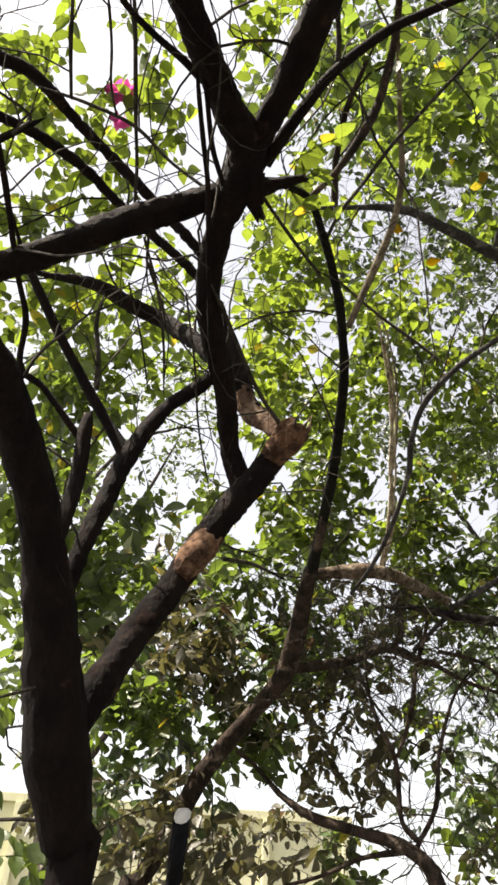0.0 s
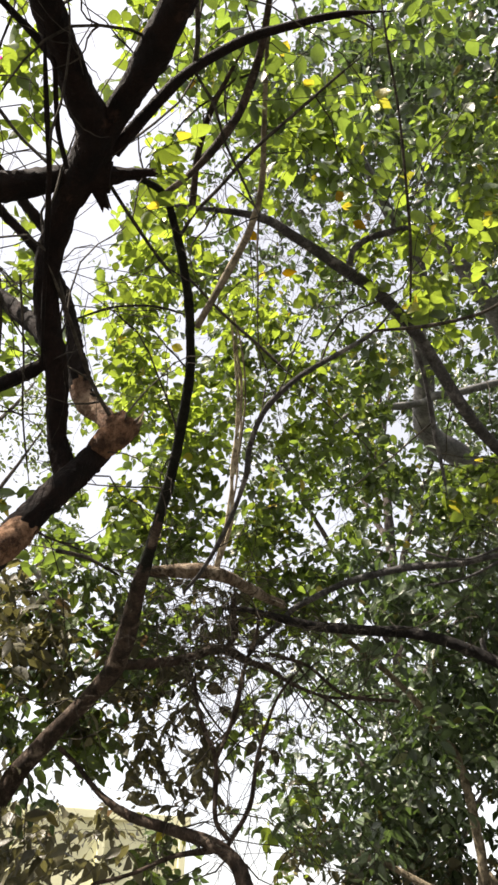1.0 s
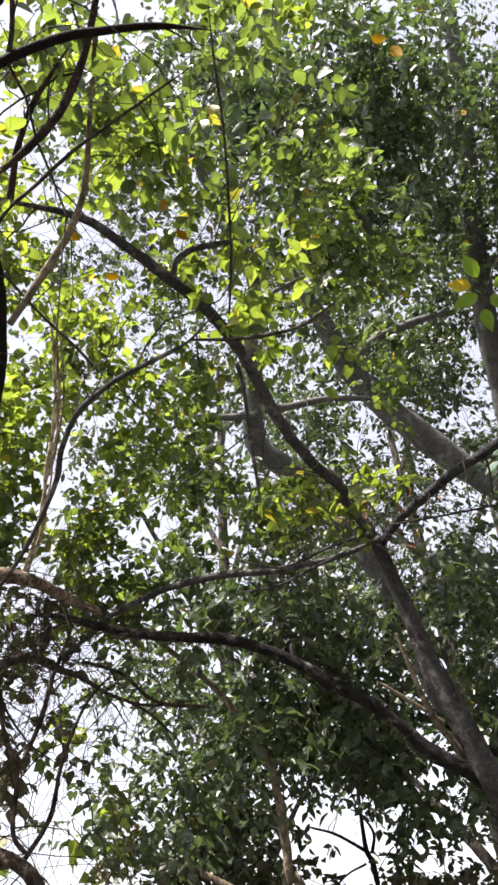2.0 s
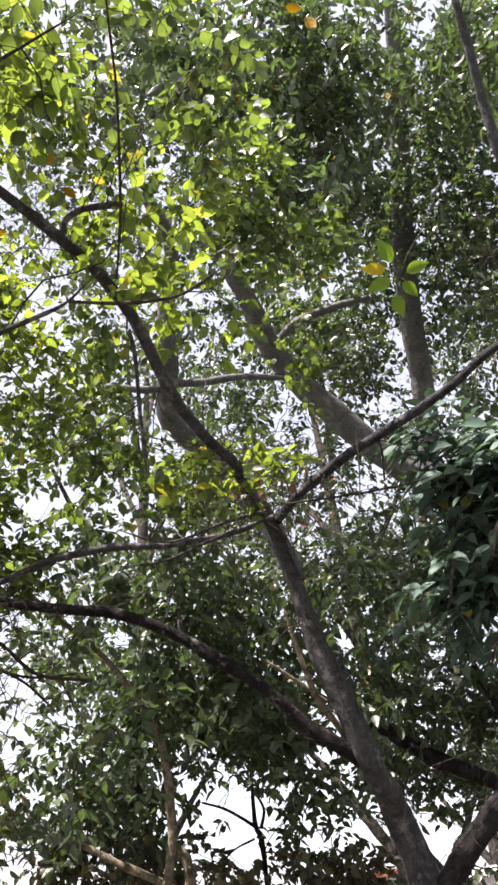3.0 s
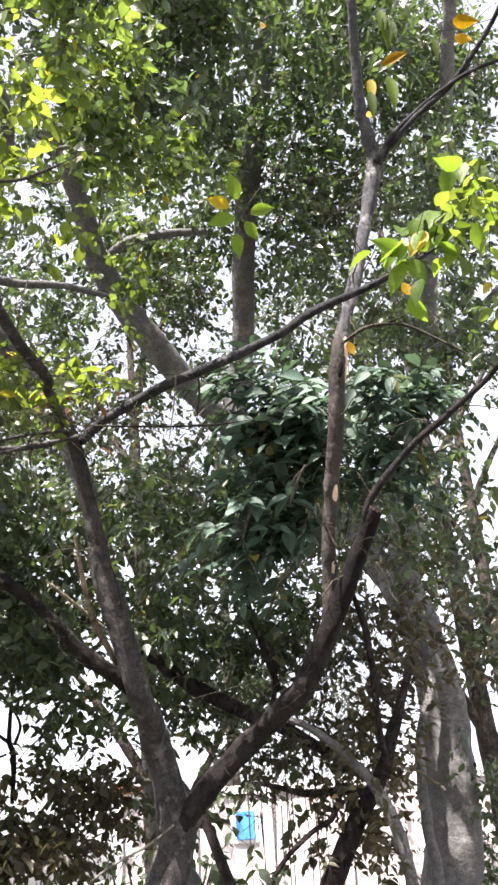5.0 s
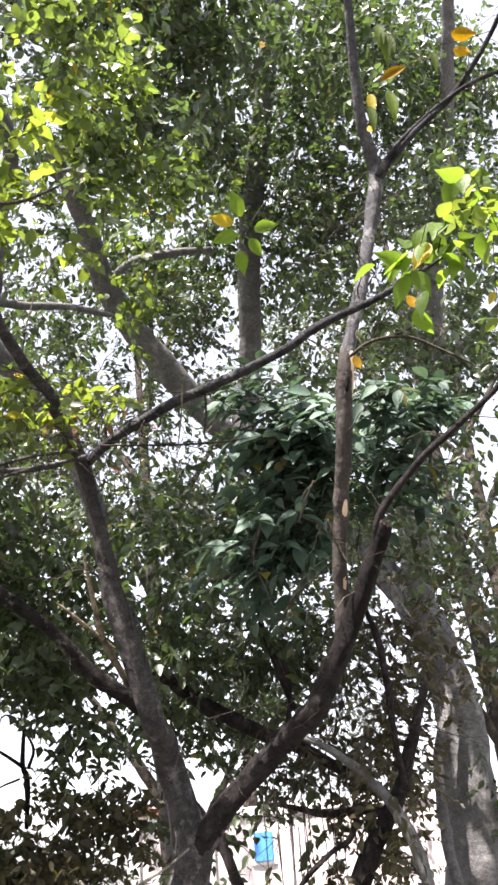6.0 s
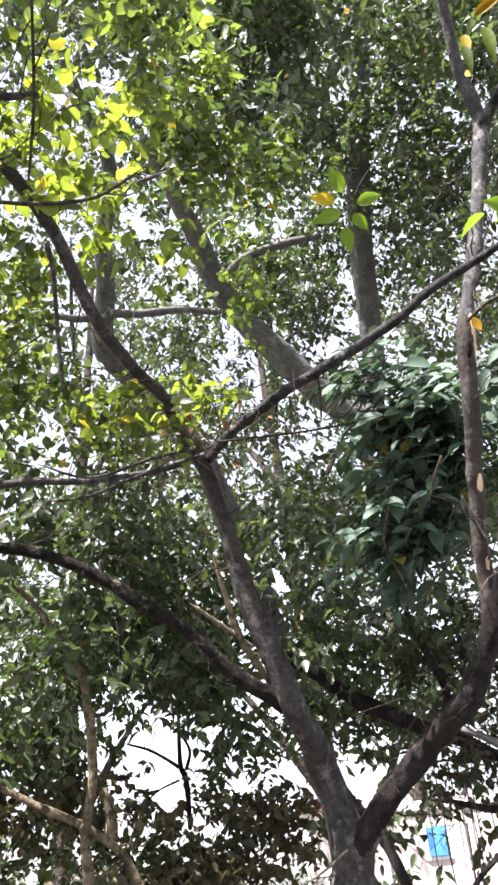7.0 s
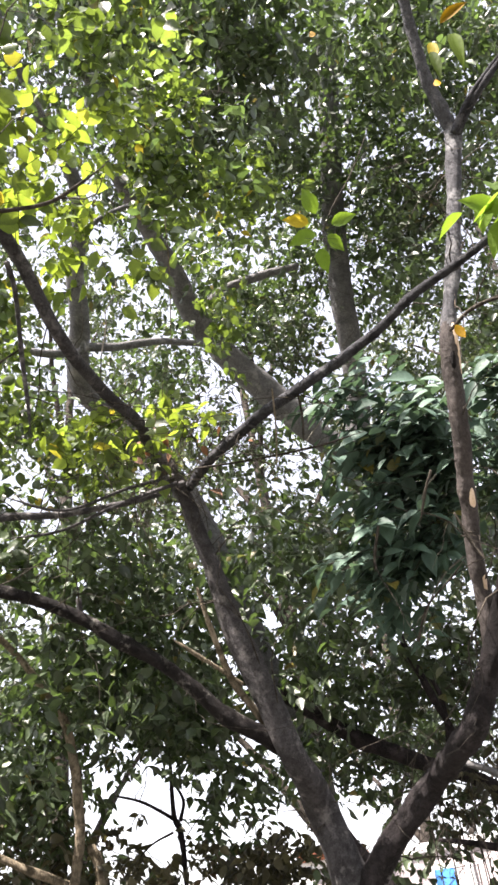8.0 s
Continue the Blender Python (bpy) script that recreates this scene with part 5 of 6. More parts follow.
bough(U, 'big', 3.35, 3.08, 3.65, 0.26, 0.24, 0.18, 60)
bough(U, 'big', 3.00, 3.22, 3.75, 0.26, 0.24, 0.18, 70)
bough(U, 'big', 3.56, 2.77, 3.85, 0.26, 0.24, 0.18, 120)
bough(U, 'big', 3.58, 2.99, 3.71, 0.26, 0.24, 0.18, 66)
bough(U, 'big', 3.35, 3.23, 3.54, 0.26, 0.24, 0.18, 60)
bough(U, 'big', 3.69, 3.31, 3.55, 0.26, 0.24, 0.18, 60)
bough(U, 'dark', 3.61, 3.55, 3.94, 0.30, 0.25, 0.28, 260)
bough(U, 'dark', 3.98, 3.46, 3.84, 0.30, 0.25, 0.28, 260)
bough(U, 'dark', 3.56, 3.76, 3.70, 0.30, 0.25, 0.28, 200)
bough(U, 'big', 2.99, 3.22, 3.27, 0.20, 0.18, 0.12, 50)
bough(U, 'big', 3.00, 3.32, 3.09, 0.20, 0.18, 0.12, 50)
bough(U, 'big', 3.22, 3.23, 3.17, 0.20, 0.18, 0.12, 50)
bough(U, 'big', 3.28, 3.26, 3.74, 0.31, 0.35, 0.34, 260)
bough(U, 'big', 3.25, 3.50, 3.17, 0.33, 0.30, 0.24, 194)
bough(U, 'big', 3.14, 3.18, 4.00, 0.19, 0.30, 0.16, 57)
bough(U, 'big', 3.35, 3.18, 3.88, 0.36, 0.30, 0.24, 251)
bough(U, 'big', 3.84, 2.92, 3.94, 0.37, 0.30, 0.23, 248)
bough(U, 'big', 3.31, 3.51, 3.22, 0.35, 0.30, 0.21, 172)
bough(U, 'big', 4.03, 3.23, 3.72, 0.38, 0.30, 0.26, 241)
bough(G, 'high', 5.45, 4.42, 9.15, 0.97, 0.60, 1.16, 2615)
bough(G, 'high', 5.13, 5.29, 8.83, 1.06, 0.50, 0.86, 2132)
bough(G, 'high', 5.80, 3.44, 8.86, 0.66, 0.50, 0.78, 1377)
bough(G, 'high', 5.27, 3.17, 6.67, 0.54, 0.60, 0.74, 1070)
bough(G, 'dark', 5.63, 3.83, 4.45, 0.42, 0.50, 0.56, 622)
bough(G, 'dark', 6.10, 4.45, 3.96, 0.45, 0.50, 0.55, 406)
bough(G, 'dusk', 6.01, 4.92, 3.21, 0.29, 0.40, 0.74, 432)
bough(L, 'sun', 2.38, 1.39, 3.41, 0.09, 0.20, 0.20, 44)
bough(L, 'sun', 1.50, 2.70, 4.67, 0.38, 0.50, 0.33, 210)
bough(L, 'sun', 1.58, 2.93, 4.32, 0.31, 0.40, 0.21, 120)
bough(L, 'mid', 2.84, 3.71, 5.98, 0.56, 0.50, 0.32, 633)
bough(L, 'mid', 1.92, 2.90, 5.65, 0.47, 0.50, 0.28, 334)
bough(H, 'dark', 4.25, 5.86, 4.39, 0.56, 0.50, 0.46, 675)
bough(H, 'dark', 4.60, 5.42, 3.26, 0.78, 0.50, 0.41, 974)
bough(H, 'dark', 4.98, 5.09, 3.27, 0.55, 0.50, 0.46, 761)
bough(H, 'dark', 3.06, 5.75, 3.95, 0.61, 0.50, 0.35, 863)
bough(H, 'dark', 3.13, 5.99, 3.22, 0.60, 0.50, 0.34, 822)
bough(U, 'dusk', 3.30, 5.70, 1.78, 0.67, 0.50, 0.19, 432)
bough(U, 'dusk', 3.07, 5.81, 1.69, 0.59, 0.50, 0.18, 429)
bough(U, 'dusk', 5.01, 4.75, 2.32, 0.50, 0.50, 0.29, 428)
bough(U, 'dusk', 4.91, 4.48, 1.75, 0.34, 0.40, 0.34, 344)
bough(U, 'dark', 4.45, 5.18, 1.66, 0.47, 0.40, 0.19, 121)
bough(U, 'dusk', 2.36, 6.57, 2.41, 0.46, 0.40, 0.23, 246)
bough(U, 'dusk', 3.51, 6.17, 2.17, 0.50, 0.40, 0.16, 208)
bough(U, 'dark', 4.99, 5.42, 2.29, 0.24, 0.40, 0.32, 81)
bough(A, 'sun', -0.85, 2.70, 4.10, 0.29, 0.50, 0.22, 184)
bough(A, 'sun', -0.52, 2.84, 4.34, 0.24, 0.40, 0.21, 117)
bough(A, 'sun', -0.58, 2.84, 3.75, 0.21, 0.40, 0.19, 115)
bough(A, 'sun', -0.98, 2.13, 4.48, 0.25, 0.50, 0.25, 150)
bough(A, 'sun', -0.06, 2.23, 5.07, 0.20, 0.50, 0.31, 147)
bough(A, 'mid', -0.81, 3.16, 2.76, 0.26, 0.40, 0.19, 203)
bough(A, 'mid', -0.95, 2.96, 3.44, 0.21, 0.40, 0.21, 155)
bough(A, 'mid', -0.51, 3.30, 4.47, 0.18, 0.40, 0.18, 77)
bough(B, 'dusk', 0.15, 4.78, 2.75, 0.37, 0.40, 0.24, 223)
bough(B, 'mid', 0.59, 4.97, 2.75, 0.34, 0.50, 0.38, 67)
bough(B, 'dusk', -0.58, 4.42, 3.57, 0.32, 0.40, 0.29, 325)
bough(B, 'mid', -0.04, 4.93, 3.27, 0.37, 0.40, 0.30, 447)
bough(B, 'sun', 0.50, 4.04, 5.18, 0.40, 0.50, 0.40, 521)
bough(B, 'sun', -0.04, 4.27, 4.64, 0.32, 0.40, 0.32, 336)
bough(B, 'sun', 0.68, 4.32, 4.85, 0.47, 0.50, 0.40, 310)
bough(L, 'mid', 1.19, 4.82, 4.77, 0.55, 0.50, 0.44, 607)
bough(L, 'mid', 0.61, 4.30, 4.88, 0.44, 0.50, 0.44, 480)
bough(L, 'mid', 2.06, 3.31, 5.42, 0.42, 0.50, 0.39, 661)
bough(L, 'mid', 2.89, 4.07, 5.45, 0.33, 0.50, 0.45, 294)
bough(L, 'mid', 0.88, 4.76, 4.21, 0.44, 0.40, 0.33, 577)
bough(L, 'dark', 2.79, 5.61, 3.81, 0.56, 0.50, 0.39, 644)
bough(L, 'dark', 1.43, 5.91, 3.48, 0.48, 0.50, 0.40, 347)
bough(L, 'dark', 3.14, 5.68, 3.21, 0.46, 0.40, 0.29, 311)
bough(H, 'high', 4.94, 7.74, 6.95, 1.01, 0.50, 0.65, 1522)
bough(H, 'high', 3.88, 7.67, 7.75, 0.94, 0.50, 0.79, 1238)
bough(H, 'high', 5.36, 7.05, 7.80, 0.87, 0.50, 0.87, 1269)
bough(G, 'high', 4.77, 6.93, 8.28, 1.06, 0.50, 0.78, 1661)
bough(G, 'high', 6.29, 5.87, 8.26, 0.86, 0.50, 0.93, 1606)
bough(G, 'high', 7.22, 5.47, 7.69, 0.79, 0.50, 0.93, 1709)
bough(G, 'dark', 5.71, 5.08, 4.54, 0.58, 0.50, 0.53, 827)
bough(G, 'high', 6.06, 4.04, 5.68, 0.48, 0.50, 0.59, 750)
bough(G, 'high', 2.99, 4.59, 8.21, 0.84, 0.70, 0.68, 1512)
bough(G, 'high', 5.74, 4.37, 10.15, 1.00, 0.88, 0.93, 986)
bough(G, 'high', 5.23, 4.52, 7.88, 0.75, 0.60, 0.75, 1000)
bough(U, 'dark', 5.10, 5.40, 1.96, 0.48, 0.40, 0.26, 83)
bough(U, 'dusk', 6.00, 4.39, 3.32, 0.28, 0.40, 0.56, 262)
bough(A, 'mid', -0.74, 3.47, 3.12, 0.27, 0.40, 0.22, 246)
bough(A, 'mid', -0.98, 3.13, 2.67, 0.15, 0.40, 0.25, 171)
bough(A, 'dusk', -0.79, 3.42, 2.69, 0.14, 0.40, 0.16, 88)
bough(A, 'mid', -1.08, 3.17, 3.44, 0.17, 0.40, 0.25, 149)
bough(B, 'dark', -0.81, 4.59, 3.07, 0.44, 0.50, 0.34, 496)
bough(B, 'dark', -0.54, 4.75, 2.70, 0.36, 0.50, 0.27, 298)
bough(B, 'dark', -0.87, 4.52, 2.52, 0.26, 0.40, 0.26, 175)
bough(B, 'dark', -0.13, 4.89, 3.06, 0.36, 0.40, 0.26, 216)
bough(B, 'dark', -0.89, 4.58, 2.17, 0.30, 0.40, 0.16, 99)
bough(B, 'dusk', -0.49, 4.66, 2.12, 0.33, 0.40, 0.14, 105)
bough(B, 'dusk', 0.63, 4.95, 3.43, 0.37, 0.40, 0.24, 236)
bough(U, 'dusk', 1.81, 6.52, 2.42, 0.60, 0.50, 0.24, 311)
bough(U, 'dusk', 3.52, 6.16, 2.22, 0.37, 0.40, 0.16, 183)
bough(L, 'dark', 1.84, 5.15, 2.73, 0.27, 0.40, 0.30, 218)
bough(L, 'dark', 1.15, 5.34, 2.67, 0.37, 0.40, 0.27, 49)
bough(L, 'dark', 1.07, 5.21, 2.32, 0.37, 0.40, 0.16, 52)
bough(G, 'high', 6.43, 3.21, 9.39, 0.57, 0.50, 0.95, 1443)
bough(G, 'high', 5.80, 3.30, 9.55, 0.74, 0.50, 0.56, 686)
bough(G, 'high', 7.03, 3.76, 8.38, 0.39, 0.50, 0.78, 1010)
bough(G, 'high', 7.51, 4.42, 7.48, 0.40, 0.50, 0.60, 564)
bough(G, 'high', 3.72, 6.53, 8.77, 0.80, 0.50, 0.67, 1062)
bough(G, 'high', 5.34, 6.25, 8.53, 0.64, 0.40, 0.57, 600)
bough(U, 'dark', 2.12, 6.56, 2.98, 0.42, 0.40, 0.50, 906)
bough(U, 'dusk', 2.14, 6.67, 2.30, 0.44, 0.40, 0.32, 328)
bough(U, 'dark', 2.84, 6.39, 1.87, 0.63, 0.40, 0.14, 428)
bough(U, 'dusk', 3.53, 6.21, 1.87, 0.36, 0.40, 0.18, 218)
bough(U, 'dark', 3.52, 6.35, 2.66, 0.26, 0.40, 0.39, 274)
bough(U, 'dark', 3.05, 6.44, 3.16, 0.53, 0.40, 0.16, 305)
bough(U, 'dark', 4.16, 6.21, 2.77, 0.50, 0.40, 0.41, 472)
bough(B, 'sun', 0.25, 2.64, 5.52, 0.38, 0.50, 0.32, 294)
bough(B, 'sun', 0.05, 3.43, 5.21, 0.32, 0.50, 0.32, 294)
bough(B, 'sun', 0.60, 3.07, 5.72, 0.36, 0.50, 0.30, 309)
bough(B, 'sun', -0.08, 4.17, 5.04, 0.28, 0.50, 0.42, 284)
bough(H, 'high', 0.78, 4.75, 9.37, 1.10, 0.60, 0.87, 1920)
bough(H, 'high', 1.71, 4.22, 9.08, 0.83, 0.60, 0.72, 1388)
bough(H, 'high', 0.41, 6.44, 8.43, 0.94, 0.60, 0.88, 1381)
bough(H, 'high', 1.31, 5.20, 9.27, 1.12, 0.60, 1.00, 1484)
bough(H, 'high', 2.71, 6.15, 8.56, 1.03, 0.60, 0.84, 1005)
bough(B, 'mid', 0.56, 2.63, 5.28, 0.34, 0.40, 0.31, 264)
bough(B, 'mid', 1.00, 3.39, 5.15, 0.29, 0.40, 0.32, 229)
bough(H, 'high', 2.97, 3.55, 7.88, 0.73, 0.70, 0.82, 2381)
bough(H, 'high', 3.53, 4.64, 7.72, 0.60, 0.60, 0.65, 1042)
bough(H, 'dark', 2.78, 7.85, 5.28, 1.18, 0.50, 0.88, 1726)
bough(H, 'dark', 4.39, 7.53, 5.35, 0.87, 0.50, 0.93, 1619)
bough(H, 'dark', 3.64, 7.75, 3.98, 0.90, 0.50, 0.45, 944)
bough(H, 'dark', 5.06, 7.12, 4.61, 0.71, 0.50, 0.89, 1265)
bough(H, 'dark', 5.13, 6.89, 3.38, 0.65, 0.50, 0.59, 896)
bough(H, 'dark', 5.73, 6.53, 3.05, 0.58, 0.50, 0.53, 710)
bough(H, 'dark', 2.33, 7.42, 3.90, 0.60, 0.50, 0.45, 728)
bough(U, 'dusk', 2.87, 5.95, 1.81, 0.73, 0.30, 0.09, 290)
bough(U, 'dusk', 2.84, 5.94, 2.12, 0.49, 0.40, 0.13, 262)
bough(U, 'dusk', 3.52, 5.84, 2.15, 0.32, 0.40, 0.18, 206)
bough(U, 'dark', 2.14, 6.32, 2.65, 0.44, 0.40, 0.48, 767)
bough(U, 'dark', 3.38, 5.95, 2.61, 0.21, 0.40, 0.33, 183)
bough(L, 'dark', 2.76, 5.52, 2.90, 0.45, 0.40, 0.19, 285)
bough(L, 'dark', 2.59, 6.33, 3.39, 0.49, 0.45, 0.31, 321)
bough(A, 'sun', -0.94, 1.89, 4.62, 0.24, 0.40, 0.18, 101)
bough(A, 'sun', -0.71, 2.44, 4.73, 0.31, 0.50, 0.26, 130)
bough(A, 'sun', -0.97, 2.40, 4.03, 0.20, 0.40, 0.20, 97)
bough(A, 'sun', -0.75, 3.06, 3.75, 0.25, 0.40, 0.18, 83)
bough(U, 'dark', 2.07, 6.50, 2.07, 0.38, 0.40, 0.27, 203)
bough(U, 'dark', 2.59, 6.37, 1.95, 0.58, 0.40, 0.17, 400)
bough(U, 'dusk', 3.34, 6.07, 1.94, 0.31, 0.40, 0.20, 146)
bough(U, 'dark', 4.33, 5.86, 1.95, 0.45, 0.30, 0.25, 147)
bough(U, 'dark', 4.80, 5.63, 2.06, 0.42, 0.30, 0.33, 82)
bough(U, 'dark', 1.92, 6.47, 2.61, 0.28, 0.40, 0.43, 196)
bough(U, 'dusk', 4.19, 6.26, 2.14, 0.66, 0.30, 0.16, 217)
bough(U, 'dusk', 2.83, 6.44, 2.22, 0.46, 0.30, 0.12, 176)
bough(G, 'dusk', 6.14, 5.36, 3.02, 0.51, 0.40, 0.46, 307)
bough(G, 'dark', 8.01, 5.61, 4.66, 0.52, 0.40, 0.78, 944)
bough(G, 'high', 6.60, 3.29, 9.79, 0.66, 0.50, 0.93, 1431)
bough(G, 'dark', 4.22, 6.46, 2.89, 0.29, 0.40, 0.29, 163)
bough(U, 'big', 3.44, 3.28, 3.91, 0.33, 0.30, 0.23, 130)
bough(U, 'big', 3.38, 3.49, 3.48, 0.32, 0.30, 0.19, 106)
bough(H, 'high', 2.16, 4.31, 8.70, 0.66, 0.60, 0.88, 2882)
bough(G, 'high', 4.56, 3.25, 8.54, 0.48, 0.60, 0.80, 1286)
bough(G, 'high', 5.46, 4.78, 7.89, 0.49, 0.60, 0.86, 1119)
bough(G, 'high', 4.94, 4.88, 5.52, 0.36, 0.50, 0.51, 426)
bough(G, 'dark', 4.72, 5.71, 3.05, 0.36, 0.40, 0.45, 326)
bough(U, 'dark', 4.64, 6.11, 2.80, 0.49, 0.40, 0.35, 288)
bough(U, 'dark', 5.07, 5.53, 2.74, 0.34, 0.40, 0.34, 191)
bough(B, 'mid', -0.57, 3.77, 4.54, 0.23, 0.40, 0.29, 132)
bough(L, 'mid', 0.15, 4.89, 4.80, 0.35, 0.50, 0.42, 259)
bough(U, 'dark', 3.83, 4.64, 3.75, 0.28, 0.40, 0.44, 489)
bough(A, 'mid', -1.08, 2.90, 3.79, 0.15, 0.40, 0.27, 99)
bough(B, 'mid', -0.37, 4.15, 3.71, 0.19, 0.40, 0.37, 173)
bough(B, 'mid', -0.35, 4.46, 3.03, 0.18, 0.40, 0.30, 122)
bough(B, 'mid', 0.10, 4.56, 3.83, 0.34, 0.40, 0.47, 319)
bough(B, 'mid', 0.16, 4.87, 3.15, 0.29, 0.40, 0.29, 151)
bough(L, 'dark', 1.74, 5.22, 4.70, 0.25, 0.40, 0.47, 236)
bough(L, 'dark', 1.23, 2.85, 5.99, 0.20, 0.50, 0.61, 499)
bough(L, 'dark', 0.97, 3.12, 6.35, 0.22, 0.50, 0.55, 241)
bough(H, 'high', 3.20, 3.37, 8.11, 0.29, 0.50, 0.54, 364)
bough(L, 'mid', 1.39, 4.53, 5.10, 0.23, 0.40, 0.43, 299)
bough(L, 'dark', 2.13, 5.56, 3.40, 0.22, 0.40, 0.43, 186)
bough(G, 'high', 4.85, 4.35, 10.16, 0.40, 0.38, 0.93, 685)
bough(G, 'high', 4.11, 5.08, 8.27, 0.37, 0.40, 0.67, 491)
bough(U, 'dark', 3.74, 4.58, 4.26, 0.25, 0.40, 0.46, 341)
bough(U, 'dark', 4.05, 4.36, 3.89, 0.23, 0.40, 0.41, 368)
bough(U, 'dark', 4.38, 4.07, 3.85, 0.24, 0.40, 0.45, 327)
bough(U, 'dusk', 5.57, 4.73, 2.94, 0.25, 0.40, 0.50, 292)
bough(U, 'dusk', 4.61, 4.06, 1.82, 0.19, 0.30, 0.35, 70)
bough(B, 'mid', 0.18, 4.28, 3.90, 0.32, 0.40, 0.35, 247)
bough(B, 'mid', 0.38, 4.63, 3.19, 0.28, 0.40, 0.31, 51)
bough(U, 'dark', 4.97, 5.23, 3.15, 0.34, 0.40, 0.42, 331)
bough(U, 'dark', 4.55, 5.26, 2.25, 0.30, 0.30, 0.26, 52)
bough(G, 'high', 4.23, 3.08, 7.81, 0.29, 0.40, 0.68, 401)

bough(G, 'dusk', 5.48, 4.80, 3.24, 0.35, 0.35, 0.35, 330)
bough(U, 'dusk', 5.38, 4.89, 2.58, 0.30, 0.30, 0.30, 260)
bough(G, 'dark', 6.79, 4.58, 3.23, 0.30, 0.30, 0.45, 300)
bough(G, 'dark', 7.31, 5.14, 2.21, 0.22, 0.30, 0.50, 240)
bough(G, 'dark', 5.49, 3.14, 5.39, 0.35, 0.35, 0.50, 330)
bough(G, 'dark', 5.30, 4.20, 3.89, 0.35, 0.35, 0.30, 260)
bough(B, 'dusk', -1.09, 5.30, 2.48, 0.30, 0.30, 0.20, 150)
bough(B, 'dusk', -0.73, 5.61, 2.39, 0.30, 0.30, 0.16, 130)
bough(A, 'mid', -0.81, 3.67, 2.54, 0.12, 0.20, 0.20, 90)

bough(L, 'mid', 1.02, 2.27, 5.82, 0.30, 0.30, 0.20, 150)
bough(L, 'sun', 1.53, 2.31, 6.26, 0.30, 0.30, 0.20, 150)
bough(L, 'sun', 1.13, 3.02, 5.47, 0.22, 0.30, 0.30, 140)
bough(H, 'high', 2.59, 3.37, 8.54, 0.50, 0.50, 0.50, 400)
bough(H, 'high', 1.77, 4.11, 8.70, 0.50, 0.50, 0.50, 400)

bough(B, 'dusk', -0.60, 6.59, 2.62, 0.30, 0.30, 0.16, 170)
bough(B, 'dusk', -0.10, 6.70, 2.73, 0.30, 0.30, 0.16, 150)
bough(B, 'mid', 0.31, 6.29, 2.56, 0.22, 0.30, 0.14, 90)
bough(B, 'dusk', -1.40, 5.68, 2.52, 0.30, 0.30, 0.20, 170)

bough(G, 'high', 5.64, 5.37, 8.84, 0.58, 0.51, 0.51, 420)
bough(G, 'high', 4.92, 4.25, 6.43, 0.40, 0.40, 0.40, 380)
bough(G, 'dark', 5.37, 3.76, 5.72, 0.35, 0.40, 0.35, 280)
bough(G, 'dark', 5.98, 3.75, 5.41, 0.35, 0.40, 0.35, 280)
bough(G, 'high', 5.59, 3.13, 7.63, 0.40, 0.40, 0.45, 380)
bough(G, 'high', 5.94, 3.05, 6.89, 0.35, 0.40, 0.40, 300)
bough(H, 'dark', 4.54, 4.50, 5.48, 0.35, 0.40, 0.30, 230)

bough(H, 'high', 1.36, 5.54, 9.40, 0.50, 0.45, 0.45, 420)
bough(H, 'high', 1.41, 5.69, 8.32, 0.50, 0.45, 0.45, 380)
bough(H, 'high', 1.70, 6.13, 7.81, 0.50, 0.45, 0.45, 380)
bough(H, 'high', 2.56, 6.47, 7.37, 0.50, 0.45, 0.45, 330)
bough(H, 'high', 3.37, 6.27, 7.80, 0.50, 0.45, 0.45, 280)
bough(H, 'high', 3.40, 6.47, 6.66, 0.50, 0.45, 0.45, 280)
bough(H, 'high', 4.00, 6.26, 7.28, 0.50, 0.45, 0.45, 260)
bough(H, 'high', 1.87, 6.63, 6.91, 0.50, 0.45, 0.45, 330)
bough(H, 'high', 2.76, 5.98, 8.36, 0.50, 0.45, 0.45, 300)
bough(H, 'high', 2.15, 5.47, 9.23, 0.50, 0.45, 0.45, 330)
bough(H, 'high', 2.25, 6.69, 6.10, 0.50, 0.45, 0.45, 260)
bough(L, 'mid', 1.16, 3.69, 5.96, 0.22, 0.25, 0.25, 120)
bough(L, 'sun', 1.32, 3.52, 5.29, 0.22, 0.25, 0.20, 110)
bough(L, 'sun', 1.67, 3.62, 5.23, 0.22, 0.25, 0.20, 100)

bough(U, 'dark', 1.34, 6.30, 3.00, 0.30, 0.30, 0.25, 260)
bough(U, 'dusk', 1.52, 6.51, 2.60, 0.35, 0.30, 0.20, 240)
bough(U, 'dusk', 1.81, 6.47, 2.30, 0.30, 0.30, 0.15, 160)
bough(U, 'dusk', 2.07, 6.68, 2.23, 0.35, 0.30, 0.25, 260)

bough(U, 'dusk', 5.81, 5.14, 2.45, 0.32, 0.30, 0.22, 170)
bough(U, 'dusk', 5.57, 5.33, 2.24, 0.32, 0.30, 0.18, 150)
bough(U, 'dusk', 5.82, 5.06, 2.14, 0.22, 0.30, 0.16, 110)
bough(U, 'dusk', 5.39, 5.47, 2.47, 0.30, 0.30, 0.18, 130)
bough(U, 'dusk', 5.16, 4.72, 1.72, 0.20, 0.30, 0.20, 100)
bough(U, 'dusk', 5.26, 5.66, 2.36, 0.30, 0.30, 0.12, 90)
bough(U, 'dark', 2.40, 6.85, 3.31, 0.32, 0.32, 0.25, 170)
bough(U, 'dark', 2.22, 7.12, 2.84, 0.30, 0.30, 0.22, 150)
bough(U, 'dusk', 2.33, 7.29, 2.29, 0.32, 0.32, 0.18, 150)
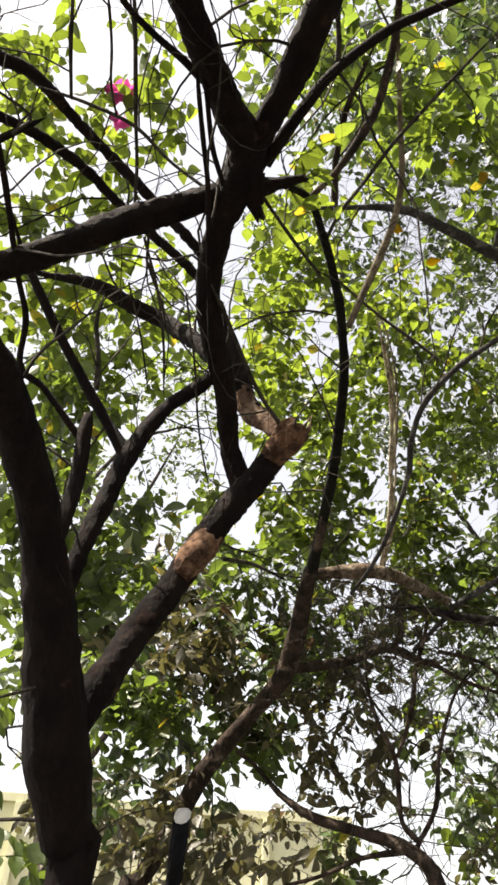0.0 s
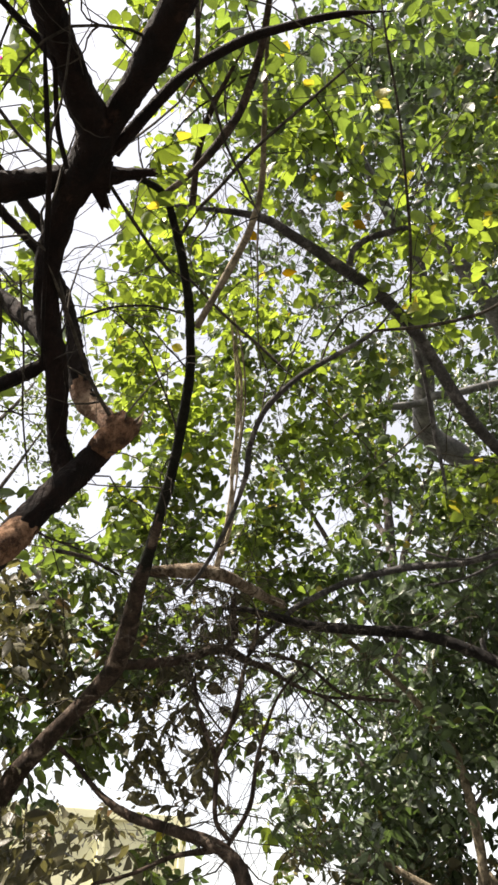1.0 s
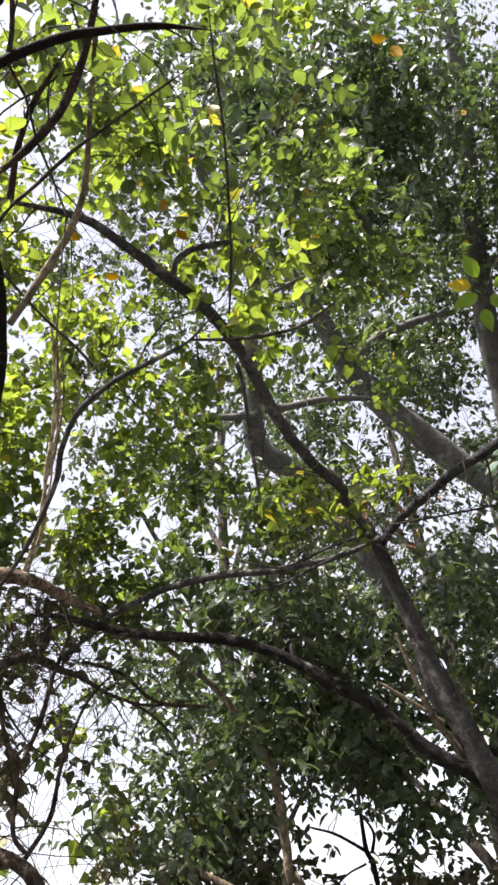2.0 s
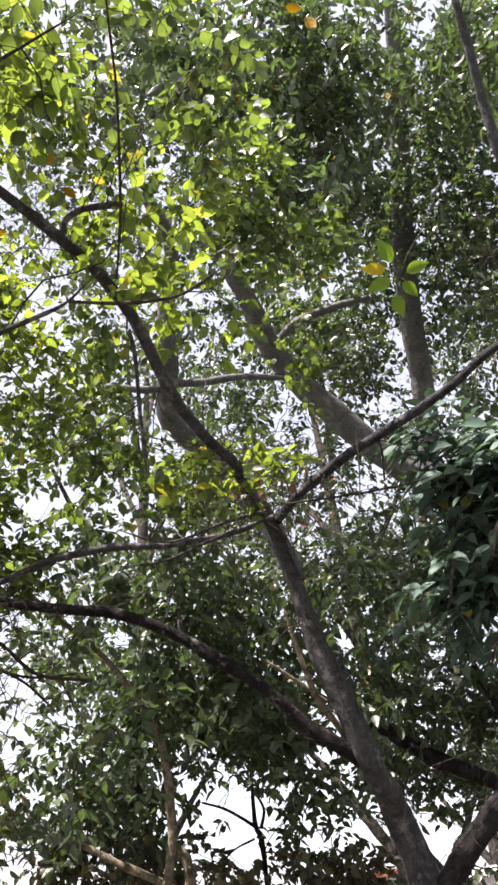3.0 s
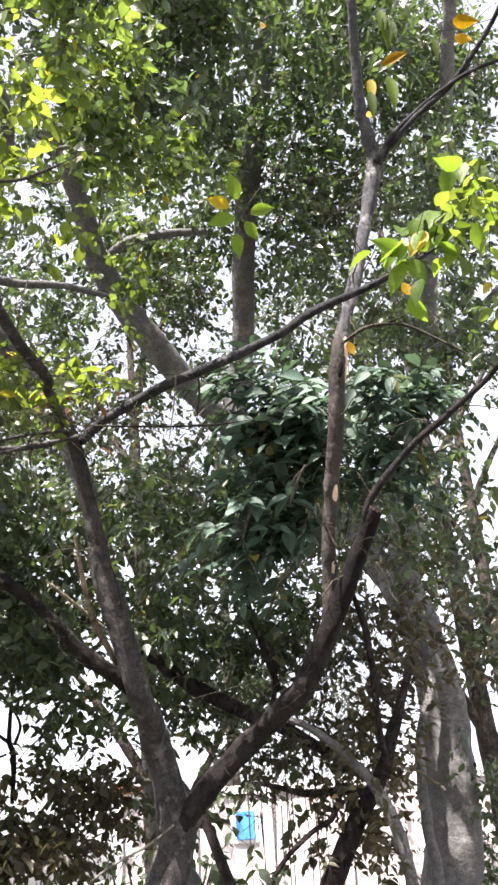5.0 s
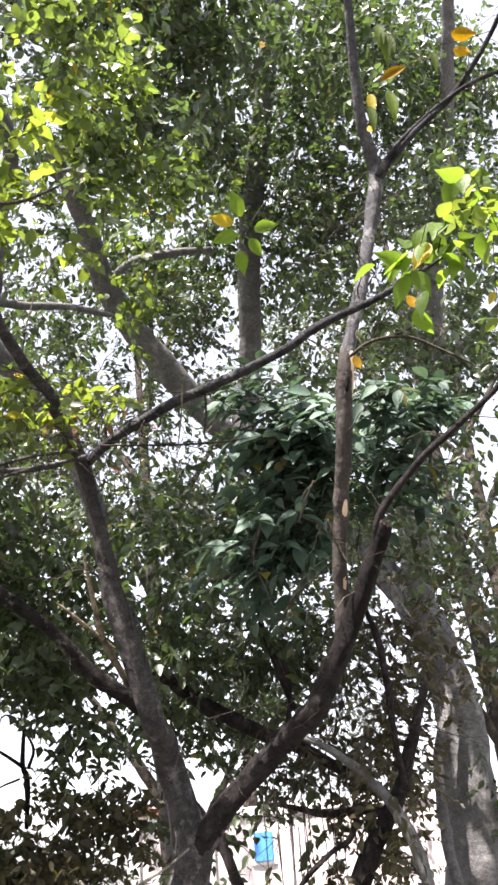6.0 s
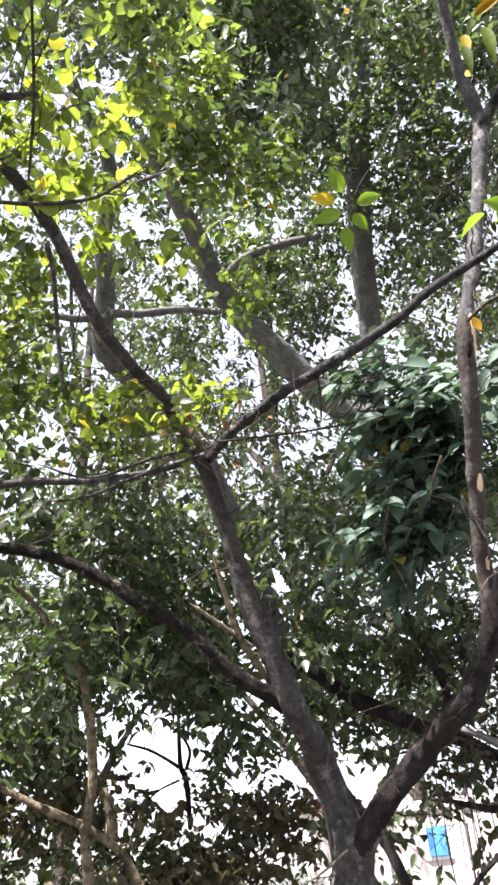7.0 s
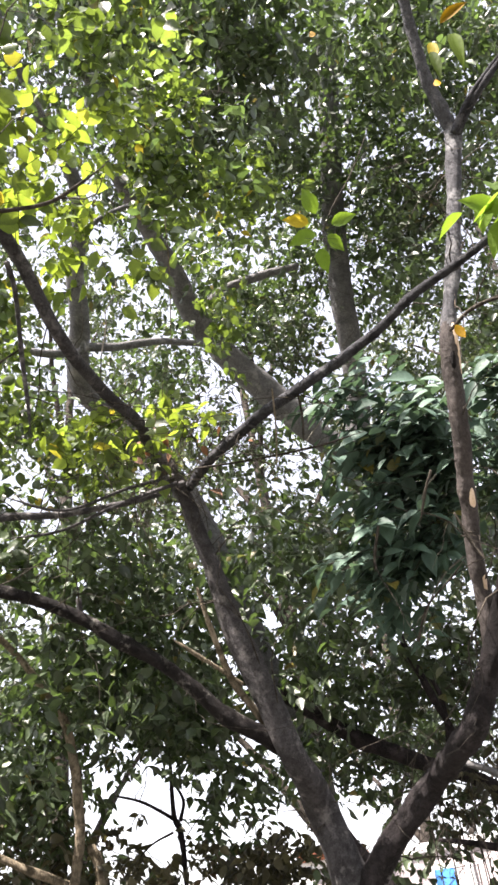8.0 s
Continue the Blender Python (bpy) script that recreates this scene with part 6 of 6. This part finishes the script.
bough(U, 'dark', 2.71, 6.94, 2.90, 0.25, 0.25, 0.15, 90)
bough(G, 'high', 5.91, 4.26, 9.77, 0.50, 0.50, 0.50, 330)
bough(G, 'high', 6.01, 3.54, 10.66, 0.50, 0.50, 0.50, 330)
bough(G, 'high', 6.25, 4.92, 8.63, 0.45, 0.45, 0.40, 260)
bough(U, 'dark', 1.88, 6.39, 4.57, 0.35, 0.35, 0.28, 170)
bough(U, 'dark', 2.33, 6.26, 4.39, 0.35, 0.35, 0.28, 170)
bough(U, 'dark', 2.01, 6.67, 3.91, 0.30, 0.30, 0.25, 150)
bough(G, 'high', 4.97, 3.16, 9.40, 0.50, 0.50, 0.40, 330)
bough(G, 'high', 5.38, 3.34, 8.84, 0.40, 0.40, 0.40, 300)
bough(G, 'high', 4.77, 3.35, 9.66, 0.40, 0.40, 0.40, 240)
bough(G, 'high', 5.31, 4.92, 9.91, 0.35, 0.35, 0.35, 160)
# ---- nests of dry climbing twigs ----
tangle(U, 5.51, 5.00, 2.37, 0.35, 0.25, 40)
tangle(U, 5.18, 5.17, 2.30, 0.35, 0.25, 40)
tangle(B, 0.44, 3.61, 2.99, 0.30, 0.12, 60, 0.40)
tangle(B, 0.26, 3.48, 3.01, 0.20, 0.10, 30, 0.35)
tangle(B, 0.56, 3.89, 2.95, 0.28, 0.20, 50, 0.45)
tangle(U, 5.29, 4.37, 3.31, 0.30, 0.30, 24)
tangle(U, 5.20, 4.50, 2.81, 0.30, 0.30, 24)
tangle(U, 4.88, 4.56, 2.68, 0.28, 0.28, 20)
tangle(U, 5.34, 4.12, 3.61, 0.28, 0.28, 18)
tangle(H, 1.10, 4.15, 6.40, 0.85, 0.75, 300)
tangle(G, 5.07, 6.18, 7.72, 0.7, 0.7, 60, 0.8)
tangle(B, 0.69, 4.23, 2.65, 0.5, 0.65, 130)
tangle(B, 0.46, 4.10, 3.16, 0.35, 0.35, 40)
tangle(L, 2.09, 3.42, 3.57, 0.3, 0.2, 120, 0.38)
tangle(U, 4.57, 4.92, 2.27, 0.4, 0.3, 70)
tangle(U, 5.15, 4.58, 3.10, 0.45, 0.5, 110, 0.8)

# ---- woods around: taller trees beyond, and unseen ones added behind to block light ----
def far_tree(name, x, y, height, spread, base, style, leaves, seed, label):
    """A tree with a tapered trunk, rising limbs and a crown of loose clumps."""
    rng = np.random.default_rng(seed)
    t = empty(name, x, y, label, "tree", "trees around")
    BARKS[t.name] = BARK_F
    r = 0.05 + height * 0.007
    BARE[t.name] = 0.0
    lean = rng.normal(size=2) * 0.5
    limb(t, "trunk", [(x, y, -0.05, r * 1.5), (x + lean[0] * 0.1, y + lean[1] * 0.1, 0.5, r * 1.1), (x + lean[0] * 0.5, y + lean[1] * 0.5, height * 0.45, r * 0.8), (x + lean[0], y + lean[1], height * 0.95, r * 0.2)])
    clumps = 9
    for k in range(clumps):
        a = k * 2.4 + rng.uniform(-0.4, 0.4)
        h = base + (height - base) * (k + 0.5) / clumps
        out = spread * math.sqrt(max(0.1, 1 - (2 * (k + 0.5) / clumps - 0.8) ** 2 * 0.6)) * rng.uniform(0.45, 0.85)
        cx, cy = x + lean[0] * 0.6 + out * math.cos(a), y + lean[1] * 0.6 + out * math.sin(a)
        f = max(0.1, min(0.85, (h - height * 0.22) / height))
        limb(t, "limb", [(x + lean[0] * f, y + lean[1] * f, height * f, r * (0.75 - 0.6 * f)), (x * 0.5 + cx * 0.5, y * 0.5 + cy * 0.5, height * f * 0.45 + h * 0.55, r * 0.28), (cx, cy, h, r * 0.1)])
        bough(t, style, cx, cy, h, spread * rng.uniform(0.4, 0.62), spread * rng.uniform(0.4, 0.62), (height - base) / clumps * rng.uniform(0.9, 1.5), leaves // clumps)
    return t


LENGTH["far"], LEAF["far"] = 0.13, leafy("distant_leaf", (0.032, 0.045, 0.026), (0.070, 0.090, 0.048), (0.08, 0.115, 0.03), 0.30, 0.36, (0.1, 0.08, 0.02), 0.005)
# sunlit copy of the far leaf, its light put into the colour
LENGTH["farsun"], LEAF["farsun"] = 0.12, leafy("distant_sunlit_leaf", (0.030, 0.048, 0.014), (0.070, 0.100, 0.026), (0.15, 0.21, 0.035), 0.40, 0.42, (0.14, 0.12, 0.02), 0.005)
TALL = "tall leafy tree of the woods beyond and the unseen shading ring"
for i, (x, y, h, s, b0, style, n) in enumerate([
    (-9.0, 11.5, 11.0, 3.2, 4.5, "farsun", 8000), (-3.6, 13.0, 13.0, 3.2, 6.2, "farsun", 8000),
    (3.8, 12.4, 13.5, 3.4, 4.8, "far", 13000), (14.5, 18.0, 17.0, 4.2, 5.0, "far", 12000), (12.0, 8.0, 14.0, 3.4, 4.2, "far", 13000),
    (13.0, 3.0, 13.0, 3.4, 3.6, "far", 10000), (6.1, 8.7, 11.0, 2.9, 3.6, "far", 12000), (9.6, 6.6, 12.5, 2.8, 4.2, "far", 12000),
    # after the first here: unseen trees added round the camera for shade
    (-6.0, 6.0, 10.0, 3.0, 3.2, "mid", 6000), (-5.5, 0.5, 9.5, 3.2, 1.4, "far", 9000), (-3.2, -4.0, 9.0, 3.4, 1.2, "far", 11000),
    (1.0, -5.2, 9.0, 3.6, 1.0, "far", 11000), (5.2, -3.8, 9.0, 3.6, 1.2, "far", 11000), (8.6, -0.6, 10.0, 3.4, 1.6, "far", 9000),
]):
    far_tree("tall_tree", x, y, h, s, b0, style, n, 40 + i, TALL)


def shrub(x, y, r, h, leaves, seed):
    """A dense low bush: several stems from one foot, leafy from the ground up."""
    rng = np.random.default_rng(seed)
    t = empty("shrub", x, y, "dense dark green shrub with small leaves", "shrub", "shrubs")
    BARKS[t.name], BARE[t.name] = BARK_L, 0.0
    for k in range(5):
        a = k * 1.256 + rng.uniform(-0.3, 0.3)
        limb(t, "stem", [(x, y, -0.03, 0.03), (x + 0.3 * r * math.cos(a), y + 0.3 * r * math.sin(a), h * 0.45, 0.02), (x + 0.65 * r * math.cos(a), y + 0.65 * r * math.sin(a), h * 0.9, 0.006)])
        bough(t, "dark", x + 0.45 * r * math.cos(a), y + 0.45 * r * math.sin(a), h * rng.uniform(0.45, 0.8), r * 0.6, r * 0.6, h * 0.35, leaves // 5)


for i, (x, y, r, h, n) in enumerate([(3.2, 7.6, 1.1, 2.3, 2600), (1.3, 8.6, 1.1, 2.2, 2200), (5.2, 7.4, 0.9, 2.0, 1800), (8.9, 6.4, 1.2, 2.4, 2400), (-1.6, 8.8, 0.9, 1.9, 1400)]):
    shrub(x, y, r, h, n, 90 + i)


# ---- houses beyond the trees ----
def block(name, x0, x1, y0, y1, z0, z1, mat, parent, m, label="", bevel=0.01):
    bm = bmesh.new()
    bmesh.ops.create_cube(bm, size=1)
    bmesh.ops.scale(bm, vec=(x1 - x0, y1 - y0, z1 - z0), verts=bm.verts)
    bmesh.ops.translate(bm, vec=((x0 + x1) / 2, (y0 + y1) / 2, (z0 + z1) / 2), verts=bm.verts)
    bmesh.ops.bevel(bm, geom=bm.edges[:], offset=bevel, segments=2, affect="EDGES")
    me = bpy.data.meshes.new(name)
    bm.to_mesh(me)
    bm.free()
    me.materials.append(mat)
    ob = new(name, me)
    ob.parent = parent
    return tagged(ob, label)


def house(x, y, turn, w, h, wall, label, shutters):
    """A low plastered house with a parapet, slim posts and small shuttered windows."""
    t = empty("house", x, y, label, "house")
    t.rotation_euler = (0, 0, radians(turn))
    block("wall", -w / 2, w / 2, 0.2, 4.2, -0.05, h, wall, t, None)
    block("parapet", -w / 2 - 0.06, w / 2 + 0.06, 0.12, 4.28, h, h + 0.16, WHITE if wall is PLASTER else wall, t, None, "parapet coping")
    block("plinth", -w / 2 - 0.03, w / 2 + 0.03, 0.12, 0.2, -0.05, 0.4, TILE, t, None, "red clay plinth")
    k = 7
    for i in range(k):
        px = -w / 2 + 0.1 + (w - 0.2) * i / (k - 1)
        block("post", px - 0.07, px + 0.07, 0.08, 0.196, 0.4, h, WHITE if wall is PLASTER else wall, t, None)
    for px, z, mat in shutters:
        f = block("window", px - 0.24, px + 0.24, 0.15, 0.198, z - 0.31, z + 0.31, WHITE, t, None, "white window frame")
        block("shutter", px - 0.18, px + 0.18, 0.11, 0.148, z - 0.25, z + 0.25, mat, f, None, "closed painted shutter")
    return t


pink_house = house(12.5, 12.2, -45, 9.0, 2.85, PLASTER, "low pale pink plastered house with blue shutters", [(-1.92, 2.30, BLUE), (0.48, 2.30, WHITE)])
house(-3.9, 17.0, 13, 10.0, 4.7, CREAM, "cream-yellow plastered house beyond the trees", [(-3.0, 2.2, WHITE), (0.6, 2.2, WHITE), (3.4, 2.2, WHITE)])

roof = block("roof", -4.6, -3.4, 0.0, 1.4, 3.012, 3.07, TILE, pink_house, None, "red clay tiled roof corner")
for i in range(6):
    block("roof_tile", -4.58 + 0.2 * i, -4.44 + 0.2 * i, -0.06, 1.4, 3.074, 3.16, TILE, roof, None, bevel=0.03)

# unseen crown of the near tree, added over the path to cut skylight
for x, y, z, n in ((-0.4, -0.6, 5.2, 1500), (1.2, -0.9, 5.4, 1500), (-1.9, 0.2, 4.8, 1400), (0.2, -2.6, 4.6, 1800), (2.6, -1.8, 4.8, 1800), (-2.0, -1.8, 4.4, 1600), (0.3, 0.0, 5.6, 1500), (2.9, 0.2, 5.8, 1500)):
    bough(A, "mid", x, y, z, 1.2, 1.2, 0.6, n)
for top in ([(-0.608, 1.05, 2.66, 0.031), (-0.95, 0.35, 3.6, 0.026), (-0.7, -0.8, 4.7, 0.016), (0.2, -2.2, 4.7, 0.006)], [(-0.9, 0.45, 3.45, 0.024), (-1.4, -0.1, 4.2, 0.016), (-2.0, -1.0, 4.5, 0.006)], [(-0.72, -0.7, 4.6, 0.016), (0.6, -1.1, 5.2, 0.012), (2.3, -1.7, 4.9, 0.006)]):
    limb(A, "limb", top)

# ---- turning leaves, long drooping leaves, blossoms ----
yellow = blade_mesh("yellow_leaf", YELLOW, 0.85)
for at, way, size in [((2.88, 2.67, 6.35), (0.2, 0, -1), 0.075), ((2.75, 2.24, 3.54), (0.4, 0, -0.8), 0.07), ((2.88, 2.00, 3.76), (0.5, -0.2, -0.9), 0.08), ((2.85, 1.98, 4.81), (0.1, 0, -1), 0.06), ((2.86, 1.45, 4.89), (0.9, -0.5, 0.1), 0.12), ((2.90, 1.48, 4.85), (0.6, -0.5, -0.5), 0.09), ((1.71, 1.83, 5.03), (0.5, 0, -0.7), 0.09), ((1.62, 1.83, 5.06), (1, 0, 0.3), 0.08), ((0.40, 2.18, 3.78), (0.7, 0, -0.4), 0.06), ((0.57, 2.46, 3.90), (1, 0, 0.3), 0.06), ((0.17, 1.75, 3.97), (0.3, 0, -1), 0.06), ((0.71, 2.08, 3.93), (0.3,0,-1), 0.07), ((0.78, 2.15, 3.86), (0.8,0,-.5), 0.06)]:
    single_leaf(L, yellow, at, way, (0.5, 0.6, 0.7), size, "yellow_leaf", "bright yellow turning leaf")
single_leaf(L, blade_mesh("yellow_leaf", YELLOW, 0.5), (2.628, 1.714, 4.673), (0.50, -0.74, 0.45), (-0.75, -0.62, -0.4), 0.15, "yellow_leaf", "bright yellow turning leaf")
lime = blade_mesh("lime_leaf", LIME, 0.85)
lrng = np.random.default_rng(17)
TIP = np.array([(2.52, 1.76, 3.53), (2.66, 1.60, 3.60), (2.78, 1.48, 3.70), (2.82, 1.38, 3.86)])       # along the end of the long bough
for i in range(30):
    u = lrng.random() * 2.99
    at = TIP[int(u)] + (TIP[int(u) + 1] - TIP[int(u)]) * (u % 1) + lrng.normal(size=3) * np.array([0.05, 0.05, 0.06])
    single_leaf(L, lime, at, lrng.normal(size=3) * 0.6 + np.array([-0.3, 0.1, -0.4]), lrng.normal(size=3) * 0.5 + np.array([-0.3, -0.5, 0.7]), lrng.uniform(0.08, 0.14), "leaf", "fresh lime green leaf")
SPRIG = np.array([(2.54, 1.80, 3.58), (2.62, 1.66, 3.70), (2.69, 1.53, 3.80), (2.69, 1.44, 3.92)])
for i in range(26):
    u = lrng.random() * 2.99
    at = SPRIG[int(u)] + (SPRIG[int(u) + 1] - SPRIG[int(u)]) * (u % 1) + lrng.normal(size=3) * 0.035
    single_leaf(L, lime, at, lrng.normal(size=3) * 0.5 + np.array([-0.4, 0.2, -0.6]), lrng.normal(size=3) * 0.4 + np.array([-0.5, -0.5, 0.1]), lrng.uniform(0.09, 0.15), "leaf", "fresh lime green leaf")
for at, way, size in [((3.02, 3.19, 5.31), (-0.62, -0.32, 0.72), 0.18), ((3.11, 3.18, 5.24), (0.65, -0.74, 0.13), 0.16), ((3.03, 3.25, 5.21), (-0.80, 0.52, -0.29), 0.18), ((3.07, 3.29, 5.13), (0.31, 0.24, -0.92), 0.16), ((3.10, 3.22, 5.19), (0.61, -0.05, -0.79), 0.14), ((2.99, 3.24, 5.27), (-0.95, 0.26, 0.17), 0.16)]:
    single_leaf(L, lime, at, way, (-0.5, -0.5, -0.35), size, "leaf", "fresh lime green leaf")
limb(L, 'twig', [(3.069, 3.230, 5.208, 0.0040), (3.128, 3.141, 5.377, 0.0040), (3.219, 3.019, 5.563, 0.0040), (3.304, 2.833, 5.844, 0.0040)])
drooping = blade_mesh("drooping_leaf", DROOP, 0.45)
for at, way, size in [((2.54, 1.59, 4.8), (0.1, 0.1, -1), 0.176), ((2.73, 1.76, 4.74), (0.15, 0, -1), 0.189), ((2.68, 1.82, 4.74), (-0.1, 0, -1), 0.162), ((2.79, 1.53, 4.79), (0.1, 0, -1), 0.121), ((2.58, 1.77, 4.53), (0.05, 0.0, -1), 0.15), ((2.64, 1.69, 4.57), (0.05, 0.0, -1), 0.15), ((2.52, 1.6, 4.84), (0.05, 0.0, -1), 0.15), ((2.57, 1.59, 4.8), (0.05, 0.0, -1), 0.15)]:
    single_leaf(L, drooping, at, way, (-0.6, -0.8, 0.1), size, "drooping_leaf", "long pale green drooping leaf")
dead = blade_mesh("dead_leaf", DEAD, 0.9)
drng = np.random.default_rng(5)
for i in range(14):
    at = np.array([2.09, 3.42, 3.60]) + drng.normal(size=3) * np.array([0.16, 0.12, 0.07])
    single_leaf(L, dead, at, drng.normal(size=3) + np.array([0, 0, -0.8]), drng.normal(size=3), drng.uniform(0.05, 0.09), "dead_leaf", "curled brown dead leaf caught in twigs")
petal = blade_mesh("petal", PETAL)
for at, k in (((-0.59, 1.98, 4.33), 9), ((-0.55, 1.97, 4.34), 7), ((-0.62, 2.11, 4.36), 6)):
    blossom = new("blossom")
    blossom.parent = A
    blossom.location = Vector(at) - A.matrix_basis.translation
    tagged(blossom, "bright pink papery blossom")
    for i in range(k):
        w = i * 2.4
        o = new("petal", petal)
        o.parent = blossom
        o.matrix_basis = pose(0.02 * math.cos(w), 0.02 * math.sin(w * 1.3), 0.018 * math.sin(w), 40 + 70 * math.sin(i * 1.7), 30 * math.cos(i), math.degrees(w)) @ Matrix.Diagonal((0.075, 0.05, 0.05, 1))

# hanging air roots under the low dark limb
for i in range(16):
    x, y = 4.33 + 0.032 * i + 0.05 * math.sin(i * 5.1), 4.98 - 0.027 * i + 0.06 * math.cos(i * 3.7)
    z1 = 2.15 + 0.25 * math.sin(i * 2.3)
    limb(U, "aerial_root", [(x, y, z1, 0.005), (x + 0.02 * math.sin(i), y, z1 - 0.5, 0.004), (x + 0.03 * math.cos(i), y + 0.02, z1 - 1.0 - 0.2 * math.sin(i * 1.9), 0.002)])

finish_crowns()
